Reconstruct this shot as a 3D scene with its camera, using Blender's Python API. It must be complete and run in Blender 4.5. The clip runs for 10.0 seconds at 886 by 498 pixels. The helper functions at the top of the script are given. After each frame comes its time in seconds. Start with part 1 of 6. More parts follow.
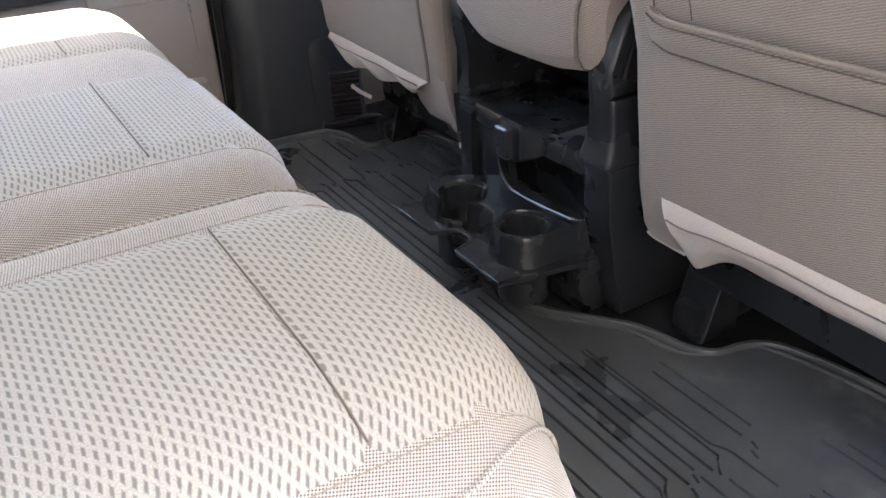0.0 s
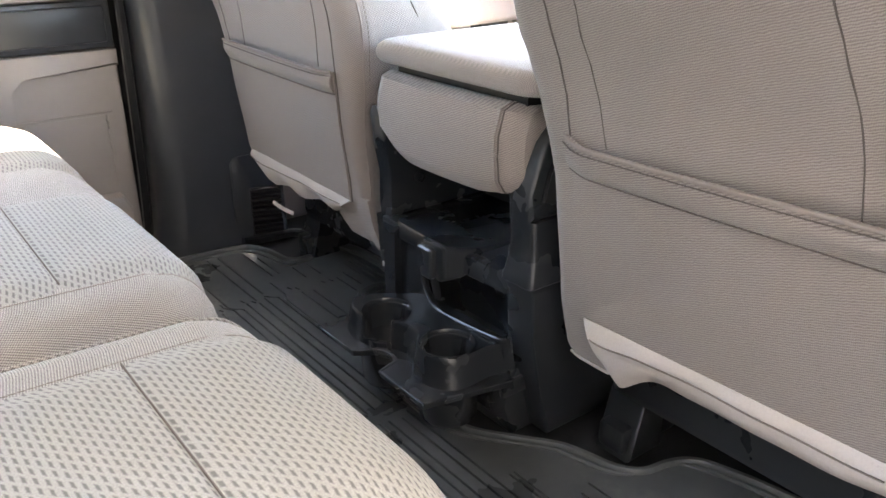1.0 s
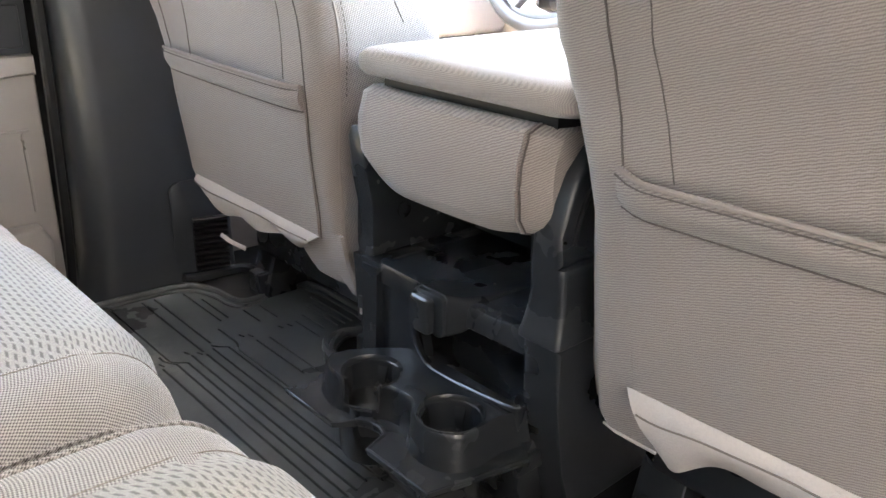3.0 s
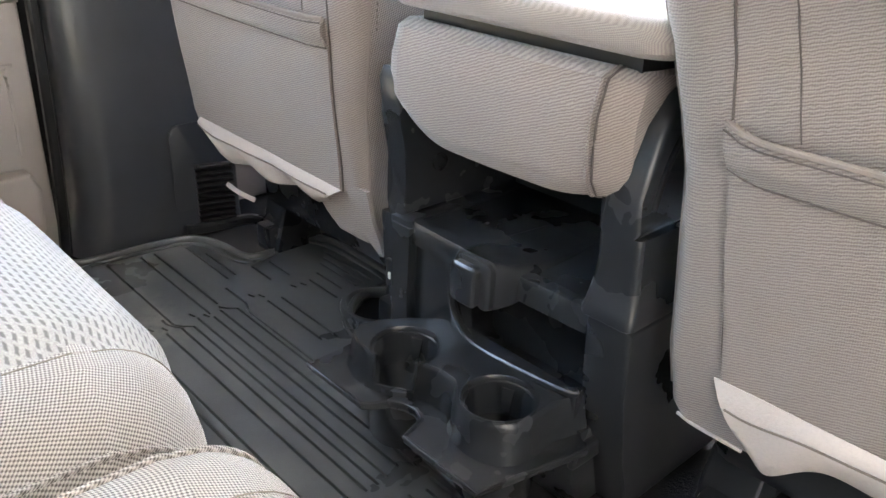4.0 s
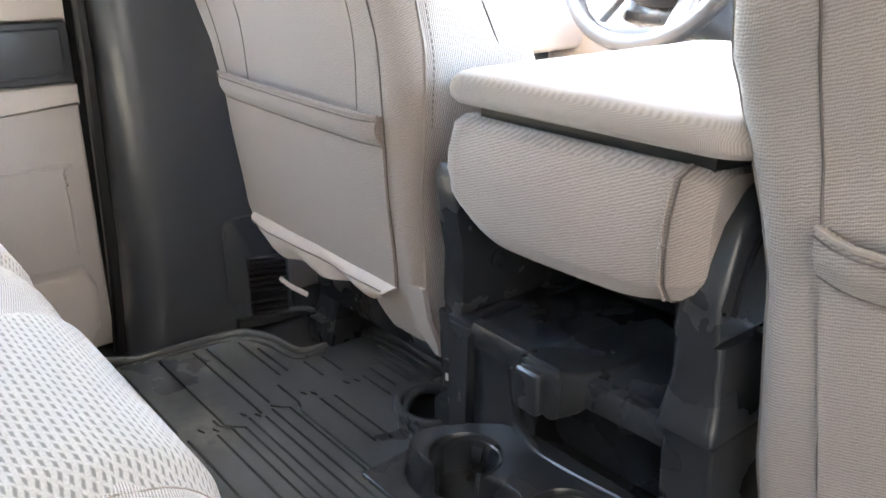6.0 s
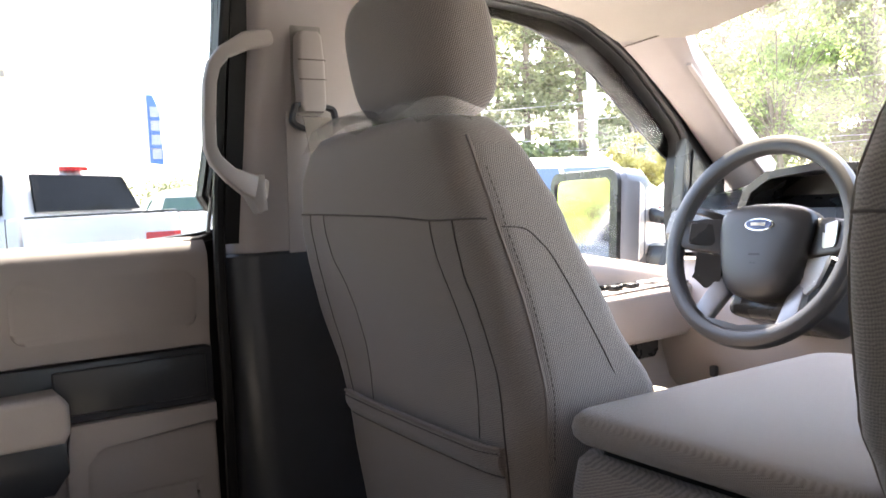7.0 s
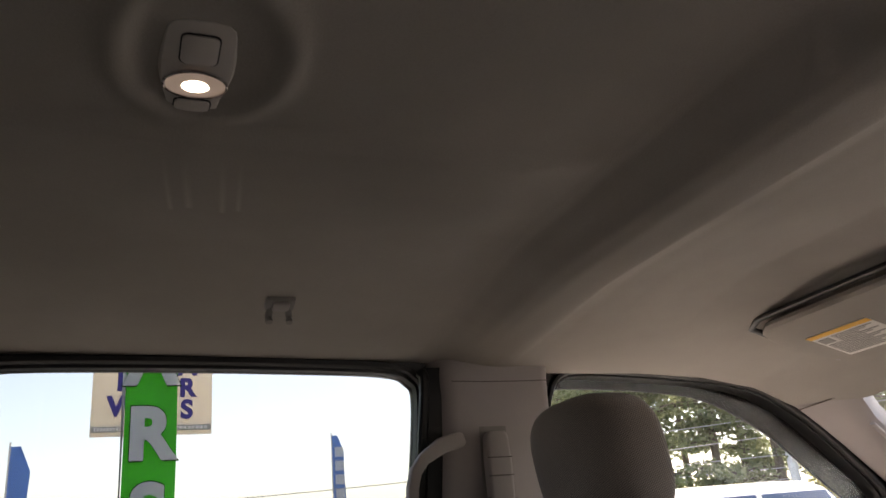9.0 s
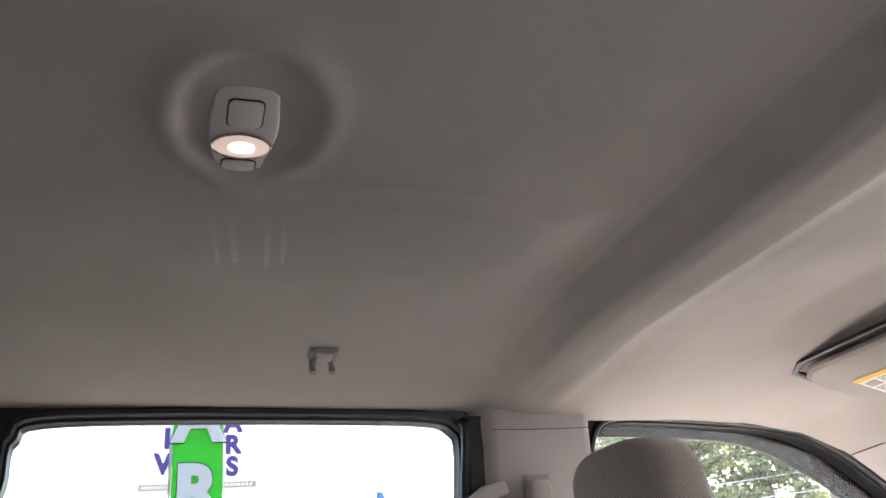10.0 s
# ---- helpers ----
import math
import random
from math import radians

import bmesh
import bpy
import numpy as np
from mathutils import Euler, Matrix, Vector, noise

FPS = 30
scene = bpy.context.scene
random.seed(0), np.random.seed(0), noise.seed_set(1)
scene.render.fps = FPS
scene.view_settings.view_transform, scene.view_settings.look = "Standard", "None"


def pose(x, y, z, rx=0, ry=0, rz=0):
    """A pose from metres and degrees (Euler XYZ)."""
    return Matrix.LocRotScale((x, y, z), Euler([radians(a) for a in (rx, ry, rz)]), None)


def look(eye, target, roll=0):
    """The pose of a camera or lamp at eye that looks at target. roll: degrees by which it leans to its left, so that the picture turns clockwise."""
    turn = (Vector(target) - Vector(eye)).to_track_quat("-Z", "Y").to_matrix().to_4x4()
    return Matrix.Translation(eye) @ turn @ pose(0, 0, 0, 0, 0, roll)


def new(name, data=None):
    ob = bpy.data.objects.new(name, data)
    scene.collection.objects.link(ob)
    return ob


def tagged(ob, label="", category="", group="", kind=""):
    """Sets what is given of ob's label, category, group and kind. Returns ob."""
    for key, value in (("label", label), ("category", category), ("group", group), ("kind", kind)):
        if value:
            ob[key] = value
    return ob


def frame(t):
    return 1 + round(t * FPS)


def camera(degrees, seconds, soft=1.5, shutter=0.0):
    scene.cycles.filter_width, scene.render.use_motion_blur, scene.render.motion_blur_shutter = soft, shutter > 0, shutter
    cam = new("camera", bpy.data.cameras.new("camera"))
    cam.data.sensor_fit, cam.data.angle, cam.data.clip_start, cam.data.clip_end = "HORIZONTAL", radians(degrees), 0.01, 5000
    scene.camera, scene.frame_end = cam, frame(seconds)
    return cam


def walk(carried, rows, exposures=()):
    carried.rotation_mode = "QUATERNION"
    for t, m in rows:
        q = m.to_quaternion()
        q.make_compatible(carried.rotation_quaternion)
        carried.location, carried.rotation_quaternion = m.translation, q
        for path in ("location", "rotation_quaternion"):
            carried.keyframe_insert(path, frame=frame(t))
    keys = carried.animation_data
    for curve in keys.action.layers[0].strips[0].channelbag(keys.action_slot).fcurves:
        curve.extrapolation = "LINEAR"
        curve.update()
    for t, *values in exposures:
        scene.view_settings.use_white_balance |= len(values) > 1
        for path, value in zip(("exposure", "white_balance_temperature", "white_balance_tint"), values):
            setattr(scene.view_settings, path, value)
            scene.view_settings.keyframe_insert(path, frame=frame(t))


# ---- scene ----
cam = camera(57.1, 10.0, 1.5, 0.15)
PATH = [
    (0, (-0.662, -0.875, 0.737), (0.224, 0.607, -0.271), -2.6),
    (0.5, (-0.65, -0.877, 0.743), (0.315, 0.628, -0.154), -2.0),
    (1, (-0.657, -0.861, 0.751), (0.458, 0.604, -0.029), -0.3),
    (1.5, (-0.672, -0.835, 0.746), (0.541, 0.583, 0.027), 0.6),
    (2, (-0.67, -0.798, 0.735), (0.601, 0.58, 0.04), 0.8),
    (2.2, (-0.663, -0.778, 0.724), (0.621, 0.592, 0.034), 1.4),
    (3.3, (-0.581, -0.605, 0.7), (0.663, 0.756, -0.074), 1.4),
    (3.4, (-0.576, -0.588, 0.695), (0.667, 0.763, -0.096), 1.3),
    (3.5, (-0.576, -0.575, 0.694), (0.669, 0.763, -0.117), 1.6),
    (4, (-0.564, -0.531, 0.682), (0.672, 0.779, -0.188), 2.3),
    (4.5, (-0.545, -0.5, 0.676), (0.674, 0.798, -0.235), 2.5),
    (5, (-0.543, -0.479, 0.673), (0.677, 0.802, -0.258), 2.5),
    (5.2, (-0.54, -0.477, 0.675), (0.678, 0.803, -0.261), 2.3),
    (6.5, (-0.552, -0.498, 0.732), (0.585, 1.098, 0.333), -1.5),
    (6.8, (-0.559, -0.493, 0.771), (0.532, 1.17, 0.56), -2.3),
    (7, (-0.568, -0.494, 0.798), (0.508, 1.188, 0.685), -3.0),
    (7.5, (-0.572, -0.5, 0.818), (0.455, 1.215, 0.847), -3.9),
    (8, (-0.572, -0.51, 0.821), (0.412, 1.227, 0.95), -4.4),
    (8.5, (-0.61, -0.569, 0.866), (0.239, 1.188, 1.304), -5.1),
    (9, (-0.642, -0.625, 0.895), (0.066, 1.115, 1.582), -5.1),
    (9.5, (-0.645, -0.646, 0.882), (0.0, 1.08, 1.659), -5.5),
    (10, (-0.646, -0.65, 0.88), (-0.039, 1.074, 1.694), -5.4),
]
EXPO = [(0, 6.0, 7400, 10), (0.5, 6.1, 7450, 9), (1.0, 6.12, 7600, 8), (2.2, 6.08, 7750, 7), (3.3, 6.45, 7650, 6), (5.2, 6.85, 7450, 5), (6.5, 5.75, 7600, 7), (7.0, 3.95, 7600, 13), (7.5, 2.7, 7500, 15), (8.0, 2.7, 7600, 15), (8.5, 2.2, 7800, 14), (9.0, 2.0, 7950, 16), (9.4, 3.25, 7350, 14), (10.0, 3.65, 6850, 14)]
walk(cam, [(t, look(eye, target, roll)) for t, eye, target, roll in PATH], EXPO)

# ---- sky, sun ----
world = bpy.data.worlds.new("sky")
scene.world = world
world.use_nodes = True
SUN_EL, SUN_AZ = 59.5, 58.0          # degrees up; degrees from +x (truck's nose) towards +y (its left)
wn = world.node_tree
sky = wn.nodes.new("ShaderNodeTexSky")
sky.sky_type, sky.sun_disc = "NISHITA", False
sky.sun_elevation, sky.sun_rotation = radians(SUN_EL), radians(90 - SUN_AZ)
sky.air_density, sky.dust_density, sky.ozone_density = 1.0, 1.7, 1.0
wn.links.new(sky.outputs[0], wn.nodes["Background"].inputs[0])
wn.nodes["Background"].inputs[1].default_value = 0.15
sun_data = bpy.data.lights.new("sun", "SUN")
sun_data.energy, sun_data.angle, sun_data.color = 5.0, radians(0.6), (1.0, 0.95, 0.87)
sun = new("sun", sun_data)
sd = Vector((math.cos(radians(SUN_EL)) * math.cos(radians(SUN_AZ)), math.cos(radians(SUN_EL)) * math.sin(radians(SUN_AZ)), math.sin(radians(SUN_EL))))
sun.matrix_world = look(sd * 30, (0, 0, 0))


# ---- materials ----
def mth(nt, op, a, b=0.0, c=None):
    n = nt.nodes.new("ShaderNodeMath")
    n.operation = op
    for i, v in enumerate((a, b) if c is None else (a, b, c)):
        if isinstance(v, (int, float)):
            n.inputs[i].default_value = v
        else:
            nt.links.new(v, n.inputs[i])
    return n.outputs[0]


def mixc(nt, fac, a, b):
    n = nt.nodes.new("ShaderNodeMix")
    n.data_type = "RGBA"
    for sock, v in ((n.inputs[0], fac), (n.inputs[6], a), (n.inputs[7], b)):
        if isinstance(v, tuple):
            sock.default_value = (*v, 1)
        elif isinstance(v, (int, float)):
            sock.default_value = v
        else:
            nt.links.new(v, sock)
    return n.outputs[2]


def noise_of(nt, co, scale, detail=3.0, rough=0.55):
    n = nt.nodes.new("ShaderNodeTexNoise")
    n.inputs["Scale"].default_value, n.inputs["Detail"].default_value, n.inputs["Roughness"].default_value = scale, detail, rough
    nt.links.new(co, n.inputs["Vector"])
    return n.outputs[0]


def ramp(nt, v, lo, hi):
    n = nt.nodes.new("ShaderNodeMapRange")
    n.inputs[1].default_value, n.inputs[2].default_value = lo, hi
    nt.links.new(v, n.inputs[0])
    return n.outputs[0]


def bump(nt, h, strength, dist, p):
    n = nt.nodes.new("ShaderNodeBump")
    n.inputs["Strength"].default_value, n.inputs["Distance"].default_value = strength, dist
    nt.links.new(h, n.inputs["Height"])
    nt.links.new(n.outputs[0], p.inputs["Normal"])


def base(name, col, rough=0.5, metal=0.0, spec=0.5):
    m = bpy.data.materials.new(name)
    m.use_nodes = True
    nt = m.node_tree
    p = nt.nodes["Principled BSDF"]
    p.inputs["Base Color"].default_value = (*col, 1)
    p.inputs["Roughness"].default_value, p.inputs["Metallic"].default_value = rough, metal
    p.inputs["Specular IOR Level"].default_value = spec
    co = nt.nodes.new("ShaderNodeTexCoord").outputs["Object"]
    return m, nt, p, co


def plastic(name, col, rough=0.5, grain=900.0, strength=0.15, vary=0.12, spec=0.5):
    """Moulded plastic with a leather-like grain, dust and slight wear of the gloss."""
    m, nt, p, co = base(name, col, rough, 0, spec)
    big = noise_of(nt, co, 7.0, 4.0)
    fine = noise_of(nt, co, grain, 2.0)
    p_col = mixc(nt, ramp(nt, big, 0.35, 0.7), tuple(c * (1 - vary) for c in col), tuple(c * (1 + vary) for c in col))
    nt.links.new(p_col, p.inputs["Base Color"])
    nt.links.new(mth(nt, "ADD", mth(nt, "MULTIPLY", big, 0.25), rough - 0.12), p.inputs["Roughness"])
    bump(nt, fine, strength, 0.0008, p)
    return m


def uv_of(nt, co, axes):
    s = nt.nodes.new("ShaderNodeSeparateXYZ")
    nt.links.new(co, s.inputs[0])
    x, y, z = s.outputs
    if axes == "back":
        return mth(nt, "SUBTRACT", y, x), z
    return mth(nt, "SUBTRACT", x, z), mth(nt, "ADD", y, mth(nt, "MULTIPLY", z, 0.35))


def twill(name, light, dark, axes, pitch=0.0026, cross=1.0):
    """Knitted seat cloth: small diagonal stitches, light thread over dark."""
    m, nt, p, co = base(name, light, 0.92, 0, 0.15)
    u, v = uv_of(nt, co, axes)
    k = 2 * math.pi / pitch
    a = mth(nt, "SINE", mth(nt, "MULTIPLY", mth(nt, "ADD", u, mth(nt, "MULTIPLY", v, 0.6)), k))
    b = mth(nt, "SINE", mth(nt, "MULTIPLY", mth(nt, "SUBTRACT", v, mth(nt, "MULTIPLY", u, 0.55)), k * 0.9))
    h = mth(nt, "ADD", mth(nt, "MULTIPLY", mth(nt, "MULTIPLY", a, b), 0.5 * cross), 0.5)
    if cross < 1:
        # ribbed weave: near-level ribs, broken by fine slanting stitches
        level = mth(nt, "ADD", mth(nt, "MULTIPLY", v, 0.94), mth(nt, "MULTIPLY", u, 0.33))
        rib = mth(nt, "SINE", mth(nt, "ADD", mth(nt, "MULTIPLY", level, k), mth(nt, "MULTIPLY", noise_of(nt, co, 170.0, 2.0), 7.0)))
        h = mth(nt, "ADD", mth(nt, "MULTIPLY", rib, 0.5 - 0.5 * cross), h)
    h = mth(nt, "ADD", h, mth(nt, "MULTIPLY", mth(nt, "SUBTRACT", noise_of(nt, co, 900.0, 2.0), 0.5), 0.5))
    big = noise_of(nt, co, 5.0, 4.0)
    col = mixc(nt, ramp(nt, h, 0.15, 0.75), dark, light)
    col = mixc(nt, mth(nt, "MULTIPLY", ramp(nt, big, 0.4, 0.75), 0.25), col, tuple(c * 0.8 for c in light))
    nt.links.new(col, p.inputs["Base Color"])
    bump(nt, h, 0.5, 0.0009, p)
    p.inputs["Sheen Weight"].default_value, p.inputs["Sheen Roughness"].default_value = 0.25, 0.5
    return m


def dashes(name, ground, dark):
    """Woven seat insert: short dark dashes, staggered row by row, in a light ground."""
    m, nt, p, co = base(name, ground, 0.9, 0, 0.15)
    u, v = uv_of(nt, co, "top")
    row = mth(nt, "MULTIPLY", u, 1 / 0.0058)
    idx = mth(nt, "FLOOR", row)
    across = mth(nt, "FRACT", row)
    slant = mth(nt, "MULTIPLY", mth(nt, "SUBTRACT", across, 0.5), 0.62)
    along = mth(nt, "FRACT", mth(nt, "ADD", mth(nt, "ADD", mth(nt, "MULTIPLY", v, 1 / 0.0118), slant), mth(nt, "MULTIPLY", idx, 0.5)))
    w = mth(nt, "SMOOTH_MIN", mth(nt, "SUBTRACT", 0.235, mth(nt, "ABSOLUTE", mth(nt, "SUBTRACT", across, 0.5))), mth(nt, "SUBTRACT", 0.355, mth(nt, "ABSOLUTE", mth(nt, "SUBTRACT", along, 0.5))), 0.05)
    mask = ramp(nt, mth(nt, "ADD", w, mth(nt, "MULTIPLY", mth(nt, "SUBTRACT", noise_of(nt, co, 420.0, 2.0), 0.5), 0.16)), -0.04, 0.13)
    thread = noise_of(nt, co, 700.0, 2.0)
    big = noise_of(nt, co, 6.0, 4.0)
    g = mixc(nt, ramp(nt, thread, 0.3, 0.7), tuple(c * 0.80 for c in ground), tuple(min(1, c * 1.10) for c in ground))
    g = mixc(nt, mth(nt, "MULTIPLY", ramp(nt, big, 0.45, 0.8), 0.2), g, tuple(c * 0.82 for c in ground))
    nt.links.new(mixc(nt, mth(nt, "MULTIPLY", mask, 0.95), g, dark), p.inputs["Base Color"])
    bump(nt, mth(nt, "SUBTRACT", mth(nt, "MULTIPLY", thread, 0.4), mask), 0.45, 0.0012, p)
    p.inputs["Sheen Weight"].default_value = 0.15
    return m


def soft_cloth(name, col, scale=500.0, strength=0.3):
    m, nt, p, co = base(name, col, 0.95, 0, 0.1)
    big, fine = noise_of(nt, co, 4.0, 5.0), noise_of(nt, co, scale, 3.0)
    c = mixc(nt, ramp(nt, big, 0.3, 0.75), tuple(v * 0.9 for v in col), tuple(v * 1.08 for v in col))
    c = mixc(nt, mth(nt, "MULTIPLY", ramp(nt, fine, 0.4, 0.7), 0.25), c, tuple(v * 0.78 for v in col))
    nt.links.new(c, p.inputs["Base Color"])
    bump(nt, fine, strength, 0.0015, p)
    return m


def lit_cloth(name, col):
    """Thin banner or flag cloth that daylight shines through."""
    m = soft_cloth(name, col, 40)
    nt = m.node_tree
    t, mix = nt.nodes.new("ShaderNodeBsdfTranslucent"), nt.nodes.new("ShaderNodeMixShader")
    t.inputs[0].default_value = (*col, 1)
    mix.inputs[0].default_value = 0.5
    for a, b in ((nt.nodes["Principled BSDF"].outputs[0], mix.inputs[1]), (t.outputs[0], mix.inputs[2]), (mix.outputs[0], nt.nodes["Material Output"].inputs[0])):
        nt.links.new(a, b)
    return m


def shiny(name, col, rough, metal=0.0, spec=0.5, coat=0.0):
    m, nt, p, co = base(name, col, rough, metal, spec)
    n = noise_of(nt, co, 40.0, 4.0)
    nt.links.new(mth(nt, "ADD", mth(nt, "MULTIPLY", n, 0.12), max(0.0, rough - 0.06)), p.inputs["Roughness"])
    p.inputs["Coat Weight"].default_value = coat
    return m


def pane(name, tint=(1, 1, 1), gloss=0.05, edge=0.45):
    """Thin window glass: light goes straight through, with a weak mirror on top."""
    m = bpy.data.materials.new(name)
    m.use_nodes = True
    nt = m.node_tree
    nt.nodes.clear()
    t, g, mix, out, f = (nt.nodes.new("ShaderNode" + k) for k in ("BsdfTransparent", "BsdfGlossy", "MixShader", "OutputMaterial", "LayerWeight"))
    t.inputs[0].default_value = (*tint, 1)
    g.inputs["Roughness"].default_value = 0.02
    f.inputs["Blend"].default_value = 0.5
    fac = mth(nt, "ADD", mth(nt, "MULTIPLY", mth(nt, "POWER", f.outputs["Facing"], 4.0), edge), 0.015 + gloss * 0.1)
    for a, b in ((fac, mix.inputs[0]), (t.outputs[0], mix.inputs[1]), (g.outputs[0], mix.inputs[2]), (mix.outputs[0], out.inputs[0])):
        nt.links.new(a, b)
    return m


def leafy(name, a, b):
    m, nt, p, co = base(name, a, 0.6, 0, 0.3)
    r = nt.nodes.new("ShaderNodeNewGeometry").outputs["Random Per Island"]
    nt.links.new(mixc(nt, r, a, b), p.inputs["Base Color"])
    p.inputs["Transmission Weight"].default_value = 0.0
    t = nt.nodes.new("ShaderNodeBsdfTranslucent")
    nt.links.new(mixc(nt, r, a, b), t.inputs[0])
    mix = nt.nodes.new("ShaderNodeMixShader")
    mix.inputs[0].default_value = 0.6
    nt.links.new(p.outputs[0], mix.inputs[1])
    nt.links.new(t.outputs[0], mix.inputs[2])
    nt.links.new(mix.outputs[0], nt.nodes["Material Output"].inputs[0])
    return m


def glow(name, col, strength):
    m, nt, p, co = base(name, (0.8, 0.8, 0.8), 0.3)
    p.inputs["Emission Color"].default_value, p.inputs["Emission Strength"].default_value = (*col, 1), strength
    return m


M_BACK = twill("seat_cloth_back", (0.305, 0.257, 0.233), (0.170, 0.142, 0.128), "back", 0.0027, 0.40)
M_PAD = twill("armrest_pad_cloth", (0.315, 0.268, 0.243), (0.205, 0.173, 0.157), "top", 0.0026)
M_PIPING = soft_cloth("seat_piping_cloth", (0.27, 0.228, 0.207), 900)
M_KNIT = twill("seat_cloth_knit", (0.345, 0.296, 0.268), (0.090, 0.076, 0.071), "back", 0.0040)
M_MESH = twill("seat_cloth_mesh", (0.330, 0.283, 0.258), (0.075, 0.063, 0.058), "back", 0.0042)
M_TOP = twill("seat_cloth_top", (0.360, 0.327, 0.305), (0.070, 0.062, 0.059), "top", 0.0034)
M_INSERT = dashes("woven_insert", (0.288, 0.273, 0.256), (0.118, 0.111, 0.110))
M_SEAM = soft_cloth("seam_shadow_thread", (0.115, 0.097, 0.089), 1500)
M_STITCH = soft_cloth("stitch_thread", (0.20, 0.172, 0.152), 1500)
M_FLEECE = soft_cloth("fleece", (0.50, 0.445, 0.41), 350, 0.5)
M_BLACK = plastic("black_plastic", (0.0205, 0.0222, 0.0250), 0.27)
M_PILLAR = plastic("dark_pillar_plastic", (0.040, 0.0435, 0.0510), 0.33, 700)
M_RUBBER = plastic("rubber_mat", (0.070, 0.074, 0.077), 0.30, 500, 0.2, 0.30)
nt = M_RUBBER.node_tree
p = nt.nodes["Principled BSDF"]
co = nt.nodes["Texture Coordinate"].outputs["Object"]
dusty = mth(nt, "MULTIPLY", ramp(nt, noise_of(nt, co, 5.5, 3.0), 0.58, 0.74), ramp(nt, noise_of(nt, co, 60.0, 4.0), 0.30, 0.62))
nt.links.new(mixc(nt, mth(nt, "MULTIPLY", dusty, 0.75), p.inputs["Base Color"].links[0].from_socket, (0.20, 0.195, 0.175)), p.inputs["Base Color"])
M_HOOK = plastic("dark_grey_plastic", (0.22, 0.21, 0.20), 0.45)
M_CARPET = soft_cloth("black_carpet", (0.016, 0.016, 0.017), 260, 0.9)
M_TRIM = plastic("beige_trim", (0.35, 0.318, 0.310), 0.55, 800, 0.12, 0.05)
M_HEAD = soft_cloth("headliner", (0.37, 0.345, 0.315), 420, 0.25)
nt = M_HEAD.node_tree
p = nt.nodes["Principled BSDF"]
sep = nt.nodes.new("ShaderNodeSeparateXYZ")
nt.links.new(nt.nodes["Texture Coordinate"].outputs["Object"], sep.inputs[0])
# four narrow pale streaks along y, growing stronger up to a short end
streaks = 0.0
for x0, y1, w in ((-0.606, 0.276, 0.004), (-0.586, 0.268, 0.006), (-0.549, 0.279, 0.005), (-0.531, 0.270, 0.004)):
    d = mth(nt, "ABSOLUTE", mth(nt, "SUBTRACT", sep.outputs[0], mth(nt, "ADD", mth(nt, "MULTIPLY", sep.outputs[1], 0.10), x0 - 0.027)))
    along = mth(nt, "MULTIPLY", ramp(nt, sep.outputs[1], 0.12, y1 - 0.008), ramp(nt, sep.outputs[1], y1, y1 - 0.005))
    streaks = mth(nt, "ADD", mth(nt, "MULTIPLY", ramp(nt, d, w, 0.0), along), streaks)
nt.links.new(mixc(nt, mth(nt, "MULTIPLY", streaks, 0.40), p.inputs["Base Color"].links[0].from_socket, (0.62, 0.58, 0.53)), p.inputs["Base Color"])
M_SEAL = shiny("black_seal", (0.010, 0.010, 0.011), 0.40, 0.0, 0.3)
M_CHROME = shiny("chrome", (0.75, 0.75, 0.76), 0.12, 1.0)
M_LAMPGREY = plastic("lamp_grey_plastic", (0.46, 0.43, 0.40), 0.45)
M_SILVER = shiny("silver_plastic", (0.42, 0.42, 0.43), 0.35, 0.6)
M_SPOKE = shiny("satin_spoke", (0.20, 0.20, 0.21), 0.38, 0.5)
M_STEER = plastic("steering_rim", (0.026, 0.027, 0.030), 0.40, 900, 0.12)
M_GLASS = pane("window_glass", edge=0.10)
M_SCREEN = pane("dusty_windscreen_glass")
nt = M_SCREEN.node_tree
dust, veil, clear = nt.nodes.new("ShaderNodeBsdfTranslucent"), nt.nodes.new("ShaderNodeMixShader"), nt.nodes["Mix Shader"]
dust.inputs[0].default_value = (0.9, 0.9, 0.86, 1)
spots = noise_of(nt, nt.nodes.new("ShaderNodeTexCoord").outputs["Object"], 6.0, 4.0)
nt.links.new(mth(nt, "MULTIPLY", ramp(nt, spots, 0.30, 0.75), 0.016), veil.inputs[0])
nt.links.new(clear.outputs[0], veil.inputs[1])
nt.links.new(dust.outputs[0], veil.inputs[2])
nt.links.new(veil.outputs[0], nt.nodes["Material Output"].inputs[0])
M_PRIVACY = pane("lightly_tinted_glass", (0.57, 0.58, 0.585))
M_TINT = pane("tinted_glass", (0.16, 0.19, 0.19), 0.2)
M_VISORBAND = pane("smoked_wind_deflector", (0.006, 0.008, 0.012), 0.05, 0.04)
M_FILM, nt, p, co = base("clear_plastic_film", (0.55, 0.54, 0.53), 0.10, 0, 0.8)
clear, mix = nt.nodes.new("ShaderNodeBsdfTransparent"), nt.nodes.new("ShaderNodeMixShader")
mix.inputs[0].default_value = 0.17
for a, b in ((clear.outputs[0], mix.inputs[1]), (p.outputs[0], mix.inputs[2]), (mix.outputs[0], nt.nodes["Material Output"].inputs[0])):
    nt.links.new(a, b)
M_WHITE = plastic("white_label", (0.78, 0.76, 0.72), 0.6, 900, 0.05, 0.03)
M_INK = plastic("grey_print", (0.34, 0.33, 0.31), 0.7, 900, 0.05, 0.03)
M_AMBER = plastic("amber_print", (0.80, 0.45, 0.06), 0.6, 900, 0.05, 0.03)

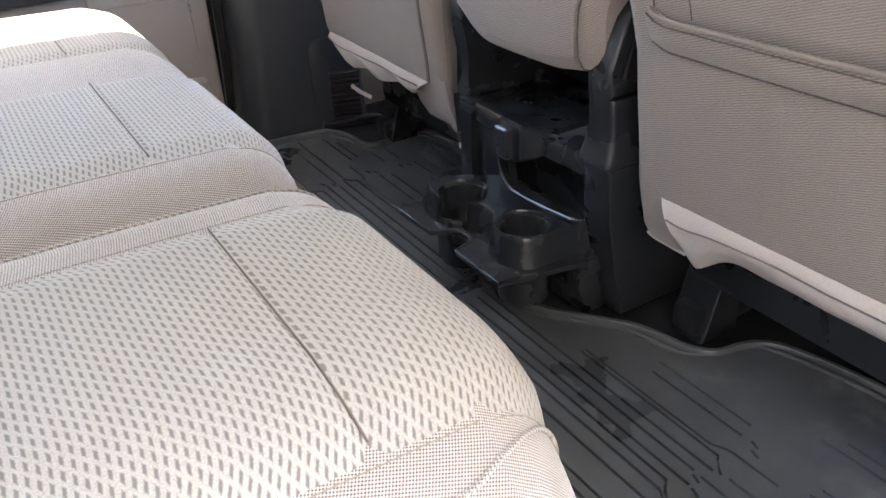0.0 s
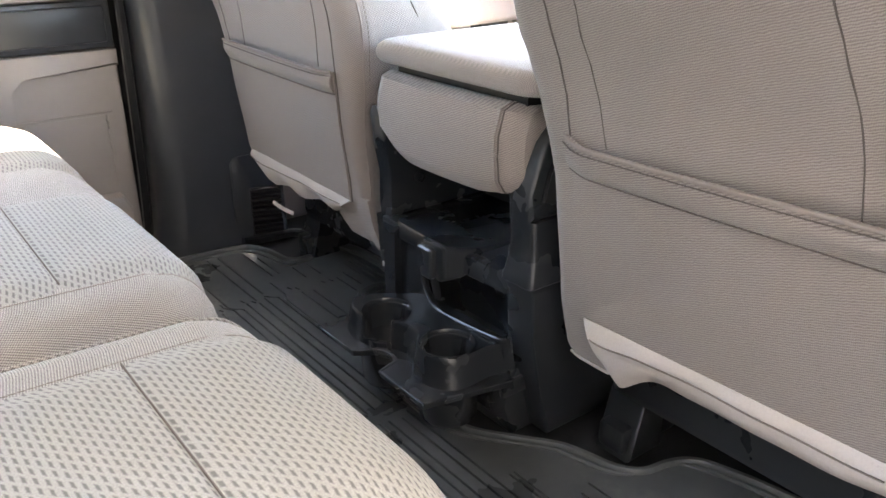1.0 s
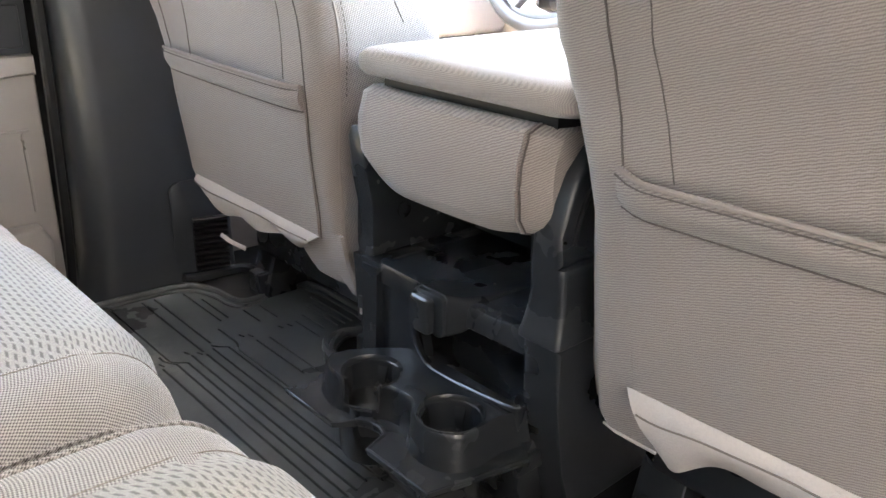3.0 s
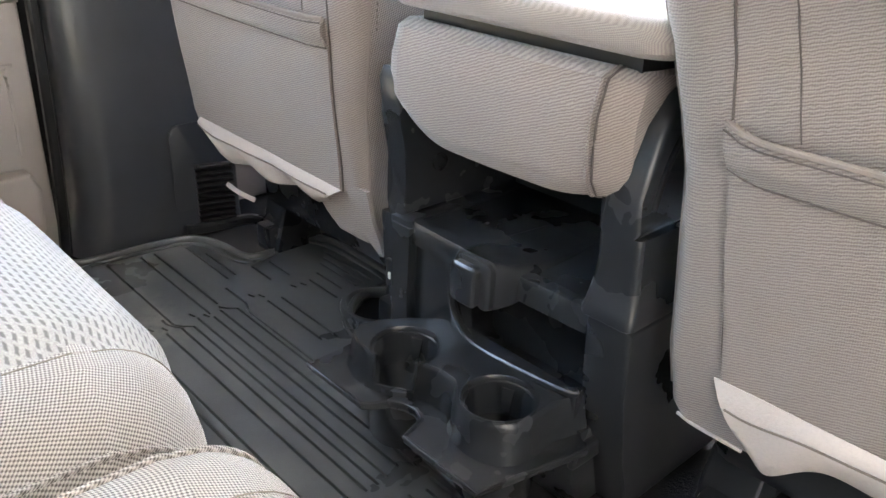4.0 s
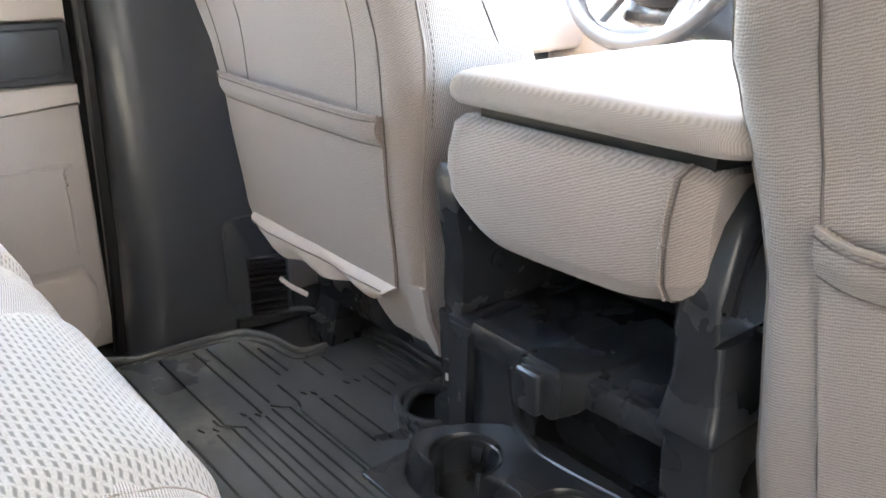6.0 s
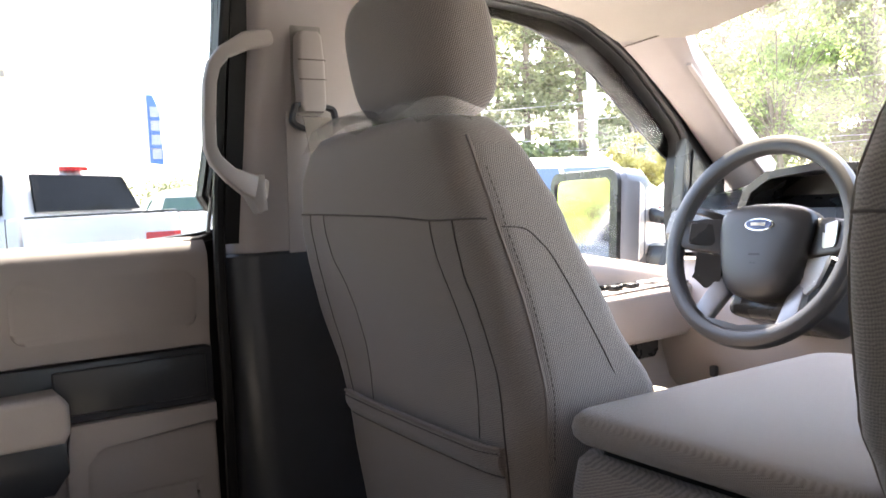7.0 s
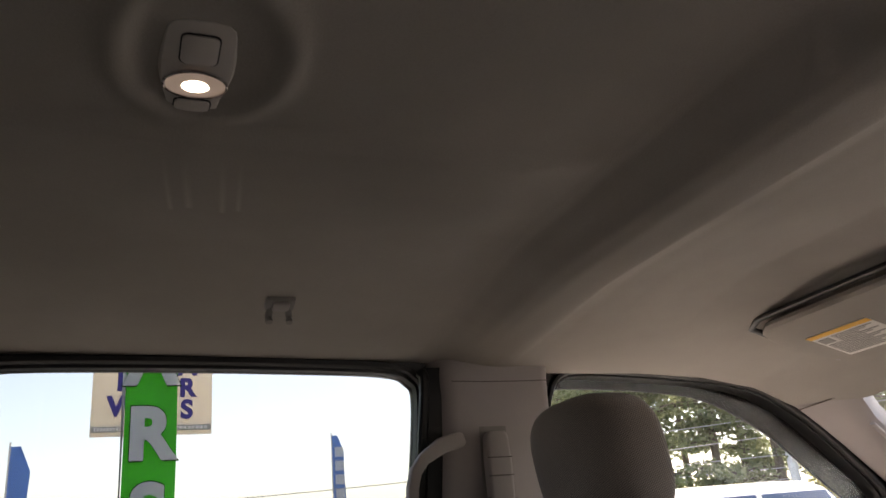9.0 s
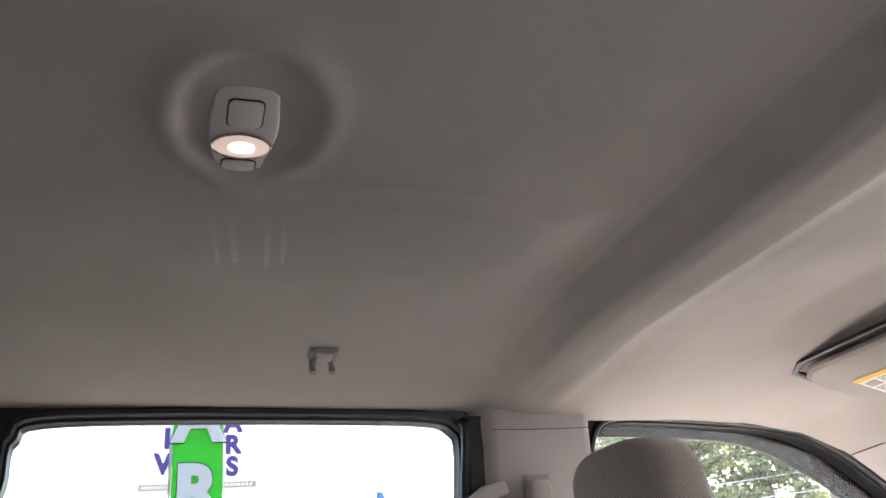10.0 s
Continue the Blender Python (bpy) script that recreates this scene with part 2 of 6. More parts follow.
# ---- mesh building ----
def part(name, bm, material, parent=None, label="", flat=False, double=None):
    bmesh.ops.recalc_face_normals(bm, faces=bm.faces)
    me = bpy.data.meshes.new(name)
    bm.to_mesh(me)
    bm.free()
    me.materials.append(material)
    if not flat:
        me.polygons.foreach_set("use_smooth", [True] * len(me.polygons))
        me.set_sharp_from_angle(angle=radians(38))
    ob = new(name, me)
    if parent:
        ob.parent = parent
    if label:
        tagged(ob, label)
    return ob


def thing(name, label, category, at=(0, 0, 0), group="", kind=""):
    ob = new(name)
    ob.empty_display_size = 0.05
    return tagged(ob, label, category, group, kind)


def merged(*bms):
    out = bmesh.new()
    for b in bms:
        me = bpy.data.meshes.new("tmp")
        b.to_mesh(me)
        b.free()
        out.from_mesh(me)
        bpy.data.meshes.remove(me)
    return out


def box(x0, x1, y0, y1, z0, z1, r=0.0, seg=2):
    bm = bmesh.new()
    bmesh.ops.create_cube(bm, size=1.0)
    bmesh.ops.transform(bm, verts=bm.verts, matrix=Matrix.Translation(((x0 + x1) / 2, (y0 + y1) / 2, (z0 + z1) / 2)) @ Matrix.Diagonal((abs(x1 - x0), abs(y1 - y0), abs(z1 - z0), 1)))
    if r:
        bmesh.ops.bevel(bm, geom=bm.edges[:], offset=r, segments=seg, profile=0.5, affect="EDGES", clamp_overlap=True)
    return bm


def moved(bm, m):
    bmesh.ops.transform(bm, verts=bm.verts, matrix=m)
    return bm


def loft(rings, closed=True, caps=True):
    bm = bmesh.new()
    rows = [[bm.verts.new(p) for p in r] for r in rings]
    n = len(rows[0])
    for a, b in zip(rows, rows[1:]):
        for i in range(n if closed else n - 1):
            j = (i + 1) % n
            bm.faces.new((a[i], a[j], b[j], b[i]))
    if caps and closed:
        bm.faces.new(rows[0][::-1])
        bm.faces.new(rows[-1])
    return bm


def prism(poly, axis, a, b, r=0.0, seg=2):
    """A polygon in the plane across an axis, pushed along it from a to b."""
    def at(p, v):
        return {"x": (v, p[0], p[1]), "y": (p[0], v, p[1]), "z": (p[0], p[1], v)}[axis]
    bm = bmesh.new()
    lo, hi = [bm.verts.new(at(p, a)) for p in poly], [bm.verts.new(at(p, b)) for p in poly]
    n = len(poly)
    for i in range(n):
        bm.faces.new((lo[i], lo[(i + 1) % n], hi[(i + 1) % n], hi[i]))
    caps = [bm.faces.new(lo[::-1]), bm.faces.new(hi)]
    if r:
        bmesh.ops.bevel(bm, geom=list({e for f in caps for e in f.edges}), offset=r, segments=seg, profile=0.5, affect="EDGES", clamp_overlap=True)
    return bm


def smooth_path(pts, per=6, closed=False):
    """Catmull-Rom points through a few given ones."""
    P = [Vector(p) for p in pts]
    n, out = len(P), []
    for i in range(n if closed else n - 1):
        p0, p1, p2, p3 = (P[(i + k) % n] if closed else P[min(max(i + k, 0), n - 1)] for k in (-1, 0, 1, 2))
        for s in range(per):
            t = s / per
            out.append(0.5 * (2 * p1 + (p2 - p0) * t + (2 * p0 - 5 * p1 + 4 * p2 - p3) * t * t + (3 * p1 - p0 - 3 * p2 + p3) * t ** 3))
    if not closed:
        out.append(P[-1])
    return out


def sweep(path, w, h=None, n=8, closed=False, up=(0, 0, 1), taper=None):
    """A rounded bar of half sizes w (sideways) and h (towards up) along a path."""
    h = h or w
    path = [Vector(p) for p in path]
    rings = []
    m = len(path)
    for i, p in enumerate(path):
        t = (path[(i + 1) % m] - path[i - 1]) if closed else (path[min(i + 1, m - 1)] - path[max(i - 1, 0)])
        t.normalize()
        u = Vector(up) - t * t.dot(Vector(up))
        if u.length < 1e-3:
            u = Vector((1, 0, 0)) - t * t.x
        u.normalize()
        s = t.cross(u)
        k = taper(i / (m - 1)) if taper else 1.0
        ring = []
        for j in range(n):
            a = 2 * math.pi * (j + 0.5) / n
            c, d = math.cos(a), math.sin(a)
            ring.append(p + s * (w * k * math.copysign(abs(c) ** 0.7, c)) + u * (h * k * math.copysign(abs(d) ** 0.7, d)))
        rings.append(ring)
    if closed:
        rings.append(rings[0])
        bm = loft(rings, caps=False)
        bmesh.ops.remove_doubles(bm, verts=bm.verts, dist=1e-6)
        return bm
    return loft(rings)


def sheet(fn, us, vs, thick):
    """A surface fn(u, v) with a second skin thick metres behind it (against du x dv)."""
    P = np.array([[tuple(fn(u, v)) for v in vs] for u in us], float)
    N = np.cross(np.gradient(P, axis=0), np.gradient(P, axis=1))
    N /= np.maximum(np.linalg.norm(N, axis=2, keepdims=True), 1e-9)
    Q = P - N * thick
    bm = bmesh.new()
    a = [[bm.verts.new(q) for q in r] for r in P.tolist()]
    b = [[bm.verts.new(q) for q in r] for r in Q.tolist()]
    n, m = len(us), len(vs)
    for i in range(n - 1):
        for j in range(m - 1):
            bm.faces.new((a[i][j], a[i + 1][j], a[i + 1][j + 1], a[i][j + 1]))
            bm.faces.new((b[i][j], b[i][j + 1], b[i + 1][j + 1], b[i + 1][j]))
    rim = [(i, 0) for i in range(n)] + [(n - 1, j) for j in range(1, m)] + [(i, m - 1) for i in range(n - 2, -1, -1)] + [(0, j) for j in range(m - 2, 0, -1)]
    for (i, j), (k, l) in zip(rim, rim[1:] + rim[:1]):
        bm.faces.new((a[i][j], b[i][j], b[k][l], a[k][l]))
    return bm


def span(a, b, n):
    return [a + (b - a) * i / (n - 1) for i in range(n)]


def lerp_table(tab, z, col):
    if z <= tab[0][0]:
        return tab[0][col]
    for p, q in zip(tab, tab[1:]):
        if z <= q[0]:
            t = (z - p[0]) / (q[0] - p[0])
            t = t * t * (3 - 2 * t) * 0.3 + t * 0.7
            return p[col] + (q[col] - p[col]) * t
    return tab[-1][col]


def rrect(cx, cy, hx, hy, r, n=6):
    out = []
    for k, (sx, sy) in enumerate(((1, 1), (-1, 1), (-1, -1), (1, -1))):
        for i in range(n):
            a = math.pi / 2 * (k + i / (n - 1))
            out.append((cx + sx * (hx - r) + r * math.cos(a), cy + sy * (hy - r) + r * math.sin(a)))
    return out


def disc_ring(c, axis, prof, n=32):
    """A lathe: prof is a list of (radius, height) turned round an axis through c."""
    ax = Vector(axis).normalized()
    u = ax.orthogonal().normalized()
    v = ax.cross(u)
    C = Vector(c)
    rings = [[C + ax * h + (u * math.cos(2 * math.pi * i / n) + v * math.sin(2 * math.pi * i / n)) * r for i in range(n)] for r, h in prof]
    return loft(rings, caps=True)


def wall(poly, axis, a, b, holes):
    """A plate across an axis with openings through it."""
    outer = [Vector((*p, 0)) for p in poly]
    loops = [outer] + [[Vector((*p, 0)) for p in h] for h in holes]
    tris = tessellate(loops)
    flat = [p for l in loops for p in l]
    def at(p, v):
        return {"x": (v, p[0], p[1]), "y": (p[0], v, p[1]), "z": (p[0], p[1], v)}[axis]
    bm = bmesh.new()
    lo, hi = [bm.verts.new(at(p, a)) for p in flat], [bm.verts.new(at(p, b)) for p in flat]
    for t in tris:
        bm.faces.new([lo[i] for i in t])
        bm.faces.new([hi[i] for i in reversed(t)])
    k = 0
    for l in loops:
        for i in range(len(l)):
            p, q = k + i, k + (i + 1) % len(l)
            bm.faces.new((lo[p], lo[q], hi[q], hi[p]))
        k += len(l)
    return bm


def tessellate(loops):
    from mathutils.geometry import tessellate_polygon
    return [t for t in tessellate_polygon(loops) if len(set(t)) == 3]

# ---- the cab's shell ----
BELT = 0.75


def lean(bm):
    """Windows lean inwards above the belt line."""
    for v in bm.verts:
        if v.co.z > BELT:
            v.co.y -= math.copysign((v.co.z - BELT) * 0.155, v.co.y)
    return bm


def smooth01(t):
    t = min(1.0, max(0.0, t))
    return t * t * (3 - 2 * t)


ROOF_MID = ((-1.2, 1.262), (-1.0, 1.285), (-0.15, 1.291), (-0.128, 1.288), (-0.098, 1.271), (-0.070, 1.251), (-0.045, 1.244), (0.0, 1.241), (0.016, 1.241), (0.030, 1.248), (0.06, 1.256), (0.13, 1.264), (0.3, 1.278), (0.45, 1.268), (0.62, 1.226), (0.72, 1.190), (0.82, 1.145))
ROOF_EDGE = ((-1.2, 1.233), (-0.9, 1.239), (-0.15, 1.221), (0.0, 1.198), (0.33, 1.195), (0.487, 1.186), (0.618, 1.165), (0.741, 1.120), (0.82, 1.085))
ROOF_WIDE = ((-1.2, 0.790), (-0.2, 0.790), (-0.1, 0.775), (0.487, 0.778), (0.618, 0.781), (0.741, 0.788), (0.82, 0.790))


def roof_z(x, y):
    mid, edge, wide = (lerp_table(t, x, 1) for t in (ROOF_MID, ROOF_EDGE, ROOF_WIDE))
    s = min(1.0, abs(y) / wide)
    front = smooth01((x - 0.30) / 0.25)
    start = 0.40
    g = max(0.0, (s - start) / (1 - start)) ** 1.5
    q = (s - 0.475) / 0.525
    cove = 0.5 * (q + math.sqrt(q * q + 0.006)) * 0.985
    z = mid - (mid - edge) * (cove + (g - cove) * front)
    back = smooth01((-0.13 - x) / 0.12) * smooth01((x + 1.1) / 0.1)
    z -= back * 0.015 * smooth01((y - 0.068) / 0.030) * smooth01((0.40 - y) / 0.30)
    r = math.hypot((x + 0.595) / 0.072, (y + 0.035) / 0.105)
    z -= 0.0052 * math.exp(-((r - 1.0) / 0.17) ** 2) - 0.004 * smooth01((0.95 - r) / 0.2)
    return z


def roof_point(u, s):
    x = -1.17 + u * (1.975 - 0.062 * smooth01((abs(s) - 0.80) / 0.2))
    y = s * lerp_table(ROOF_WIDE, x, 1)
    return (x, y, roof_z(x, y))


tagged(part("ceiling", sheet(roof_point, span(0, 1, 320), span(-1, 1, 240), -0.010), M_HEAD), "grey-beige fabric headliner with a cross fold and raised lamp ring", "headliner", kind="structure")
tagged(part("roof", sheet(lambda x, s: (x, s * (0.86 if x < 0.5 else 0.86 - (x - 0.5) * 0.35), roof_z(x, s * 0.78) + 0.055 - 0.012 * abs(s) ** 3), span(-1.2, 0.80, 20), span(-1, 1, 20), 0.01), M_SEAL), "dark outer roof skin of the cab", "roof", kind="structure")
tagged(part("floor", box(-1.17, 1.25, -0.86, 0.86, -0.02, 0.040), M_CARPET), "black carpeted cab floor", "floor", kind="structure")
tagged(part("wall_back", lean(wall([(-0.86, 0.0), (0.86, 0.0), (0.86, 1.25), (-0.86, 1.25)], "x", -1.20, -1.16, [[(-0.6, 0.80), (0.6, 0.80), (0.55, 1.12), (-0.55, 1.12)]])), M_TRIM), "plain back wall of the cab with a rear window opening", "wall", kind="structure")
tagged(part("wall_right", lean(wall([(-1.17, -0.02), (1.25, -0.02), (1.25, 0.78), (0.84, 1.16), (0.6, 1.22), (-1.17, 1.24)], "y", -0.91, -0.86, [[(-0.95, 0.05), (-0.22, 0.05), (-0.18, 1.17), (-0.90, 1.19)], [(0.11, 0.76), (0.93, 0.66), (0.93, 0.88), (0.60, 1.15), (0.13, 1.18)]])), M_TRIM), "plain right side of the cab with open rear doorway", "wall", kind="structure")
tagged(part("wall_front", box(1.22, 1.25, -0.86, 0.86, -0.02, 0.80), M_CARPET), "black firewall behind the dashboard", "wall", kind="structure")

# rear left door
REAR_HOLE = [(-0.888, 0.770), (-0.897, 1.13), (-0.886, 1.190), (-0.855, 1.213), (-0.655, 1.216), (-0.363, 1.210), (-0.20, 1.203), (-0.155, 1.188), (-0.141, 1.150), (-0.153, 0.974), (-0.174, 0.83), (-0.184, 0.770)]
FRONT_HOLE = [(0.125, 0.76), (0.116, 0.945), (0.123, 1.038), (0.132, 1.111), (0.145, 1.165), (0.170, 1.190), (0.235, 1.195), (0.417, 1.184), (0.587, 1.166), (0.681, 1.135), (0.778, 1.081), (0.884, 0.998), (0.950, 0.940), (0.972, 0.90), (0.965, 0.84), (0.945, 0.61), (0.62, 0.665), (0.42, 0.71), (0.30, 0.75)]

REAR_HOLE = [tuple(v)[:2] for v in smooth_path([(*q, 0) for q in REAR_HOLE], 4, True)]
FRONT_HOLE = [tuple(v)[:2] for v in smooth_path([(*q, 0) for q in FRONT_HOLE], 3, True)]


def ring_wall(outer, hole, y0, y1):
    return lean(wall(outer, "y", y0, y1, [hole]))


def grown(poly, d):
    cx, cy = sum(p[0] for p in poly) / len(poly), sum(p[1] for p in poly) / len(poly)
    n, out = len(poly), []
    for i in range(n):
        a, b, c = Vector(poly[i - 1]), Vector(poly[i]), Vector(poly[(i + 1) % n])
        e1, e2 = (b - a).normalized(), (c - b).normalized()
        nrm = Vector((e1.y + e2.y, -e1.x - e2.x)).normalized()
        if nrm.dot(b - Vector((cx, cy))) < 0:
            nrm = -nrm
        out.append(tuple(b + nrm * d))
    return out


door = thing("door_1", "closed rear left door with grey-beige trim and window", "door", kind="structure")
part("window_frame", ring_wall([(-1.17, 0.752), (-1.17, 1.26), (-0.05, 1.25), (-0.06, 0.752)], REAR_HOLE, 0.862, 0.90), M_SEAL, door, "black window frame")
part("weatherstrip", lean(sweep([(x, 0.858, z) for x, z in grown(REAR_HOLE, 0.012)], 0.007, 0.010, 8, True, up=(0, 1, 0))), M_SEAL, door, "black rubber window seal")
part("run_channel", lean(sweep(smooth_path([(-0.168, 0.852, 0.77), (-0.148, 0.852, 0.95), (-0.135, 0.852, 1.14)]), 0.003, 0.004, 6, up=(0, 1, 0))), M_SILVER, door, "thin bright edge of the seal")
part("pane", lean(prism(REAR_HOLE, "y", 0.882, 0.886)), M_PRIVACY, door, "lightly tinted pane")
part("lower_door", box(-1.17, -0.172, 0.865, 0.93, 0.03, 0.757), M_TRIM, door)


def swept_panel(x0, x1, prof, n=2):
    """A trim panel whose section (y, z) runs along the door."""
    return loft([[(x, y, z) for y, z in prof] for x in span(x0, x1, n)])


upper = [(0.868, 0.762), (0.855, 0.764), (0.838, 0.752), (0.828, 0.735), (0.829, 0.70), (0.842, 0.62), (0.846, 0.588), (0.868, 0.585)]
part("upper_trim", swept_panel(-0.492, -0.178, upper), M_TRIM, door, "grey-beige upper door trim with a shallow recess")
part("recess", lean(prism(rrect(-0.335, 0.668, 0.135, 0.048, 0.02), "y", 0.828, 0.842, 0.006)), M_TRIM, door)
part("rear_trim", swept_panel(-1.16, -0.512, upper), M_PILLAR, door, "dark door trim behind the chrome strip")
part("ledge", swept_panel(-1.16, -0.512, [(0.868, 0.768), (0.850, 0.768), (0.832, 0.756), (0.826, 0.738), (0.868, 0.738)]), M_TRIM, door)
part("chrome_strip", loft([[(x, y, z) for y, z in ((0.826, 0.585), (0.820, 0.60), (0.817, 0.70), (0.822, 0.742), (0.838, 0.765), (0.868, 0.766), (0.868, 0.585))] for x in (-0.509, -0.497)]), M_CHROME, door, "chrome vertical strip")
part("dark_band", merged(box(-1.16, -0.178, 0.838, 0.866, 0.494, 0.584, 0.004), box(-0.42, -0.19, 0.832, 0.842, 0.505, 0.575, 0.006)), M_PILLAR, door, "dark plastic band")
part("armrest", prism([(-1.16, 0.480), (-0.415, 0.480), (-0.405, 0.495), (-0.405, 0.535), (-0.42, 0.552), (-1.16, 0.53)], "y", 0.775, 0.85, 0.010, 3), M_TRIM, door, "grey-beige pull armrest")
part("armrest_recess", prism([(-1.16, 0.40), (-0.43, 0.40), (-0.408, 0.43), (-0.408, 0.481), (-1.16, 0.481)], "y", 0.80, 0.85, 0.008), M_PILLAR, door, "dark recess under the armrest")
part("lower_trim", merged(box(-1.16, -0.178, 0.842, 0.866, 0.045, 0.492, 0.006), prism([(-0.178, 0.492), (-0.178, 0.46), (-0.36, 0.455), (-0.385, 0.43), (-0.39, 0.10), (-0.41, 0.10), (-0.41, 0.44), (-0.40, 0.492)], "y", 0.828, 0.845, 0.005)), M_TRIM, door, "grey-beige lower door trim with raised frame")
part("map_pocket", prism([(-0.60, 0.06), (-0.235, 0.06), (-0.205, 0.10), (-0.20, 0.17), (-0.215, 0.20), (-0.34, 0.20), (-0.60, 0.20)], "y", 0.80, 0.845, 0.012, 3), M_TRIM, door)
part("pocket_outline", sweep(smooth_path([(-0.60, 0.8405, 0.365), (-0.235, 0.8405, 0.365), (-0.215, 0.8405, 0.35), (-0.212, 0.8405, 0.22)]), 0.003, 0.003, 6), M_TRIM, door)

# left front door
fd = thing("door_2", "closed front left door with grey-beige trim and switches", "door", kind="structure")
part("window_frame", ring_wall([(0.02, 0.56), (0.02, 1.25), (0.42, 1.25), (0.66, 1.205), (0.86, 1.08), (1.14, 0.85), (1.14, 0.54)], FRONT_HOLE, 0.862, 0.90), M_SEAL, fd, "black window frame")
part("weatherstrip", lean(sweep([(x, 0.858, z) for x, z in grown(FRONT_HOLE, 0.010)], 0.006, 0.010, 8, True, up=(0, 1, 0))), M_SEAL, fd, "black rubber window seal")
g = part("pane", lean(prism(FRONT_HOLE, "y", 0.882, 0.886)), M_GLASS, fd)
g.visible_shadow = False
DEFL = [(0.14, 1.196), (0.235, 1.203), (0.417, 1.192), (0.587, 1.174), (0.681, 1.143), (0.778, 1.089), (0.884, 1.006), (0.985, 0.915), (1.01, 0.862), (0.994, 0.862), (0.927, 0.904), (0.818, 0.982), (0.717, 1.059), (0.621, 1.114), (0.531, 1.150), (0.445, 1.165), (0.30, 1.176), (0.14, 1.180)]
part("wind_deflector", lean(prism(DEFL, "y", 0.900, 0.905)), M_VISORBAND, fd, "smoked rain deflector along the window top")
part("deflector_edge", lean(sweep(smooth_path([(x, 0.903, z) for x, z in DEFL[9:]], 3), 0.0022, 0.003, 6, up=(0, 1, 0))), M_SEAL, fd)
part("mirror_sail", lean(merged(prism([(0.985, 0.60), (1.00, 0.895), (1.09, 0.82), (1.10, 0.60)], "y", 0.845, 0.87, 0.004), prism([(0.945, 0.60), (0.968, 0.92), (0.99, 0.905), (0.972, 0.60)], "y", 0.842, 0.875, 0.004))), M_BLACK, fd, "black mirror mounting triangle")
part("lower_door", prism([(0.02, 0.03), (1.10, 0.03), (1.10, 0.585), (0.93, 0.605), (0.62, 0.66), (0.42, 0.705), (0.30, 0.745), (0.02, 0.75)], "y", 0.865, 0.93), M_TRIM, fd)
part("upper_trim", loft([[(x, 0.868, b), (x, 0.845, b + 0.004), (x, 0.820, b - 0.014), (x, 0.812, b - 0.04), (x, 0.835, b - 0.12), (x, 0.868, b - 0.14)] for x, b in ((0.05, 0.765), (0.30, 0.757), (0.42, 0.715), (0.62, 0.672), (0.93, 0.612), (1.08, 0.595))]), M_TRIM, fd, "grey-beige door top")
part("inner_panel", box(0.03, 1.08, 0.835, 0.867, 0.05, 0.60, 0.006), M_TRIM, fd)
part("armrest", prism([(0.30, 0.47), (0.86, 0.475), (0.915, 0.53), (0.905, 0.582), (0.88, 0.588), (0.30, 0.575)], "y", 0.735, 0.845, 0.014, 3), M_TRIM, fd, "grey-beige armrest")
part("switch_plate", prism([(0.60, 0.582), (0.885, 0.590), (0.885, 0.596), (0.60, 0.588)], "y", 0.752, 0.825, 0.002), M_TRIM, fd)
for i, x in enumerate((0.665, 0.715, 0.775, 0.82)):
    part("switch", merged(box(x, x + 0.028, 0.765, 0.788, 0.588, 0.602, 0.003), box(x, x + 0.028, 0.794, 0.815, 0.588, 0.600, 0.003)), M_BLACK if i < 2 else M_SILVER, fd, "window switch")
part("pull_pocket", prism(rrect(0.773, 0.458, 0.045, 0.030, 0.012), "y", 0.790, 0.842, 0.006), M_BLACK, fd, "dark pull handle")
lt = part("lock_latch", prism(rrect(0.895, 0.452, 0.011, 0.025, 0.010), "y", 0.829, 0.840, 0.003), M_CHROME, fd, "slim chrome latch")
part("latch_slot", prism(rrect(0.896, 0.452, 0.006, 0.019, 0.005), "y", 0.8275, 0.834, 0.001), M_BLACK, lt)

# left centre pillar
pil = thing("pillar", "centre door pillar, dark plastic below and grey-beige above", "pillar", kind="structure")


def pillar_ring(z, x0, x1, y, deep, r=0.05, n=9):
    out = []
    for i in range(n):
        a = math.pi / 2 * i / (n - 1)
        out.append((x0 + r - r * math.cos(a), y + r - r * math.sin(a), z))
    for i in range(5):
        a = math.pi / 2 * i / 4
        out.append((x1 - 0.02 + 0.02 * math.sin(a), y + 0.02 - 0.02 * math.cos(a), z))
    out += [(x1, y + deep, z), (x0, y + deep, z)]
    return out


part("lower_trim", loft([pillar_ring(z, x0, x1, y, 0.09, r) for z, x0, x1, y, r in ((0.042, -0.175, 0.13, 0.755, 0.060), (0.075, -0.168, 0.13, 0.758, 0.055), (0.14, -0.152, 0.13, 0.762, 0.05), (0.30, -0.148, 0.13, 0.765, 0.05), (0.50, -0.150, 0.125, 0.767, 0.05), (0.728, -0.155, 0.12, 0.770, 0.045), (0.733, -0.150, 0.118, 0.775, 0.042))]), M_PILLAR, pil, "dark grey-blue plastic lower pillar trim")
part("upper_trim", loft([pillar_ring(z, x0, x1, y, 0.09, r) for z, x0, x1, y, r in ((0.728, -0.146, 0.112, 0.776, 0.04), (0.80, -0.139, 0.110, 0.769, 0.035), (0.90, -0.130, 0.108, 0.760, 0.032), (1.05, -0.119, 0.105, 0.742, 0.030), (1.15, -0.115, 0.104, 0.734, 0.030), (1.175, -0.117, 0.105, 0.734, 0.034), (1.195, -0.119, 0.108, 0.736, 0.038), (1.212, -0.122, 0.112, 0.740, 0.046), (1.235, -0.126, 0.118, 0.746, 0.05))]), M_TRIM, pil, "grey-beige upper pillar trim")
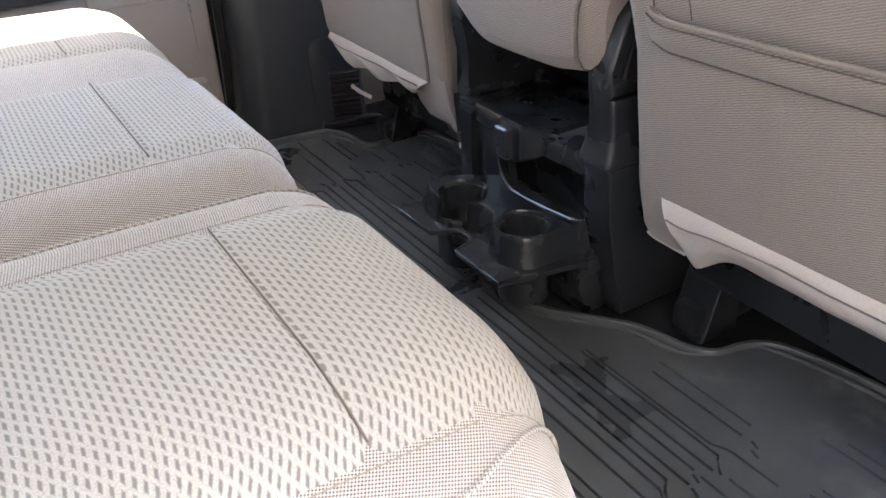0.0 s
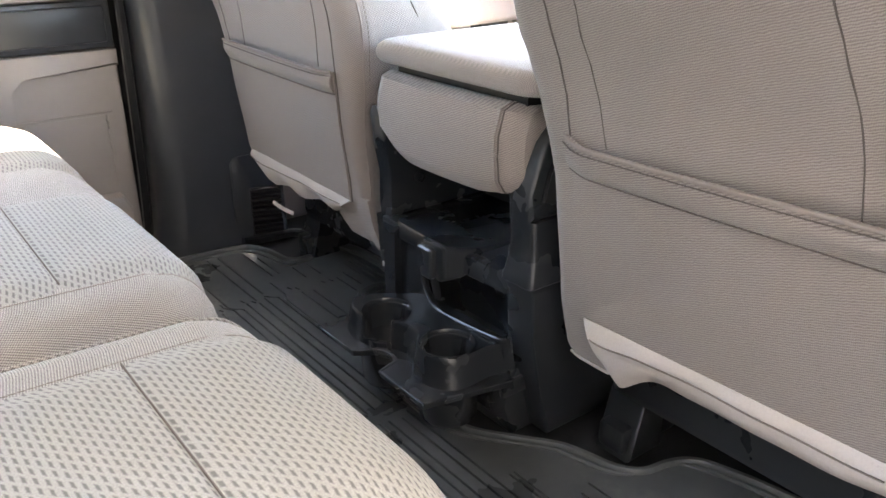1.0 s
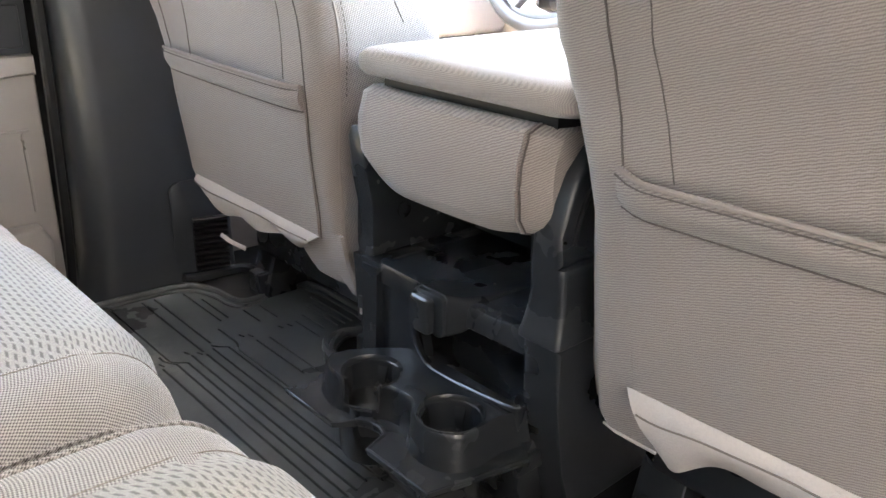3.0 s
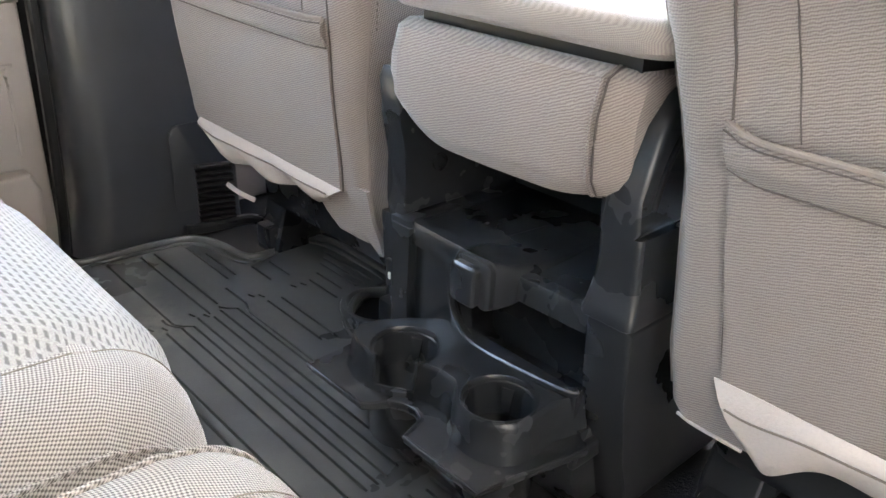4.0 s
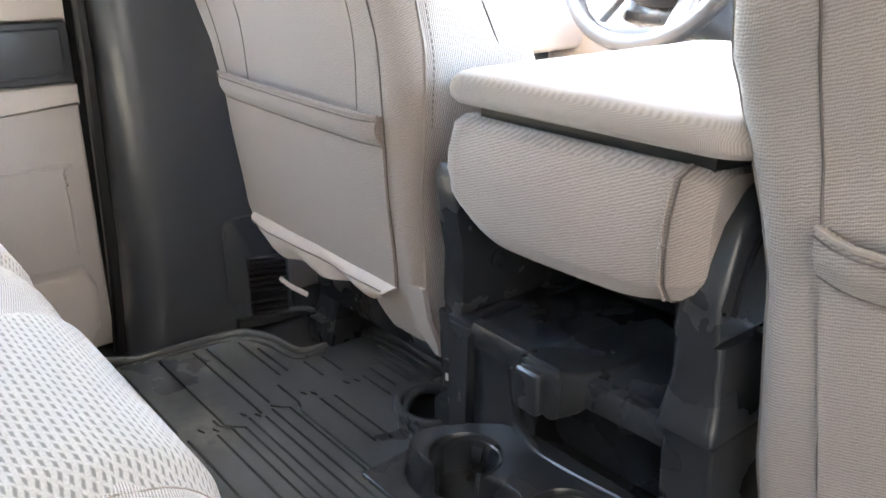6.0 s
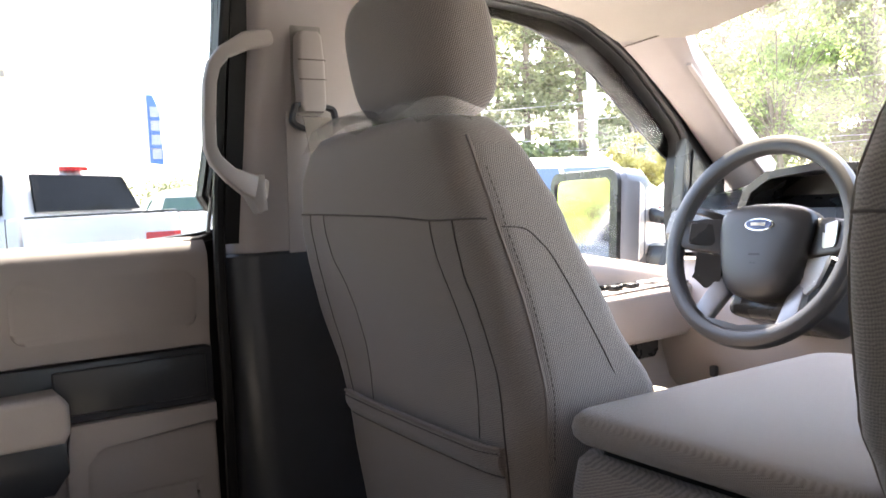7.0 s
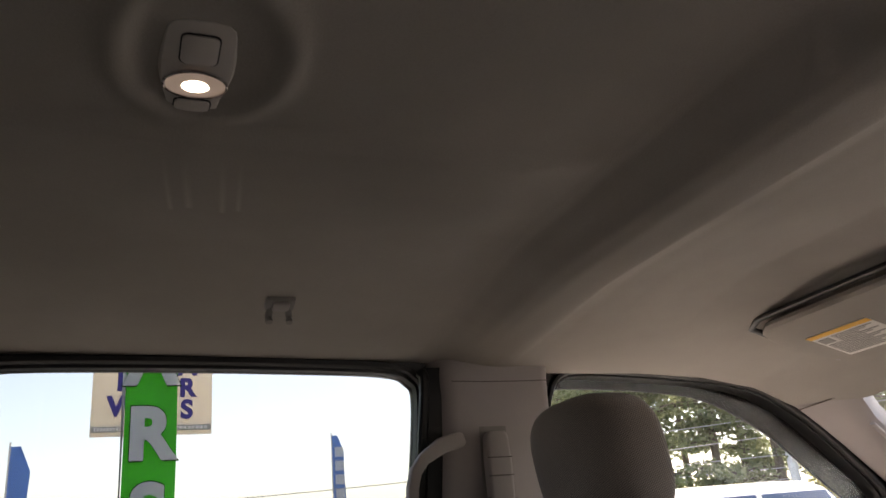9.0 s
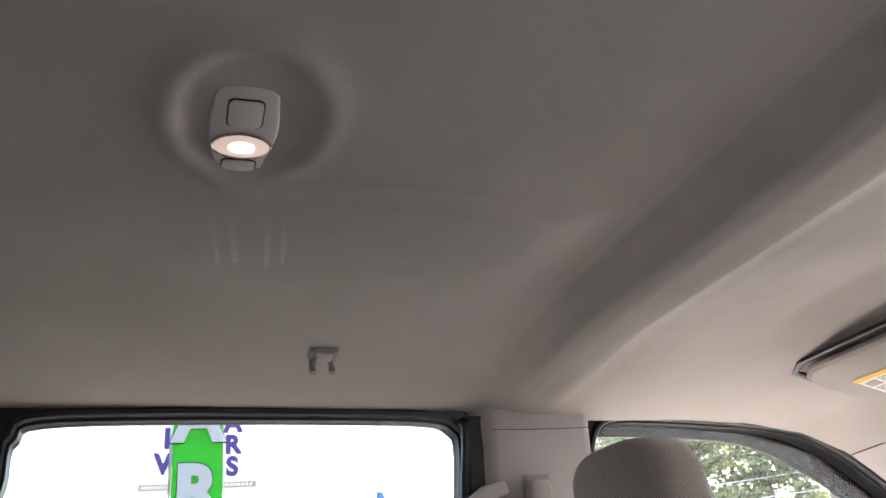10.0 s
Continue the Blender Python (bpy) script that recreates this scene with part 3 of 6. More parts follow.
part("seal_band", loft([[(x0, y, z), (x1, y, z), (x1, y + 0.010, z), (x0, y + 0.010, z)] for z, x0, x1, y in ((0.75, -0.160, -0.105, 0.790), (0.90, -0.152, -0.092, 0.774), (1.05, -0.142, -0.080, 0.757), (1.15, -0.136, -0.076, 0.750), (1.205, -0.136, -0.076, 0.752))]), M_SEAL, pil, "black rubber band beside the trim")
part("head_seam", sweep([(-0.095, 0.7345, 1.176), (-0.05, 0.7305, 1.174), (0.03, 0.7305, 1.174), (0.098, 0.733, 1.176)], 0.0007, 0.0007, 6), M_SEAM, pil)
part("outer_skin", merged(box(-0.20, 0.05, 0.90, 0.925, -0.02, 0.75), lean(box(-0.115, 0.05, 0.90, 0.925, 0.75, 1.22))), M_SEAL, pil)
part("door_seal", sweep(smooth_path([(-0.185, 0.80, 0.05), (-0.175, 0.80, 0.20), (-0.168, 0.802, 0.5), (-0.166, 0.800, 0.75), (-0.154, 0.775, 1.0), (-0.140, 0.757, 1.17), (-0.146, 0.760, 1.198)]), 0.009, 0.010, 8, up=(0, 1, 0)), M_SEAL, pil, "black rubber door seal")
part("kick_panel", prism(rrect(0.055, 0.15, 0.055, 0.10, 0.02), "y", 0.759, 0.775, 0.005), M_PILLAR, pil)
for i in range(11):
    z = 0.062 + i * 0.0112
    part("bellows_fold", sweep([(0.036, 0.748, z), (0.100, 0.735, z - 0.002)], 0.0035, 0.0075, 8, up=(0, 1, 0)), M_SEAL, pil)
part("foot_moulding", sweep(smooth_path([(0.005, 0.742, 0.062), (0.05, 0.742, 0.056), (0.12, 0.730, 0.058), (0.14, 0.69, 0.06)]), 0.008, 0.010, 8), M_BLACK, pil)

# seat belt on the pillar
belt = thing("seat_belt", "grey-beige seat belt with height adjuster and guide loop on the pillar", "seat belt")
part("adjuster_slot", prism(rrect(-0.022, 1.030, 0.026, 0.080, 0.008), "y", 0.7385, 0.75, 0.003), M_HOOK, belt)
part("adjuster", loft([[(x - 0.022, y, z) for x, y in rrect(0, 0.732, w, 0.014, 0.007)] for z, w in ((0.955, 0.020), (0.965, 0.023), (1.03, 0.024), (1.075, 0.021), (1.082, 0.016))]), M_TRIM, belt, "height adjuster slide")
for z in (1.005, 1.036):
    part("adjuster_line", box(-0.045, 0.001, 0.7170, 0.720, z, z + 0.0016, 0.0005), M_SEAM, belt)
part("guide_loop", sweep(smooth_path([(-0.055, 0.722, 0.958), (-0.060, 0.720, 0.938), (-0.040, 0.716, 0.926), (-0.012, 0.715, 0.924), (0.010, 0.718, 0.930), (0.014, 0.722, 0.950), (0.006, 0.728, 0.962), (-0.045, 0.728, 0.966)], 5, True), 0.005, 0.007, 8, True, up=(0, 1, 0)), M_PILLAR, belt, "dark metal guide loop")
part("webbing", loft([[(x - w, y, z), (x + w, y, z), (x + w, y + 0.002, z), (x - w, y + 0.002, z)] for x, y, z, w in ((-0.020, 0.716, 0.945, 0.024), (-0.020, 0.706, 0.92, 0.024), (-0.014, 0.702, 0.86, 0.024), (0.006, 0.700, 0.78, 0.024), (0.05, 0.698, 0.66, 0.024), (0.12, 0.698, 0.45, 0.024))]), twill("webbing_weave", (0.40, 0.36, 0.32), (0.26, 0.23, 0.21), "back", 0.004), belt, "woven belt webbing")
part("webbing_behind", loft([[(x - 0.014, y, z), (x + 0.014, y, z), (x + 0.014, y + 0.002, z), (x - 0.014, y + 0.002, z)] for x, y, z in ((-0.048, 0.742, 0.955), (-0.050, 0.748, 0.84), (-0.050, 0.756, 0.73))]), M_TRIM, belt)

grab = thing("grab_handle", "fixed grey-beige grab handle on the door pillar", "handle")
def grip_ring(x, y, z, tx, tz, w, d):
    n = math.hypot(tx, tz)
    return [(x + a * tz / n, y + b, z - a * tx / n) for a, b in rrect(0, 0, w, d, 0.004)]


GRIP = ((-0.072, 0.750, 1.076, -1, -0.15, 0.008, 0.006), (-0.084, 0.744, 1.073, -1, -0.20, 0.013, 0.009), (-0.100, 0.738, 1.069, -1, -0.30, 0.014, 0.010), (-0.126, 0.730, 1.062, -1, -0.45, 0.014, 0.010), (-0.170, 0.704, 1.038, -1, -0.75, 0.0105, 0.010), (-0.190, 0.694, 1.016, -0.6, -1, 0.0095, 0.010), (-0.198, 0.691, 0.990, -0.15, -1, 0.0090, 0.010), (-0.203, 0.690, 0.940, -0.05, -1, 0.0090, 0.010), (-0.204, 0.691, 0.897, 0.15, -1, 0.0090, 0.010), (-0.196, 0.695, 0.878, 0.8, -1, 0.0100, 0.010), (-0.170, 0.712, 0.857, 1, -0.75, 0.0120, 0.010), (-0.142, 0.732, 0.844, 1, -0.35, 0.0170, 0.011), (-0.120, 0.748, 0.838, 1, -0.25, 0.0185, 0.011), (-0.092, 0.768, 0.834, 1, -0.15, 0.0150, 0.008))
part("grip", loft([grip_ring(*g) for g in GRIP]), M_TRIM, grab, "angular grip with flared ends")
part("bottom_mount", prism([(-0.150, 0.856), (-0.104, 0.858), (-0.102, 0.800), (-0.116, 0.796)], "y", 0.738, 0.775, 0.005), M_TRIM, grab)

# left windscreen pillar, windscreen
ap = thing("windscreen_pillar", "grey-beige trim over the windscreen pillar", "pillar", kind="structure")
W_SIDE = [(0.705, 0.786, 1.136), (0.741, 0.788, 1.117), (0.80, 0.794, 1.078), (0.864, 0.801, 1.033), (0.973, 0.814, 0.950), (1.092, 0.830, 0.850), (1.16, 0.84, 0.79)]
S_SIDE = [(0.770, 0.650, 1.150), (0.792, 0.668, 1.137), (0.822, 0.680, 1.108), (0.855, 0.693, 1.078), (0.945, 0.722, 1.027), (1.088, 0.745, 0.917), (1.225, 0.770, 0.824)]
rings = []
for w, s in zip(W_SIDE, S_SIDE):
    w, s = Vector(w), Vector(s)
    k = (Vector((-0.55, -0.5, 0.82)) - (w + s) / 2).normalized()
    k *= min(1.0, 0.1 + 0.35 * max(0, len(rings) - 1))
    rings.append([w + Vector((0.01, 0.03, 0.02)), w, w.lerp(s, 0.15) + k * 0.010, w.lerp(s, 0.5) + k * 0.020, w.lerp(s, 0.85) + k * 0.012, s, s + Vector((0.03, 0.01, 0.03))])
part("trim", loft(rings), M_TRIM, ap)
part("joint", sweep(smooth_path([rings[1][i] + Vector((-0.004, -0.005, -0.004)) for i in (1, 2, 3, 4, 5)]), 0.0014, 0.0014, 6), M_SEAM, ap)
part("moulded_line", sweep(smooth_path([Vector(r[4]) + Vector((-0.001, -0.002, -0.002)) for r in rings[3:]]), 0.006, 0.003, 8), M_TRIM, ap)
ap2 = thing("windscreen_pillar", "grey-beige trim over the windscreen pillar", "pillar", kind="structure")
part("trim", loft([[(p[0], -p[1], p[2]) for p in r] for r in rings]), M_TRIM, ap2)
ws = tagged(part("windscreen", sheet(lambda s, t: ((0.798 + 0.44 * t) + 0.05 * (1 - s * s) * t, s * (0.675 + 0.105 * t), 1.142 - 0.325 * t), span(-1, 1, 15), span(-0.04, 1, 9), 0.004), M_SCREEN), "clear windscreen glass", "window", kind="structure")
ws.visible_shadow = False

tagged(part("window_1", prism([(-0.62, 0.79), (0.62, 0.79), (0.57, 1.13), (-0.57, 1.13)], "x", -1.182, -1.178), M_TINT), "dark tinted rear window glass", "window", kind="structure")
# the truck's own bonnet, unseen beyond the windscreen; white to bounce sun onto the ceiling
def bonnet(u, s):
    x = 1.27 + 1.45 * u
    return (x, s * (0.80 - 0.06 * u), 0.765 - 0.05 * u * u - 0.10 * max(0, u - 0.85) / 0.15 - 0.10 * abs(s) ** 5 + 0.02 * smooth01((abs(s) - 0.45) / 0.15))


tagged(part("bonnet", sheet(bonnet, span(0, 1, 30), span(-1, 1, 30), 0.02), shiny("white_bonnet_bounce", (0.82, 0.82, 0.80), 0.25, 0, 0.5, 0.5)), "unseen bonnet of the truck, white to bounce sunlight into the cab", "bonnet", kind="structure")

# dashboard
dash = thing("dashboard", "black dashboard top with grey-beige lower panel and vents", "dashboard")
part("top_pad", prism([(0.925, 0.64), (0.905, 0.70), (0.93, 0.75), (1.0, 0.775), (1.21, 0.80), (1.21, 0.60)], "y", -0.84, 0.84, 0.008), M_BLACK, dash, "black top pad")
hood = [(0.635, 0.62), (0.625, 0.74), (0.600, 0.795), (0.55, 0.826), (0.44, 0.838), (0.33, 0.832), (0.285, 0.80), (0.262, 0.74), (0.255, 0.62)]
part("cluster_hood", wall(hood, "x", 0.885, 1.06, [[(0.44 + (y - 0.44) * 0.90, 0.73 + (z - 0.73) * 0.86) for y, z in hood]]), M_BLACK, dash, "black instrument hood")
part("instrument_face", box(1.0, 1.02, 0.26, 0.63, 0.62, 0.83), M_SEAL, dash)
part("lower_panel", prism([(0.955, 0.30), (0.90, 0.36), (0.865, 0.48), (0.868, 0.56), (0.895, 0.625), (0.93, 0.645), (1.15, 0.645), (1.15, 0.30)], "y", 0.18, 0.84, 0.012), M_TRIM, dash, "grey-beige knee panel")
part("centre_stack", prism([(0.93, 0.25), (0.875, 0.45), (0.88, 0.64), (0.915, 0.70), (1.15, 0.70), (1.15, 0.25)], "y", -0.25, 0.17, 0.012), M_BLACK, dash)
part("glove_panel", prism([(0.95, 0.30), (0.88, 0.40), (0.87, 0.56), (0.92, 0.645), (1.15, 0.645), (1.15, 0.30)], "y", -0.84, -0.26, 0.012), M_TRIM, dash)
part("vent_frame", wall(rrect(0.74, 0.675, 0.055, 0.034, 0.012), "x", 0.885, 0.93, [rrect(0.74, 0.675, 0.046, 0.026, 0.010)]), M_CHROME, dash, "chrome vent frame")
for z in (0.658, 0.668, 0.678, 0.688):
    part("vent_blade", box(0.892, 0.92, 0.696, 0.784, z, z + 0.0035, 0.001), M_SILVER, dash)
part("vent_body", box(0.918, 0.94, 0.69, 0.79, 0.645, 0.705), M_SEAL, dash)
part("knee_strip", sweep(smooth_path([(0.875, 0.57, 0.40), (0.868, 0.50, 0.36), (0.885, 0.40, 0.34), (0.89, 0.25, 0.34)]), 0.012, 0.016, 8), M_BLACK, dash, "black edge strip")
part("foot_well", box(0.86, 0.90, 0.20, 0.55, 0.12, 0.36), M_SEAL, dash)
part("bonnet_release", box(0.870, 0.885, 0.678, 0.694, 0.385, 0.41, 0.004), M_PILLAR, dash)

# sun visor
vis = thing("sun_visor", "grey-beige sun visor folded up with two warning labels", "sun visor")
VO, VU, VV = Vector((0.4465, 0.562, 1.2364)), Vector((0.198, 0, -0.058)), Vector((0, -0.46, 0.004))


def on_visor(a, b, h=0.0):
    return VO + VU * a + VV * b + Vector((-0.28, 0, -0.96)) * h


vp = [(0.10, 0.03), (0.28, 0.0), (0.80, 0.03), (0.97, 0.07), (1.0, 0.16), (1.0, 0.95), (0.9, 1.0), (0.06, 1.0), (0.0, 0.94), (0.0, 0.10)]
part("panel", loft([[on_visor(0.5 + (a - 0.5) * k, 0.5 + (b - 0.5) * k2, h) for a, b in vp] for k, k2, h in ((0.94, 0.97, 0.0), (1, 1, 0.006), (1, 1, 0.013), (0.95, 0.975, 0.019))]), M_HEAD, vis)
# black bar along the visor's edge stands in for the shadow there
part("recess_shadow", sweep([on_visor(a, b, -0.001) for a, b in ((1.02, 0.06), (0.6, -0.03), (0.05, -0.01), (-0.05, 0.08), (-0.06, 0.5), (-0.06, 1.0))], 0.008, 0.005, 8), M_SEAL, vis, "black bar painting the shadow in the gap round the visor")
part("pivot", sweep([on_visor(0.93, 0.04, 0.008), on_visor(0.94, 0.14, 0.010)], 0.010, 0.007, 8), M_TRIM, vis)


def visor_plate(a0, a1, b0, b1, h):
    return loft([[on_visor(a, b, hh) for a, b in ((a0, b0), (a1, b0), (a1, b1), (a0, b1))] for hh in (h, h + 0.0008)])


for a0, a1, b0, b1, n in ((0.36, 0.86, 0.140, 0.440, 14), (0.51, 0.87, 0.52, 0.75, 7)):
    lab = part("label", visor_plate(a0, a1, b0, b1, 0.0192), M_WHITE, vis, "white warning label with amber heading")
    part("heading", visor_plate(a0, a0 + 0.06, b0, b1, 0.0202), M_AMBER, lab)
    part("symbol", visor_plate(a0 + 0.10, a0 + 0.19, b0 + 0.015, b0 + 0.07, 0.0202), M_INK, lab)
    for i in range(n):
        a = a0 + 0.09 + (a1 - a0 - 0.12) * i / n
        part("print_line", visor_plate(a, a + 0.010, b0 + (0.09 if a < a0 + 0.2 else 0.015), b1 - 0.02 - 0.04 * ((i * 7) % 3), 0.0202), M_INK, lab)
    if n == 7:
        part("heading", visor_plate(a0 + 0.15, a0 + 0.18, b0, b1, 0.0204), M_AMBER, lab)

# roof lamp, coat hook
lamp = thing("dome_lamp", "grey roof lamp with lit oval lens and push switch", "lamp")
LZ = 1.2905


def domed(bm):
    """Both faces of the lamp slope away from the lens."""
    for v in bm.verts:
        v.co.z -= 0.0050 * max(0.0, 1 - max(0.0, abs(v.co.y - 0.006) - 0.012) / 0.066)
    return bm


def lamp_ring(k, z):
    half = ((0.073, 0.0175), (0.042, 0.0225), (0.0, 0.0285), (-0.040, 0.0275), (-0.067, 0.0205))
    side = [(h, y) for y, h in half]
    loop = side + [(-h, y) for h, y in reversed(side)]
    pts = smooth_path([(x, y, 0) for x, y in loop], 3, True)
    return [(-0.600 + p[0] * k, -0.005 + p[1] * (1 - (1 - k) * 0.45), z) for p in pts]


def lamp_oval(a, b, z, cy=0.006):
    return [(-0.600 + a * math.cos(t), cy + b * math.sin(t), z) for t in span(0, 2 * math.pi * 31 / 32, 32)]


part("housing", domed(loft([lamp_ring(k, z) for k, z in ((1.17, LZ + 0.016), (1.12, LZ + 0.008), (1.02, LZ + 0.002), (0.99, LZ + 0.0005), (0.93, LZ), (0.5, LZ))])), M_LAMPGREY, lamp, "grey plastic housing")
for name, cy, hx, hy in (("push_switch", -0.041, 0.0145, 0.018), ("rear_button", 0.045, 0.0150, 0.0105)):
    sw = part(name, domed(prism([(-0.600 + x, y + cy) for x, y in rrect(0, 0, hx, hy, 0.006)], "z", LZ - 0.0022, LZ + 0.002, 0.001)), M_LAMPGREY, lamp)
    part("gap", domed(sweep([(-0.600 + x, y + cy, LZ - 0.0003) for x, y in rrect(0, 0, hx + 0.0006, hy + 0.0006, 0.006)], 0.0009, 0.0009, 5, True)), M_SEAL, sw)
part("lens_rim", domed(sweep(lamp_oval(0.0262, 0.0205, LZ - 0.002), 0.0012, 0.0020, 6, True)), M_CHROME, lamp, "bright lens rim")
part("lens", domed(loft([lamp_oval(0.0255 * k, 0.0198 * k, LZ - h) for k, h in ((1, 0.001), (0.97, 0.0022), (0.7, 0.0034), (0.35, 0.0038))])), glow("lamp_lens", (1.0, 0.74, 0.58), 0.035), lamp, "warm lit lens")
part("bulb", domed(loft([lamp_oval(0.0115 * k, 0.0095 * k, LZ - h) for k, h in ((1, 0.0037), (0.9, 0.0043), (0.4, 0.0047))])), glow("lamp_bulb", (1.0, 0.86, 0.72), 2.0), lamp, "glowing bulb area")

hook = thing("coat_hook", "small grey plastic coat hook on the headliner", "hook")
HK = Vector((-0.434, 0.556, roof_z(-0.434, 0.556)))
part("base", moved(box(-0.022, 0.022, -0.018, 0.012, -0.010, 0.006, 0.004), Matrix.Translation(HK) @ pose(0, 0, 0, -18)), M_HOOK, hook)
part("cap", moved(box(-0.013, 0.013, -0.014, 0.004, -0.016, -0.008, 0.003), Matrix.Translation(HK) @ pose(0, 0, 0, -18)), M_TRIM, hook)
for s in (-1, 1):
    part("prong", moved(sweep(smooth_path([(s * 0.013, 0.006, -0.006), (s * 0.015, 0.014, -0.016), (s * 0.015, 0.014, -0.028)]), 0.005, 0.005, 8), Matrix.Translation(HK) @ pose(0, 0, 0, -18)), M_HOOK, hook)

# ---- front seats ----
#            z     rear x   front x  half width
SEAT = ((0.205, 0.036, 0.20, 0.206), (0.213, 0.029, 0.21, 0.214), (0.235, 0.022, 0.23, 0.220), (0.30, 0.012, 0.25, 0.226), (0.45, -0.010, 0.235, 0.236), (0.55, -0.022, 0.190, 0.240), (0.65, -0.036, 0.120, 0.240), (0.78, -0.055, 0.048, 0.238), (0.84, -0.060, 0.016, 0.228), (0.875, -0.056, 0.004, 0.208), (0.893, -0.046, -0.004, 0.180), (0.900, -0.034, -0.014, 0.140))


# how far each backrest leans back of the table above, by height
LEAN_DRIVER = ((0.60, 0.0), (0.64, -0.003), (0.68, -0.009), (0.72, -0.016), (0.78, -0.029), (0.84, -0.036), (0.90, -0.040))
LEAN_PASSENGER = ((0.56, 0.0), (0.60, -0.006), (0.65, -0.024), (0.69, -0.042), (0.72, -0.048), (0.76, -0.045), (0.80, -0.036), (0.84, -0.026), (0.90, -0.020))
# half widths: towards the middle of the cab, and towards the door
INNER_DRIVER = ((0.219, 0.204), (0.235, 0.208), (0.30, 0.207), (0.40, 0.210), (0.50, 0.226), (0.58, 0.240), (0.78, 0.240), (0.84, 0.228), (0.875, 0.208), (0.893, 0.180), (0.90, 0.140))
INNER_PASSENGER = ((0.219, 0.206), (0.235, 0.214), (0.30, 0.222), (0.45, 0.230), (0.50, 0.241), (0.54, 0.252), (0.58, 0.262), (0.62, 0.266), (0.66, 0.257), (0.69, 0.248), (0.72, 0.243), (0.80, 0.238), (0.84, 0.225), (0.875, 0.205), (0.893, 0.178), (0.90, 0.140))
OUTER = ((0.219, -0.120), (0.250, -0.090), (0.266, 0.100), (0.280, 0.245), (0.30, 0.256), (0.50, 0.268), (0.55, 0.278), (0.60, 0.300), (0.64, 0.308), (0.68, 0.302), (0.72, 0.288), (0.76, 0.266), (0.80, 0.240), (0.84, 0.214), (0.875, 0.184), (0.893, 0.160), (0.90, 0.130))


def seat_r(z):
    """Radius of a seat back's rear corners at a height: tight at the foot, fuller above."""
    return 0.045 * (0.35 + 0.65 * smooth01((z - 0.22) / 0.33))


def seat_x(z, cy):
    """Rear and front of a backrest at a height."""
    return lerp_table(SEAT, z, 1) + lerp_table(LEAN_DRIVER if cy > 0 else LEAN_PASSENGER, z, 1), lerp_table(SEAT, z, 2)


def seat_half(z, cy, inside):
    return lerp_table((INNER_DRIVER if cy > 0 else INNER_PASSENGER) if inside else OUTER, z, 1)


def seat_ring(z, cy, n=10):
    xr, xf = seat_x(z, cy)
    r = min(seat_r(z), (xf - xr) * 0.48)
    rf = min(0.030, (xf - xr) * 0.45)
    pts = []
    for sy, sx, rad, cx in ((1, -1, r, xr + r), (-1, -1, r, xr + r), (-1, 1, rf, xf - rf), (1, 1, rf, xf - rf)):
        arc = []
        for i in range(n):
            a = math.pi / 2 * i / (n - 1)
            arc.append((cx + sx * rad * math.cos(a), cy + sy * (seat_half(z, cy, sy * cy < 0) - rad + rad * math.sin(a)), z))
        if (sy, sx) in ((1, -1), (-1, 1)):
            arc.reverse()
        pts += arc
    return pts


def rear_x(y, z, cy, out=0.0):
    """The rear face of a seat back, out metres proud of it."""
    xr, xf = seat_x(z, cy)
    r = min(seat_r(z), (xf - xr) * 0.48)
    h = seat_half(max(z, 0.285), cy, (y - cy) * cy < 0)
    d = min(max(0.0, abs(y - cy) - (h - r)), r * 0.999)
    return xr + r - math.sqrt(r * r - d * d) - out


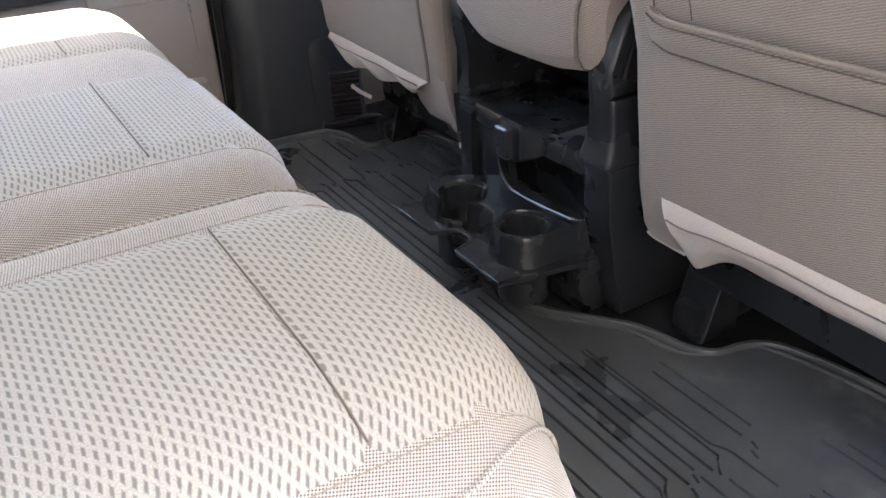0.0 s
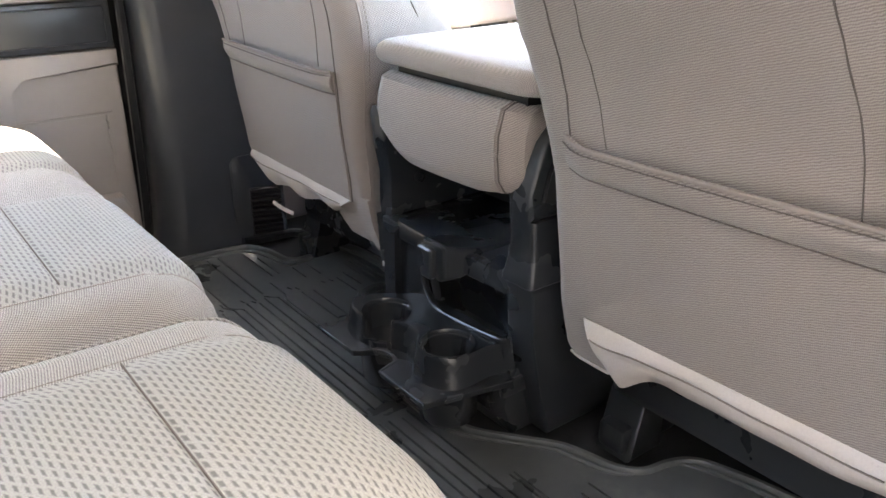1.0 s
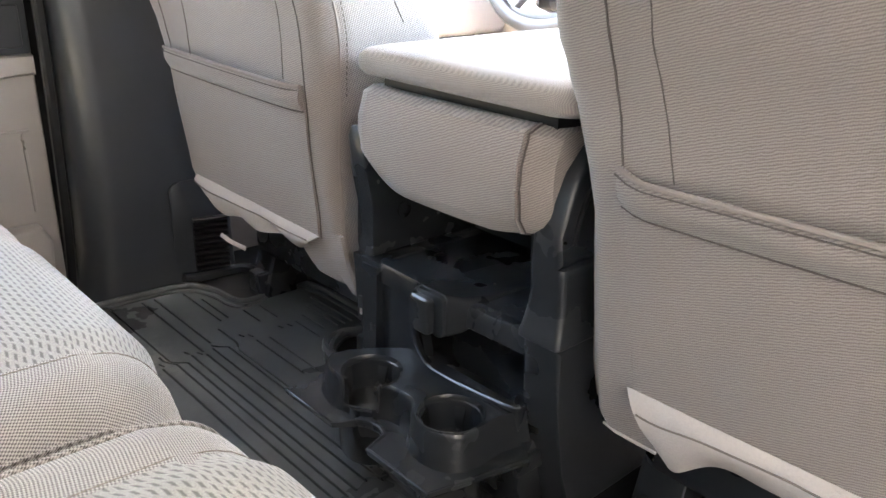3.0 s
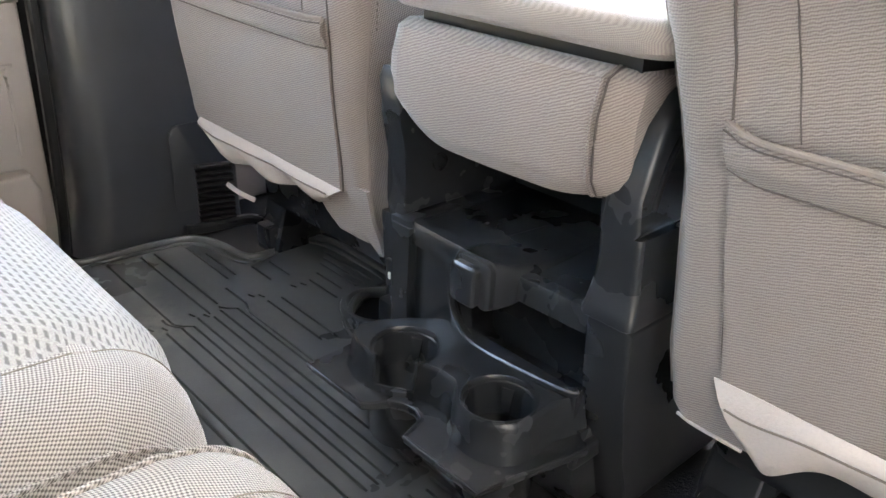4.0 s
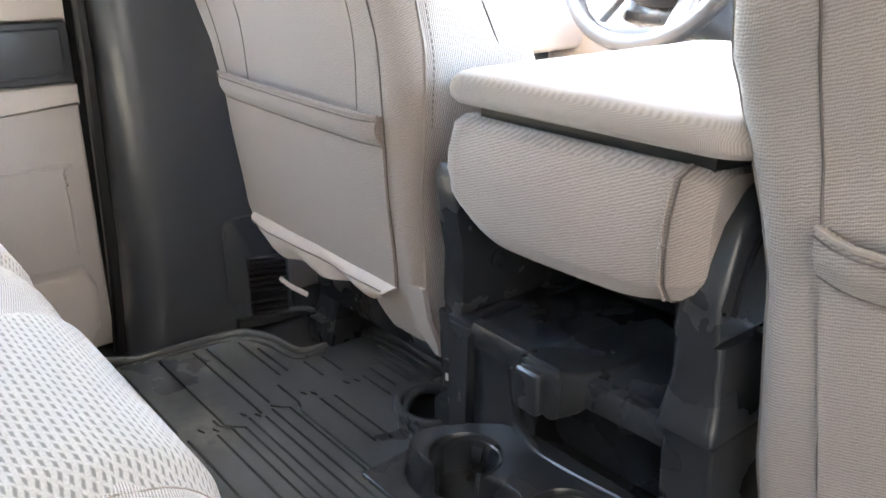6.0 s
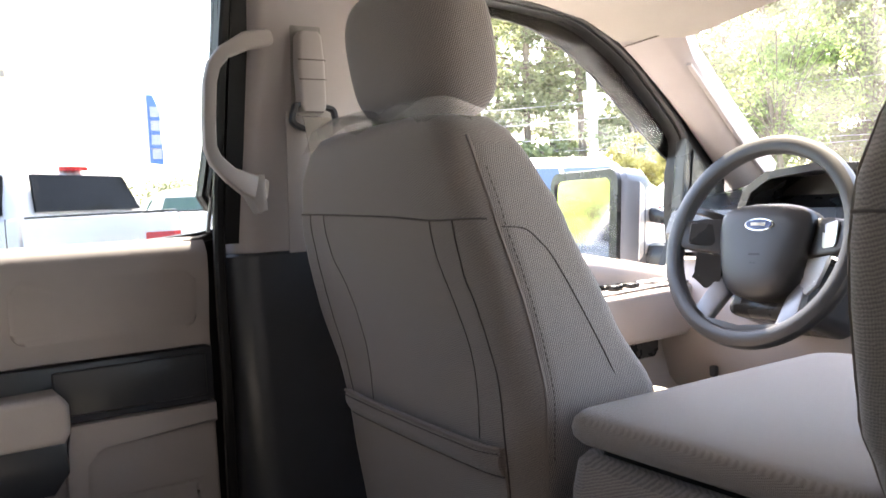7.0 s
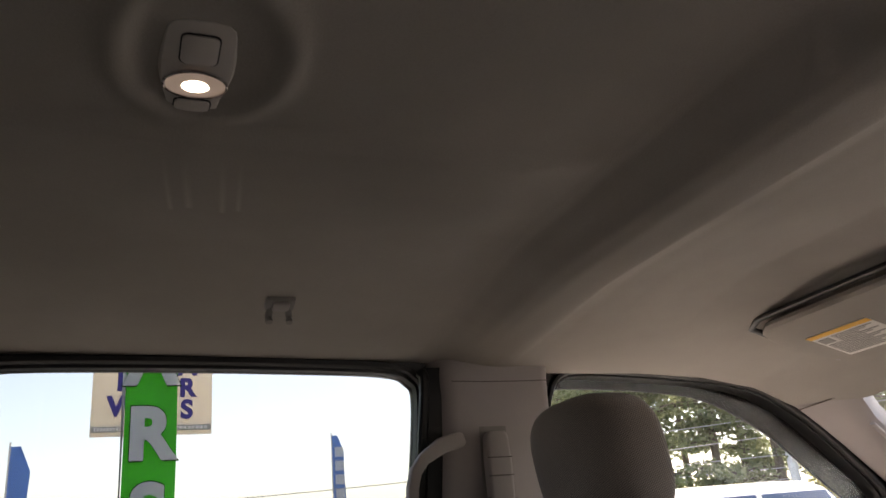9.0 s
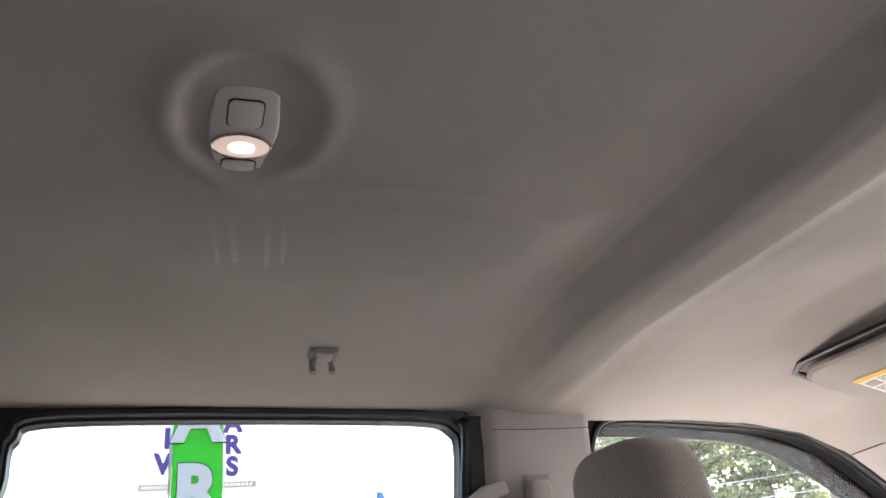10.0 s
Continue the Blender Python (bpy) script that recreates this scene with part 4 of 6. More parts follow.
def front_seat(side, label):
    cy = 0.435 * side
    inner = -side                                     # towards the middle of the cab
    def Y(d):                                         # d metres from the inner edge
        return cy + inner * (0.238 - d)
    seat = thing("front_seat", label, "seat", group="front seats")
    zs = [0.219, 0.222, 0.227, 0.232, 0.238, 0.244, 0.250, 0.258, 0.266, 0.273] + span(0.28, 0.80, 27) + [0.82, 0.84, 0.86, 0.875, 0.886, 0.893, 0.897, 0.900]
    part("backrest", loft([seat_ring(z, cy) for z in zs]), M_BACK, seat, "grey-beige knitted cloth cover")
    # headrest
    def head(a, b):
        ca, sa, cb, sb = math.cos(a), math.sin(a), math.cos(b), math.sin(b)
        f = lambda v, e: math.copysign(abs(v) ** e, v)
        zz = f(sb, 0.62)
        w = 0.131 * (1.0 + 0.03 * zz) * (1 - 0.10 * max(0, zz) ** 3)
        return (0.004 + 0.062 * f(ca, 0.66) * f(cb, 0.5) - 0.012 * zz, cy + 0.004 * side + w * f(sa, 0.66) * f(cb, 0.5), 0.994 + 0.091 * zz)
    part("headrest", loft([[head(a, b) for a in span(0, 2 * math.pi * 47 / 48, 48)] for b in span(-1.55, 1.55, 30)]), M_MESH, seat, "cloth headrest")
    for s in (-1, 1):
        part("headrest_post", sweep([(-0.025, cy + s * 0.055, 0.86), (-0.005, cy + s * 0.055, 0.95)], 0.007, 0.007, 8), M_CHROME, seat)
    rnd = random.Random(5 + side)
    peaks = [(rnd.uniform(-0.17, 0.17), rnd.uniform(0.012, 0.035), rnd.uniform(0.006, 0.022), rnd.uniform(-0.5, 0.5)) for _ in range(16)]
    def film(t, s):
        y = -0.187 + 0.374 * t
        x = -0.100 + 0.105 * s
        up = sum(h * max(0.0, 1 - abs(y - c - lean_y * (s - 0.5) * 0.1) / w) for c, w, h, lean_y in peaks)
        return (x - 0.010 * math.sin(23 * y) * (1 - s), cy + y, 0.889 + 0.010 * math.sin(math.pi * min(1, s * 1.4)) - 0.012 * (abs(y) / 0.187) ** 4 + min(0.026, up) * (0.35 + 0.65 * math.sin(math.pi * (0.15 + 0.7 * s))))
    part("plastic_film", sheet(film, span(0, 1, 70), span(0, 1, 9), 0.0006), M_FILM, seat, "crumpled clear plastic film")
    # seams
    def seam(name, pts, r=0.0009, mat=M_SEAM, out=0.0002):
        yz = [(p.y, p.z) for p in smooth_path([(0, y, z) for y, z in pts], 8)]
        part(name, sweep([(rear_x(y, z, cy, out), y, z) for y, z in yz], r, r, 6), mat, seat)
    seam("cross_seam", [(Y(0.006), 0.779), (Y(0.026), 0.780), (Y(0.089), 0.779), (Y(0.177), 0.784), (Y(0.334), 0.789), (Y(0.43), 0.791), (Y(0.470), 0.791)], 0.0012, M_SEAM, 0.0008)
    seam("side_seam", [(Y(0.045), 0.779), (Y(0.060), 0.720), (Y(0.058), 0.690), (Y(0.055), 0.650), (Y(0.051), 0.600), (Y(0.055), 0.535), (Y(0.062), 0.457), (Y(0.069), 0.383), (Y(0.072), 0.327), (Y(0.077), 0.285)], 0.0011)
    seam("inner_seam", [(Y(0.092), 0.779), (Y(0.104), 0.736), (Y(0.102), 0.69), (Y(0.097), 0.65), (Y(0.094), 0.62), (Y(0.099), 0.57), (Y(0.109), 0.512)], 0.0007)
    k = 0.0 if side > 0 else 0.026
    seam("outer_seam", [(Y(0.372 - k), 0.789), (Y(0.393 - k), 0.73), (Y(0.386 - k), 0.70), (Y(0.378 - 0.5 * k), 0.65), (Y(0.375), 0.585), (Y(0.382), 0.512)], 0.0008)
    seam("outer_edge_seam", [(Y(0.417), 0.790), (Y(0.455), 0.712), (Y(0.468), 0.64), (Y(0.455), 0.56), (Y(0.448), 0.51), (Y(0.440), 0.42), (Y(0.44), 0.30)], 0.0009)
    # side welt with its stitching, along the inner rear corner
    def corner(z, ang, out):
        xr, xf = seat_x(z, cy)
        r = min(seat_r(z), (xf - xr) * 0.48)
        h = seat_half(z, cy, True)
        return Vector((xr + r - (r + out) * math.cos(ang), cy + inner * (h - r + (r + out) * math.sin(ang)), z))
    part("welt", sweep([corner(z, 1.15, 0.0002) for z in span(0.25, 0.87, 40)], 0.0018, 0.0018, 6), M_PIPING, seat, "stitched edge seam")
    for z in span(0.50, 0.83, 46):
        part("stitch", sweep([corner(z, 1.35, 0.0006), corner(z + 0.0042, 1.35, 0.0006)], 0.0009, 0.0009, 5), M_SEAM, seat)
    # side bolster in coarser knit, from the welt round to the front
    def bolster(z):
        xr, xf = seat_x(z, cy)
        h = seat_half(z, cy, True)
        rf = min(0.030, (xf - xr) * 0.45)
        row = [corner(z, a, 0.0010) for a in span(1.16, 1.57, 5)]
        return row + [Vector((xf - rf + (rf + 0.001) * math.sin(b), cy + inner * (h - rf + (rf + 0.001) * math.cos(b)), z)) for b in span(0.0, 1.57, 6)]
    part("side_bolster", loft([bolster(z) for z in zs if 0.25 <= z <= 0.87], closed=False), M_KNIT, seat, "coarser knitted side bolster")
    # seam on the inner flank
    flank = [(-0.052, 0.770), (-0.022, 0.766), (0.000, 0.749), (0.014, 0.734), (0.036, 0.701), (0.065, 0.653), (0.095, 0.600), (0.126, 0.545), (0.150, 0.49), (0.160, 0.43)]
    part("flank_seam", sweep(smooth_path([(x, cy + inner * (seat_half(z, cy, True) + 0.0010), z) for x, z in flank]), 0.0009, 0.0009, 6), M_SEAM, seat)
    # map pocket
    def pk(s, t):
        d0 = 0.078 - 0.021 * t
        y = Y(d0 + (0.446 - d0) * s)
        top = 0.510 + 0.008 * s + (0.007 if side < 0 else 0.001) * max(0.0, 1 - s / 0.06)
        z = 0.285 + (top - 0.285) * t
        return (rear_x(y, z, cy, 0.0045 + 0.006 * math.sin(math.pi * s) ** 0.5 * t + 0.006 * smooth01(s / 0.08) * t ** 6), y, z)
    part("map_pocket", sheet(pk, span(0, 1, 28), span(0, 1, 14), -0.003 * side), M_BACK, seat, "cloth map pocket")
    hem = [pk(s, 0.96) for s in span(0, 1, 24)]
    hem2 = [pk(s, 0.845) for s in span(0, 1, 24)]
    part("pocket_hem", sheet(lambda s, t: tuple(Vector(pk(s, 0.85 + 0.15 * t)) - Vector((0.003 + 0.006 * math.sin(math.pi * t), 0, 0))), span(0, 1, 28), span(0, 1, 9), -0.003 * side), M_BACK, seat, "padded pocket hem")
    part("hem_seam", sweep([Vector(p) - Vector((0.002, 0, 0)) for p in hem2], 0.0011, 0.0011, 6), M_SEAM, seat)
    part("hem_piping", sweep([Vector(pk(s, 1.0)) + Vector((-0.004, 0, 0.0)) for s in span(0, 1, 24)], 0.0024, 0.0024, 8), M_PIPING, seat, "rounded piping on the pocket edge")
    part("hem_top_seam", sweep([Vector(pk(s, 1.0)) + Vector((-0.0075, 0, -0.0050)) for s in span(0, 1, 24)], 0.0008, 0.0008, 6), M_SEAM, seat)
    # hanging flap under the pocket
    def fl(s, t):
        y = Y(0.072 + 0.042 * t * (1 - s) ** 6 + 0.375 * s)
        z1 = 0.290 + 0.006 * s
        if side < 0:
            sag = 0.046 + 0.024 * math.exp(-((s - 0.09) / 0.11) ** 2) + 0.002 * math.sin(9 * s + 0.6) + 0.0012 * math.sin(23 * s) - 0.004 * s
        else:
            sag = 0.047 - 0.022 * math.exp(-(s / 0.16) ** 2) + 0.005 * math.sin(7 * s + 2) + 0.004 * math.sin(17 * s) - 0.02 * max(0, s - 0.85) / 0.15
        z = z1 - sag * t
        loose = 1.0 if side > 0 else 0.35 + 0.65 * math.exp(-(s / 0.25) ** 2)
        fold = loose * (0.006 * math.sin(9.0 * s + 2.5 * t) * t + 0.005 * math.sin(19 * s + 1.3 + 4 * t) * t)
        return (rear_x(y, max(z, 0.262), cy, 0.007 + 0.012 * math.sin(math.pi * min(1, t * 0.8)) + fold) + 0.012 * t * t, y, z)
    part("flap", sheet(fl, span(0, 1, 60), span(0, 1, 10), 0.0025 * side), M_FLEECE, seat, "pale fleece flap with loose folds")
    part("flap_stitch", sweep([Vector(fl(s, 0.30)) - Vector((0.003, 0, 0)) for s in span(0.02, 0.98, 40)], 0.0010, 0.0010, 5), M_STITCH, seat)
    if side < 0:
        part("cover_hem", sweep(smooth_path([(0.030, Y(0.034), 0.2195), (0.0265, Y(0.055), 0.2185), (0.026, Y(0.102), 0.2185)]), 0.0016, 0.0018, 6), M_FLEECE, seat, "pale hem of the seat cover")
    if side > 0:
        part("cover_tip", loft([[(x0, Y(a), z), (x0, Y(b), z), (x0 + 0.006, Y(b), z), (x0 + 0.006, Y(a), z)] for z, a, b, x0 in ((0.30, 0.026, 0.060, 0.012), (0.26, 0.020, 0.055, 0.016), (0.235, 0.006, 0.035, 0.018), (0.218, 0.000, 0.008, 0.018))]), M_BACK, seat)
    # cushion, base and rails
    part("cushion", box(0.16, 0.66, cy - 0.24, cy + 0.24, 0.24, 0.42, 0.05, 4), M_TOP, seat, "cloth seat cushion")
    part("base", box(0.10, 0.60, cy - 0.20, cy + 0.20, 0.13, 0.25, 0.02), M_BLACK, seat, "black seat base")
    for s in (-1, 1):
        y = cy + s * 0.17
        part("rail", box(0.08, 0.58, y - 0.022, y + 0.022, 0.060, 0.10, 0.006), M_BLACK, seat)
        part("rail_foot", prism([(0.085, 0.052), (0.155, 0.052), (0.155, 0.16), (0.125, 0.17), (0.11, 0.13)], "y", y - 0.030, y + 0.030, 0.004), M_BLACK, seat, "black rail bracket")
    part("lever", disc_ring((-0.010, cy + side * 0.245, 0.645), (-0.5, side, 0), [(0.001, 0.030), (0.012, 0.028), (0.017, 0.018), (0.017, -0.01)], 16), M_SILVER, seat, "silver seat knob")
    return seat


front_seat(1, "driver seat in grey-beige knitted cloth with map pocket and headrest")
front_seat(-1, "passenger seat in grey-beige knitted cloth with map pocket and headrest")

tagged(part("plastic_strip", sweep(smooth_path([(0.022, 0.606, 0.190), (0.028, 0.580, 0.182), (0.036, 0.545, 0.178)]), 0.0010, 0.0042, 8, up=(0.2, 0.5, 1)), M_FLEECE), "white bent plastic strip hanging under the driver seat", "strip")

# ---- rear bench ----
def bench_profile(s, lift=0.0):
    """From the back of the cushion along its top, over the front edge and down; s from 0 to 1."""
    top, front, r = 0.412 + lift, -0.386 + lift, 0.060
    l1, l2, l3 = 0.561 - r, r * math.pi / 2, 0.16
    d = s * (l1 + l2 + l3)
    if d < l1:
        x = -0.947 + d
        return x, top - 0.020 * (1 - smooth01((x + 0.95) / 0.12)) + 0.006 * math.sin(math.pi * (x + 0.95) / 0.6)
    if d < l1 + l2:
        a = (d - l1) / r
        return front - r + r * math.sin(a), top - r + r * math.cos(a)
    t = (d - l1 - l2) / l3
    return front - 0.035 * t * t, top - r - t * l3


def bench_cushion(y0, y1, fall0, fall1, inserts, label, ridges=()):
    b = thing("bench_cushion", label, "seat", group="rear bench")
    def crown(y):
        return -fall0[1] * (1 - min(1, (y - y0) / fall0[0])) ** 2 - fall1[1] * (1 - min(1, (y1 - y) / fall1[0])) ** 2
    def body(s, y):
        x, z = bench_profile(s)
        drop = crown(y)
        for c, w, h in ridges:
            drop += h * math.exp(-((y - c) / w) ** 2)
        k = 1.0 if s < 0.75 else max(0.2, 1 - (s - 0.75) * 3)
        return (x + drop * 0.5 * smooth01((s - 0.55) / 0.2), y, z + drop * k)
    ys = [y0 + (y1 - y0) * (0.5 - 0.5 * math.cos(math.pi * i / 40)) for i in range(41)]
    part("cover", sheet(body, span(0, 1, 60), ys, 0.03), M_TOP, b, "grey-beige ribbed cloth bolsters")
    for sy, y, fall in ((1, y0, fall0), (-1, y1, fall1)):
        prof = [bench_profile(s) for s in span(0, 1, 40)]
        part("side_panel", loft([[(x, y + sy * o, z - d) for x, z in prof] + [(-0.43, y + sy * o, 0.20), (-0.93, y + sy * o, 0.20)] for o, d in ((0.0, fall[1]), (-0.004, fall[1] + 0.006), (-0.003, fall[1] + 0.06))]), M_TOP, b)
        near = inserts[0][0] if sy > 0 else inserts[-1][1]
        def run(s):
            mid_y = y + sy * fall[0] * (0.36 if fall[0] > 0.04 else 0.12)
            return mid_y + (near - mid_y) * (smooth01((s - 0.60) / 0.16) * 0.9 if fall[0] > 0.1 else 0)
        part("piping", sweep([Vector(body(s, run(s))) + Vector((0.001, 0, 0.001)) for s in span(0.05, 0.86, 70)], 0.0018, 0.0018, 8), M_TOP, b, "edge piping")
    for i0, i1 in inserts:
        def ins(s, t):
            y = i0 + (i1 - i0) * t
            p = body(s, y)
            e = min(t, 1 - t) * (i1 - i0)
            puff = 0.007 * smooth01(e / 0.035)
            g = math.exp(-((p[0] + 0.524) / 0.004) ** 2) * (0.0022 if s < 0.7 else 0)
            x, z = bench_profile(s, puff - 0.0006 - g)
            return (x + (p[0] - bench_profile(s)[0]), y, z + (p[2] - bench_profile(s)[1]))
        part("insert", sheet(ins, span(0.01, 0.93, 130), span(0, 1, 30), 0.001), M_INSERT, b, "light woven insert with dark dashes")
        part("cross_seam", sweep([(-0.524, y, body(0.575, y)[2] + 0.0052) for y in span(i0 + 0.012, i1 - 0.012, 20)], 0.0008, 0.0008, 6), M_SEAM, b)
        for y in (i0, i1):
            part("side_seam", sweep([Vector(body(s, y)) for s in span(0.02, 0.92, 70)], 0.0005, 0.0005, 6), M_STITCH, b)
    part("base", box(-0.94, -0.46, y0 + 0.03, y1 - 0.03, 0.045, 0.36), M_BLACK, b, "black seat base")
    return b


bench_cushion(-0.672, -0.207, (0.21, 0.085), (0.030, 0.006), [(-0.562, -0.258)], "short rear bench cushion in pale woven cloth with dark dashes")
bench_cushion(-0.202, 0.705, (0.100, 0.068), (0.05, 0.045), [(-0.098, 0.205), (0.335, 0.63)], "long rear bench cushion in pale woven cloth, partly sunlit", [(0.238, 0.024, 0.008), (0.300, 0.024, 0.008)])

# ---- middle seat with console ----
mid = thing("console", "folded middle seat with black plastic console below", "console")


def cushion_ring(x0, x1, y0, y1, z, r, n=8):
    return [(x, y, z) for x, y in rrect((x0 + x1) / 2, (y0 + y1) / 2, (x1 - x0) / 2, (y1 - y0) / 2, r, n)]


pad = []
for z, d, r in ((0.541, 0.016, 0.03), (0.5435, 0.006, 0.034), (0.549, 0.001, 0.036), (0.558, 0.0, 0.036), (0.566, 0.002, 0.036), (0.5715, 0.008, 0.034), (0.5745, 0.020, 0.03), (0.5755, 0.05, 0.03), (0.5765, 0.12, 0.02)):
    pad.append(cushion_ring(-0.018 + d, 0.455 - d, -0.196 + d, 0.160 - d, z, r))
part("armrest_pad", loft(pad), M_PAD, mid, "grey-beige cloth armrest pad")
tab = part("latch_tab", loft([[(0.415 + x, -0.02 + y, z) for x, y in rrect(0, 0, 0.02 * k, 0.05 * k, 0.012)] for z, k in ((0.575, 1), (0.582, 0.95), (0.584, 0.8))]), M_BLACK, mid, "dark latch tab")


def cush(u, v):
    """Rear cushion face: u across, v from top to bottom round its section."""
    y = 0.128 - 0.256 * u
    sec = [(0.16, 0.524), (0.03, 0.526), (0.006, 0.528), (-0.010, 0.521), (-0.019, 0.49), (-0.020, 0.46), (-0.017, 0.424), (-0.006, 0.407), (0.02, 0.400), (0.16, 0.398)]
    t = v * (len(sec) - 1)
    i = min(int(t), len(sec) - 2)
    x, z = (sec[i][k] + (sec[i + 1][k] - sec[i][k]) * (t - i) for k in (0, 1))
    z += (0.024 * (max(0, 0.30 - u) / 0.30) ** 2 + 0.008 * (max(0, u - 0.8) / 0.2) ** 2) * smooth01((0.50 - z) / 0.08)
    return (x - 0.006 * math.sin(math.pi * u), y, z)


# black box filling the gap between pad and rear cushion
part("gap_strip", box(0.014, 0.15, -0.150, 0.125, 0.520, 0.5425), M_SEAL, mid, "black strip in the gap under the pad")
part("rear_cushion", sheet(cush, span(0, 1, 30), span(0, 1, 46), -0.03), M_BACK, mid, "grey-beige cloth cushion hanging at the rear")
for u, sy in ((0.0, 1), (1.0, -1)):
    edge = [Vector(cush(u, v)) for v in span(0, 1, 46)]
    part("cushion_flank", loft([[p + Vector((dx * (1 if p.x < 0.05 else 0), sy * dy, dz * (p.z - 0.475))) for p in edge] for dx, dy, dz in ((0, -0.002, 0), (0.004, 0.010, -0.01), (0.012, 0.024, -0.04), (0.022, 0.032, -0.10))], caps=True), M_BACK, mid)
    if sy > 0:
        continue
    part("cushion_seam", sweep([p + Vector((-0.001, sy * 0.001, 0)) for p in edge[6:40]], 0.0015, 0.0015, 6), M_BACK, mid, "double stitched cushion seam")
    part("seam_fold", sweep([p + Vector((0.0005, sy * 0.0065, 0)) for p in edge[8:38]], 0.0010, 0.0010, 6), M_SEAM, mid)

# side plates
right_plate = [(-0.002, 0.384), (0.000, 0.42), (0.006, 0.452), (0.020, 0.482), (0.045, 0.507), (0.08, 0.522), (0.16, 0.53), (0.20, 0.53), (0.20, 0.384)]
part("side_plate", prism(right_plate, "y", -0.178, -0.136, 0.007, 3), M_BLACK, mid, "black hinge cover arching forwards")
part("plate_slot", sweep(smooth_path([(0.018, -0.1785, 0.41), (0.030, -0.1785, 0.45), (0.055, -0.1785, 0.482), (0.10, -0.1785, 0.498)]), 0.003, 0.004, 6, up=(0, 1, 0)), M_SEAL, mid)
left_plate = [(0.002, 0.300), (0.003, 0.312), (0.008, 0.332), (0.004, 0.37), (-0.006, 0.42), (-0.012, 0.462), (-0.006, 0.474), (0.006, 0.474), (0.022, 0.445), (0.06, 0.43), (0.20, 0.43), (0.20, 0.300)]
part("side_plate", prism(left_plate, "y", 0.137, 0.170, 0.005, 3), M_BLACK, mid, "black hinge cover")
part("plate_screw", disc_ring((0.055, 0.137, 0.357), (0, -1, 0), [(0.011, 0), (0.011, 0.003), (0.007, 0.004), (0.006, 0.001), (0.001, 0.001)], 20), M_BLACK, mid)
# collar on the right post
part("collar", loft([[(x, y, z) for x, y in rrect(0.10, -0.161, 0.10 + dx, w, 0.008)] for z, dx, w in ((0.297, 0.006, 0.0275), (0.299, 0.0085, 0.0295), (0.305, 0.0085, 0.0300), (0.312, 0.006, 0.0285), (0.328, 0.002, 0.0265), (0.352, 0.0, 0.024), (0.380, 0.002, 0.024), (0.386, 0.001, 0.023))]), M_BLACK, mid, "flared black collar")
part("post", prism([(-0.004, 0.296), (0.004, 0.22), (0.022, 0.13), (0.040, 0.06), (0.24, 0.06), (0.24, 0.296)], "y", -0.188, -0.138, 0.005, 3), M_BLACK, mid, "black console post")
part("post", prism([(-0.004, 0.299), (0.004, 0.22), (0.022, 0.13), (0.040, 0.06), (0.24, 0.06), (0.24, 0.299)], "y", 0.118, 0.176, 0.006, 3), M_BLACK, mid, "black console post with socket panel")
part("socket_panel", prism([(0.118, 0.292), (0.150, 0.292), (0.150, 0.15), (0.122, 0.15)], "x", -0.006, 0.012), M_BLACK, mid)
part("usb_socket", merged(box(-0.003, 0.004, 0.148, 0.166, 0.200, 0.236, 0.002)), M_SEAL, mid, "black socket")
part("socket_mark", box(-0.0045, 0.0, 0.155, 0.159, 0.211, 0.220, 0.0005), M_WHITE, mid)
part("socket_mark", box(0.0015, 0.006, 0.154, 0.159, 0.186, 0.190, 0.0005), M_WHITE, mid)
# shelf with its front bar
part("shelf", box(0.012, 0.22, -0.14, 0.12, 0.288, 0.297, 0.002), M_BLACK, mid, "black plastic shelf")
part("front_bar", loft([[(x, y, z) for x, z in ((0.003 - b, 0.270), (-0.001 - b, 0.273), (0.0005 - b, 0.294), (0.0025 - b, 0.2985), (0.006 - b, 0.3000), (0.014, 0.3005), (0.016, 0.270))] for y, b in ((0.119, 0.0), (0.02, 0.004), (-0.03, 0.004), (-0.139, 0.0))]), M_BLACK, mid, "black shelf edge")
part("back_panel", box(0.20, 0.23, -0.14, 0.14, 0.06, 0.53), M_BLACK, mid)
part("back_lining", box(0.19, 0.20, -0.135, 0.135, 0.30, 0.42), M_CARPET, mid)
plug = part("outlet_housing", loft([[(x, -0.014 + yy, zc + zz) for yy, zz in rrect(0, 0, w, h, 0.008)] for x, w, h, zc in ((0.15, 0.040, 0.004, 0.2915), (0.09, 0.041, 0.008, 0.2915), (0.03, 0.041, 0.015, 0.2885), (-0.006, 0.036, 0.023, 0.287), (-0.022, 0.030, 0.027, 0.289), (-0.028, 0.028, 0.027, 0.290))]), M_BLACK, mid, "black power outlet housing")
part("cover_rim", loft([[(x, -0.014 + yy, 0.288 + zz) for yy, zz in rrect(0, 0, w, h, 0.008)] for x, w, h in ((-0.027, 0.027, 0.027), (-0.033, 0.026, 0.026), (-0.034, 0.024, 0.024))]), M_BLACK, plug)
part("cover", loft([[(x, -0.008 + yy, 0.286 + zz) for yy, zz in rrect(0, 0, w, h, 0.006)] for x, w, h in ((-0.033, 0.018, 0.023), (-0.041, 0.018, 0.023), (-0.0435, 0.0155, 0.0205))]), M_BLACK, plug, "hinged outlet cover")
part("cover_groove", box(-0.0445, -0.040, -0.012, -0.002, 0.3035, 0.305), M_SEAL, plug)
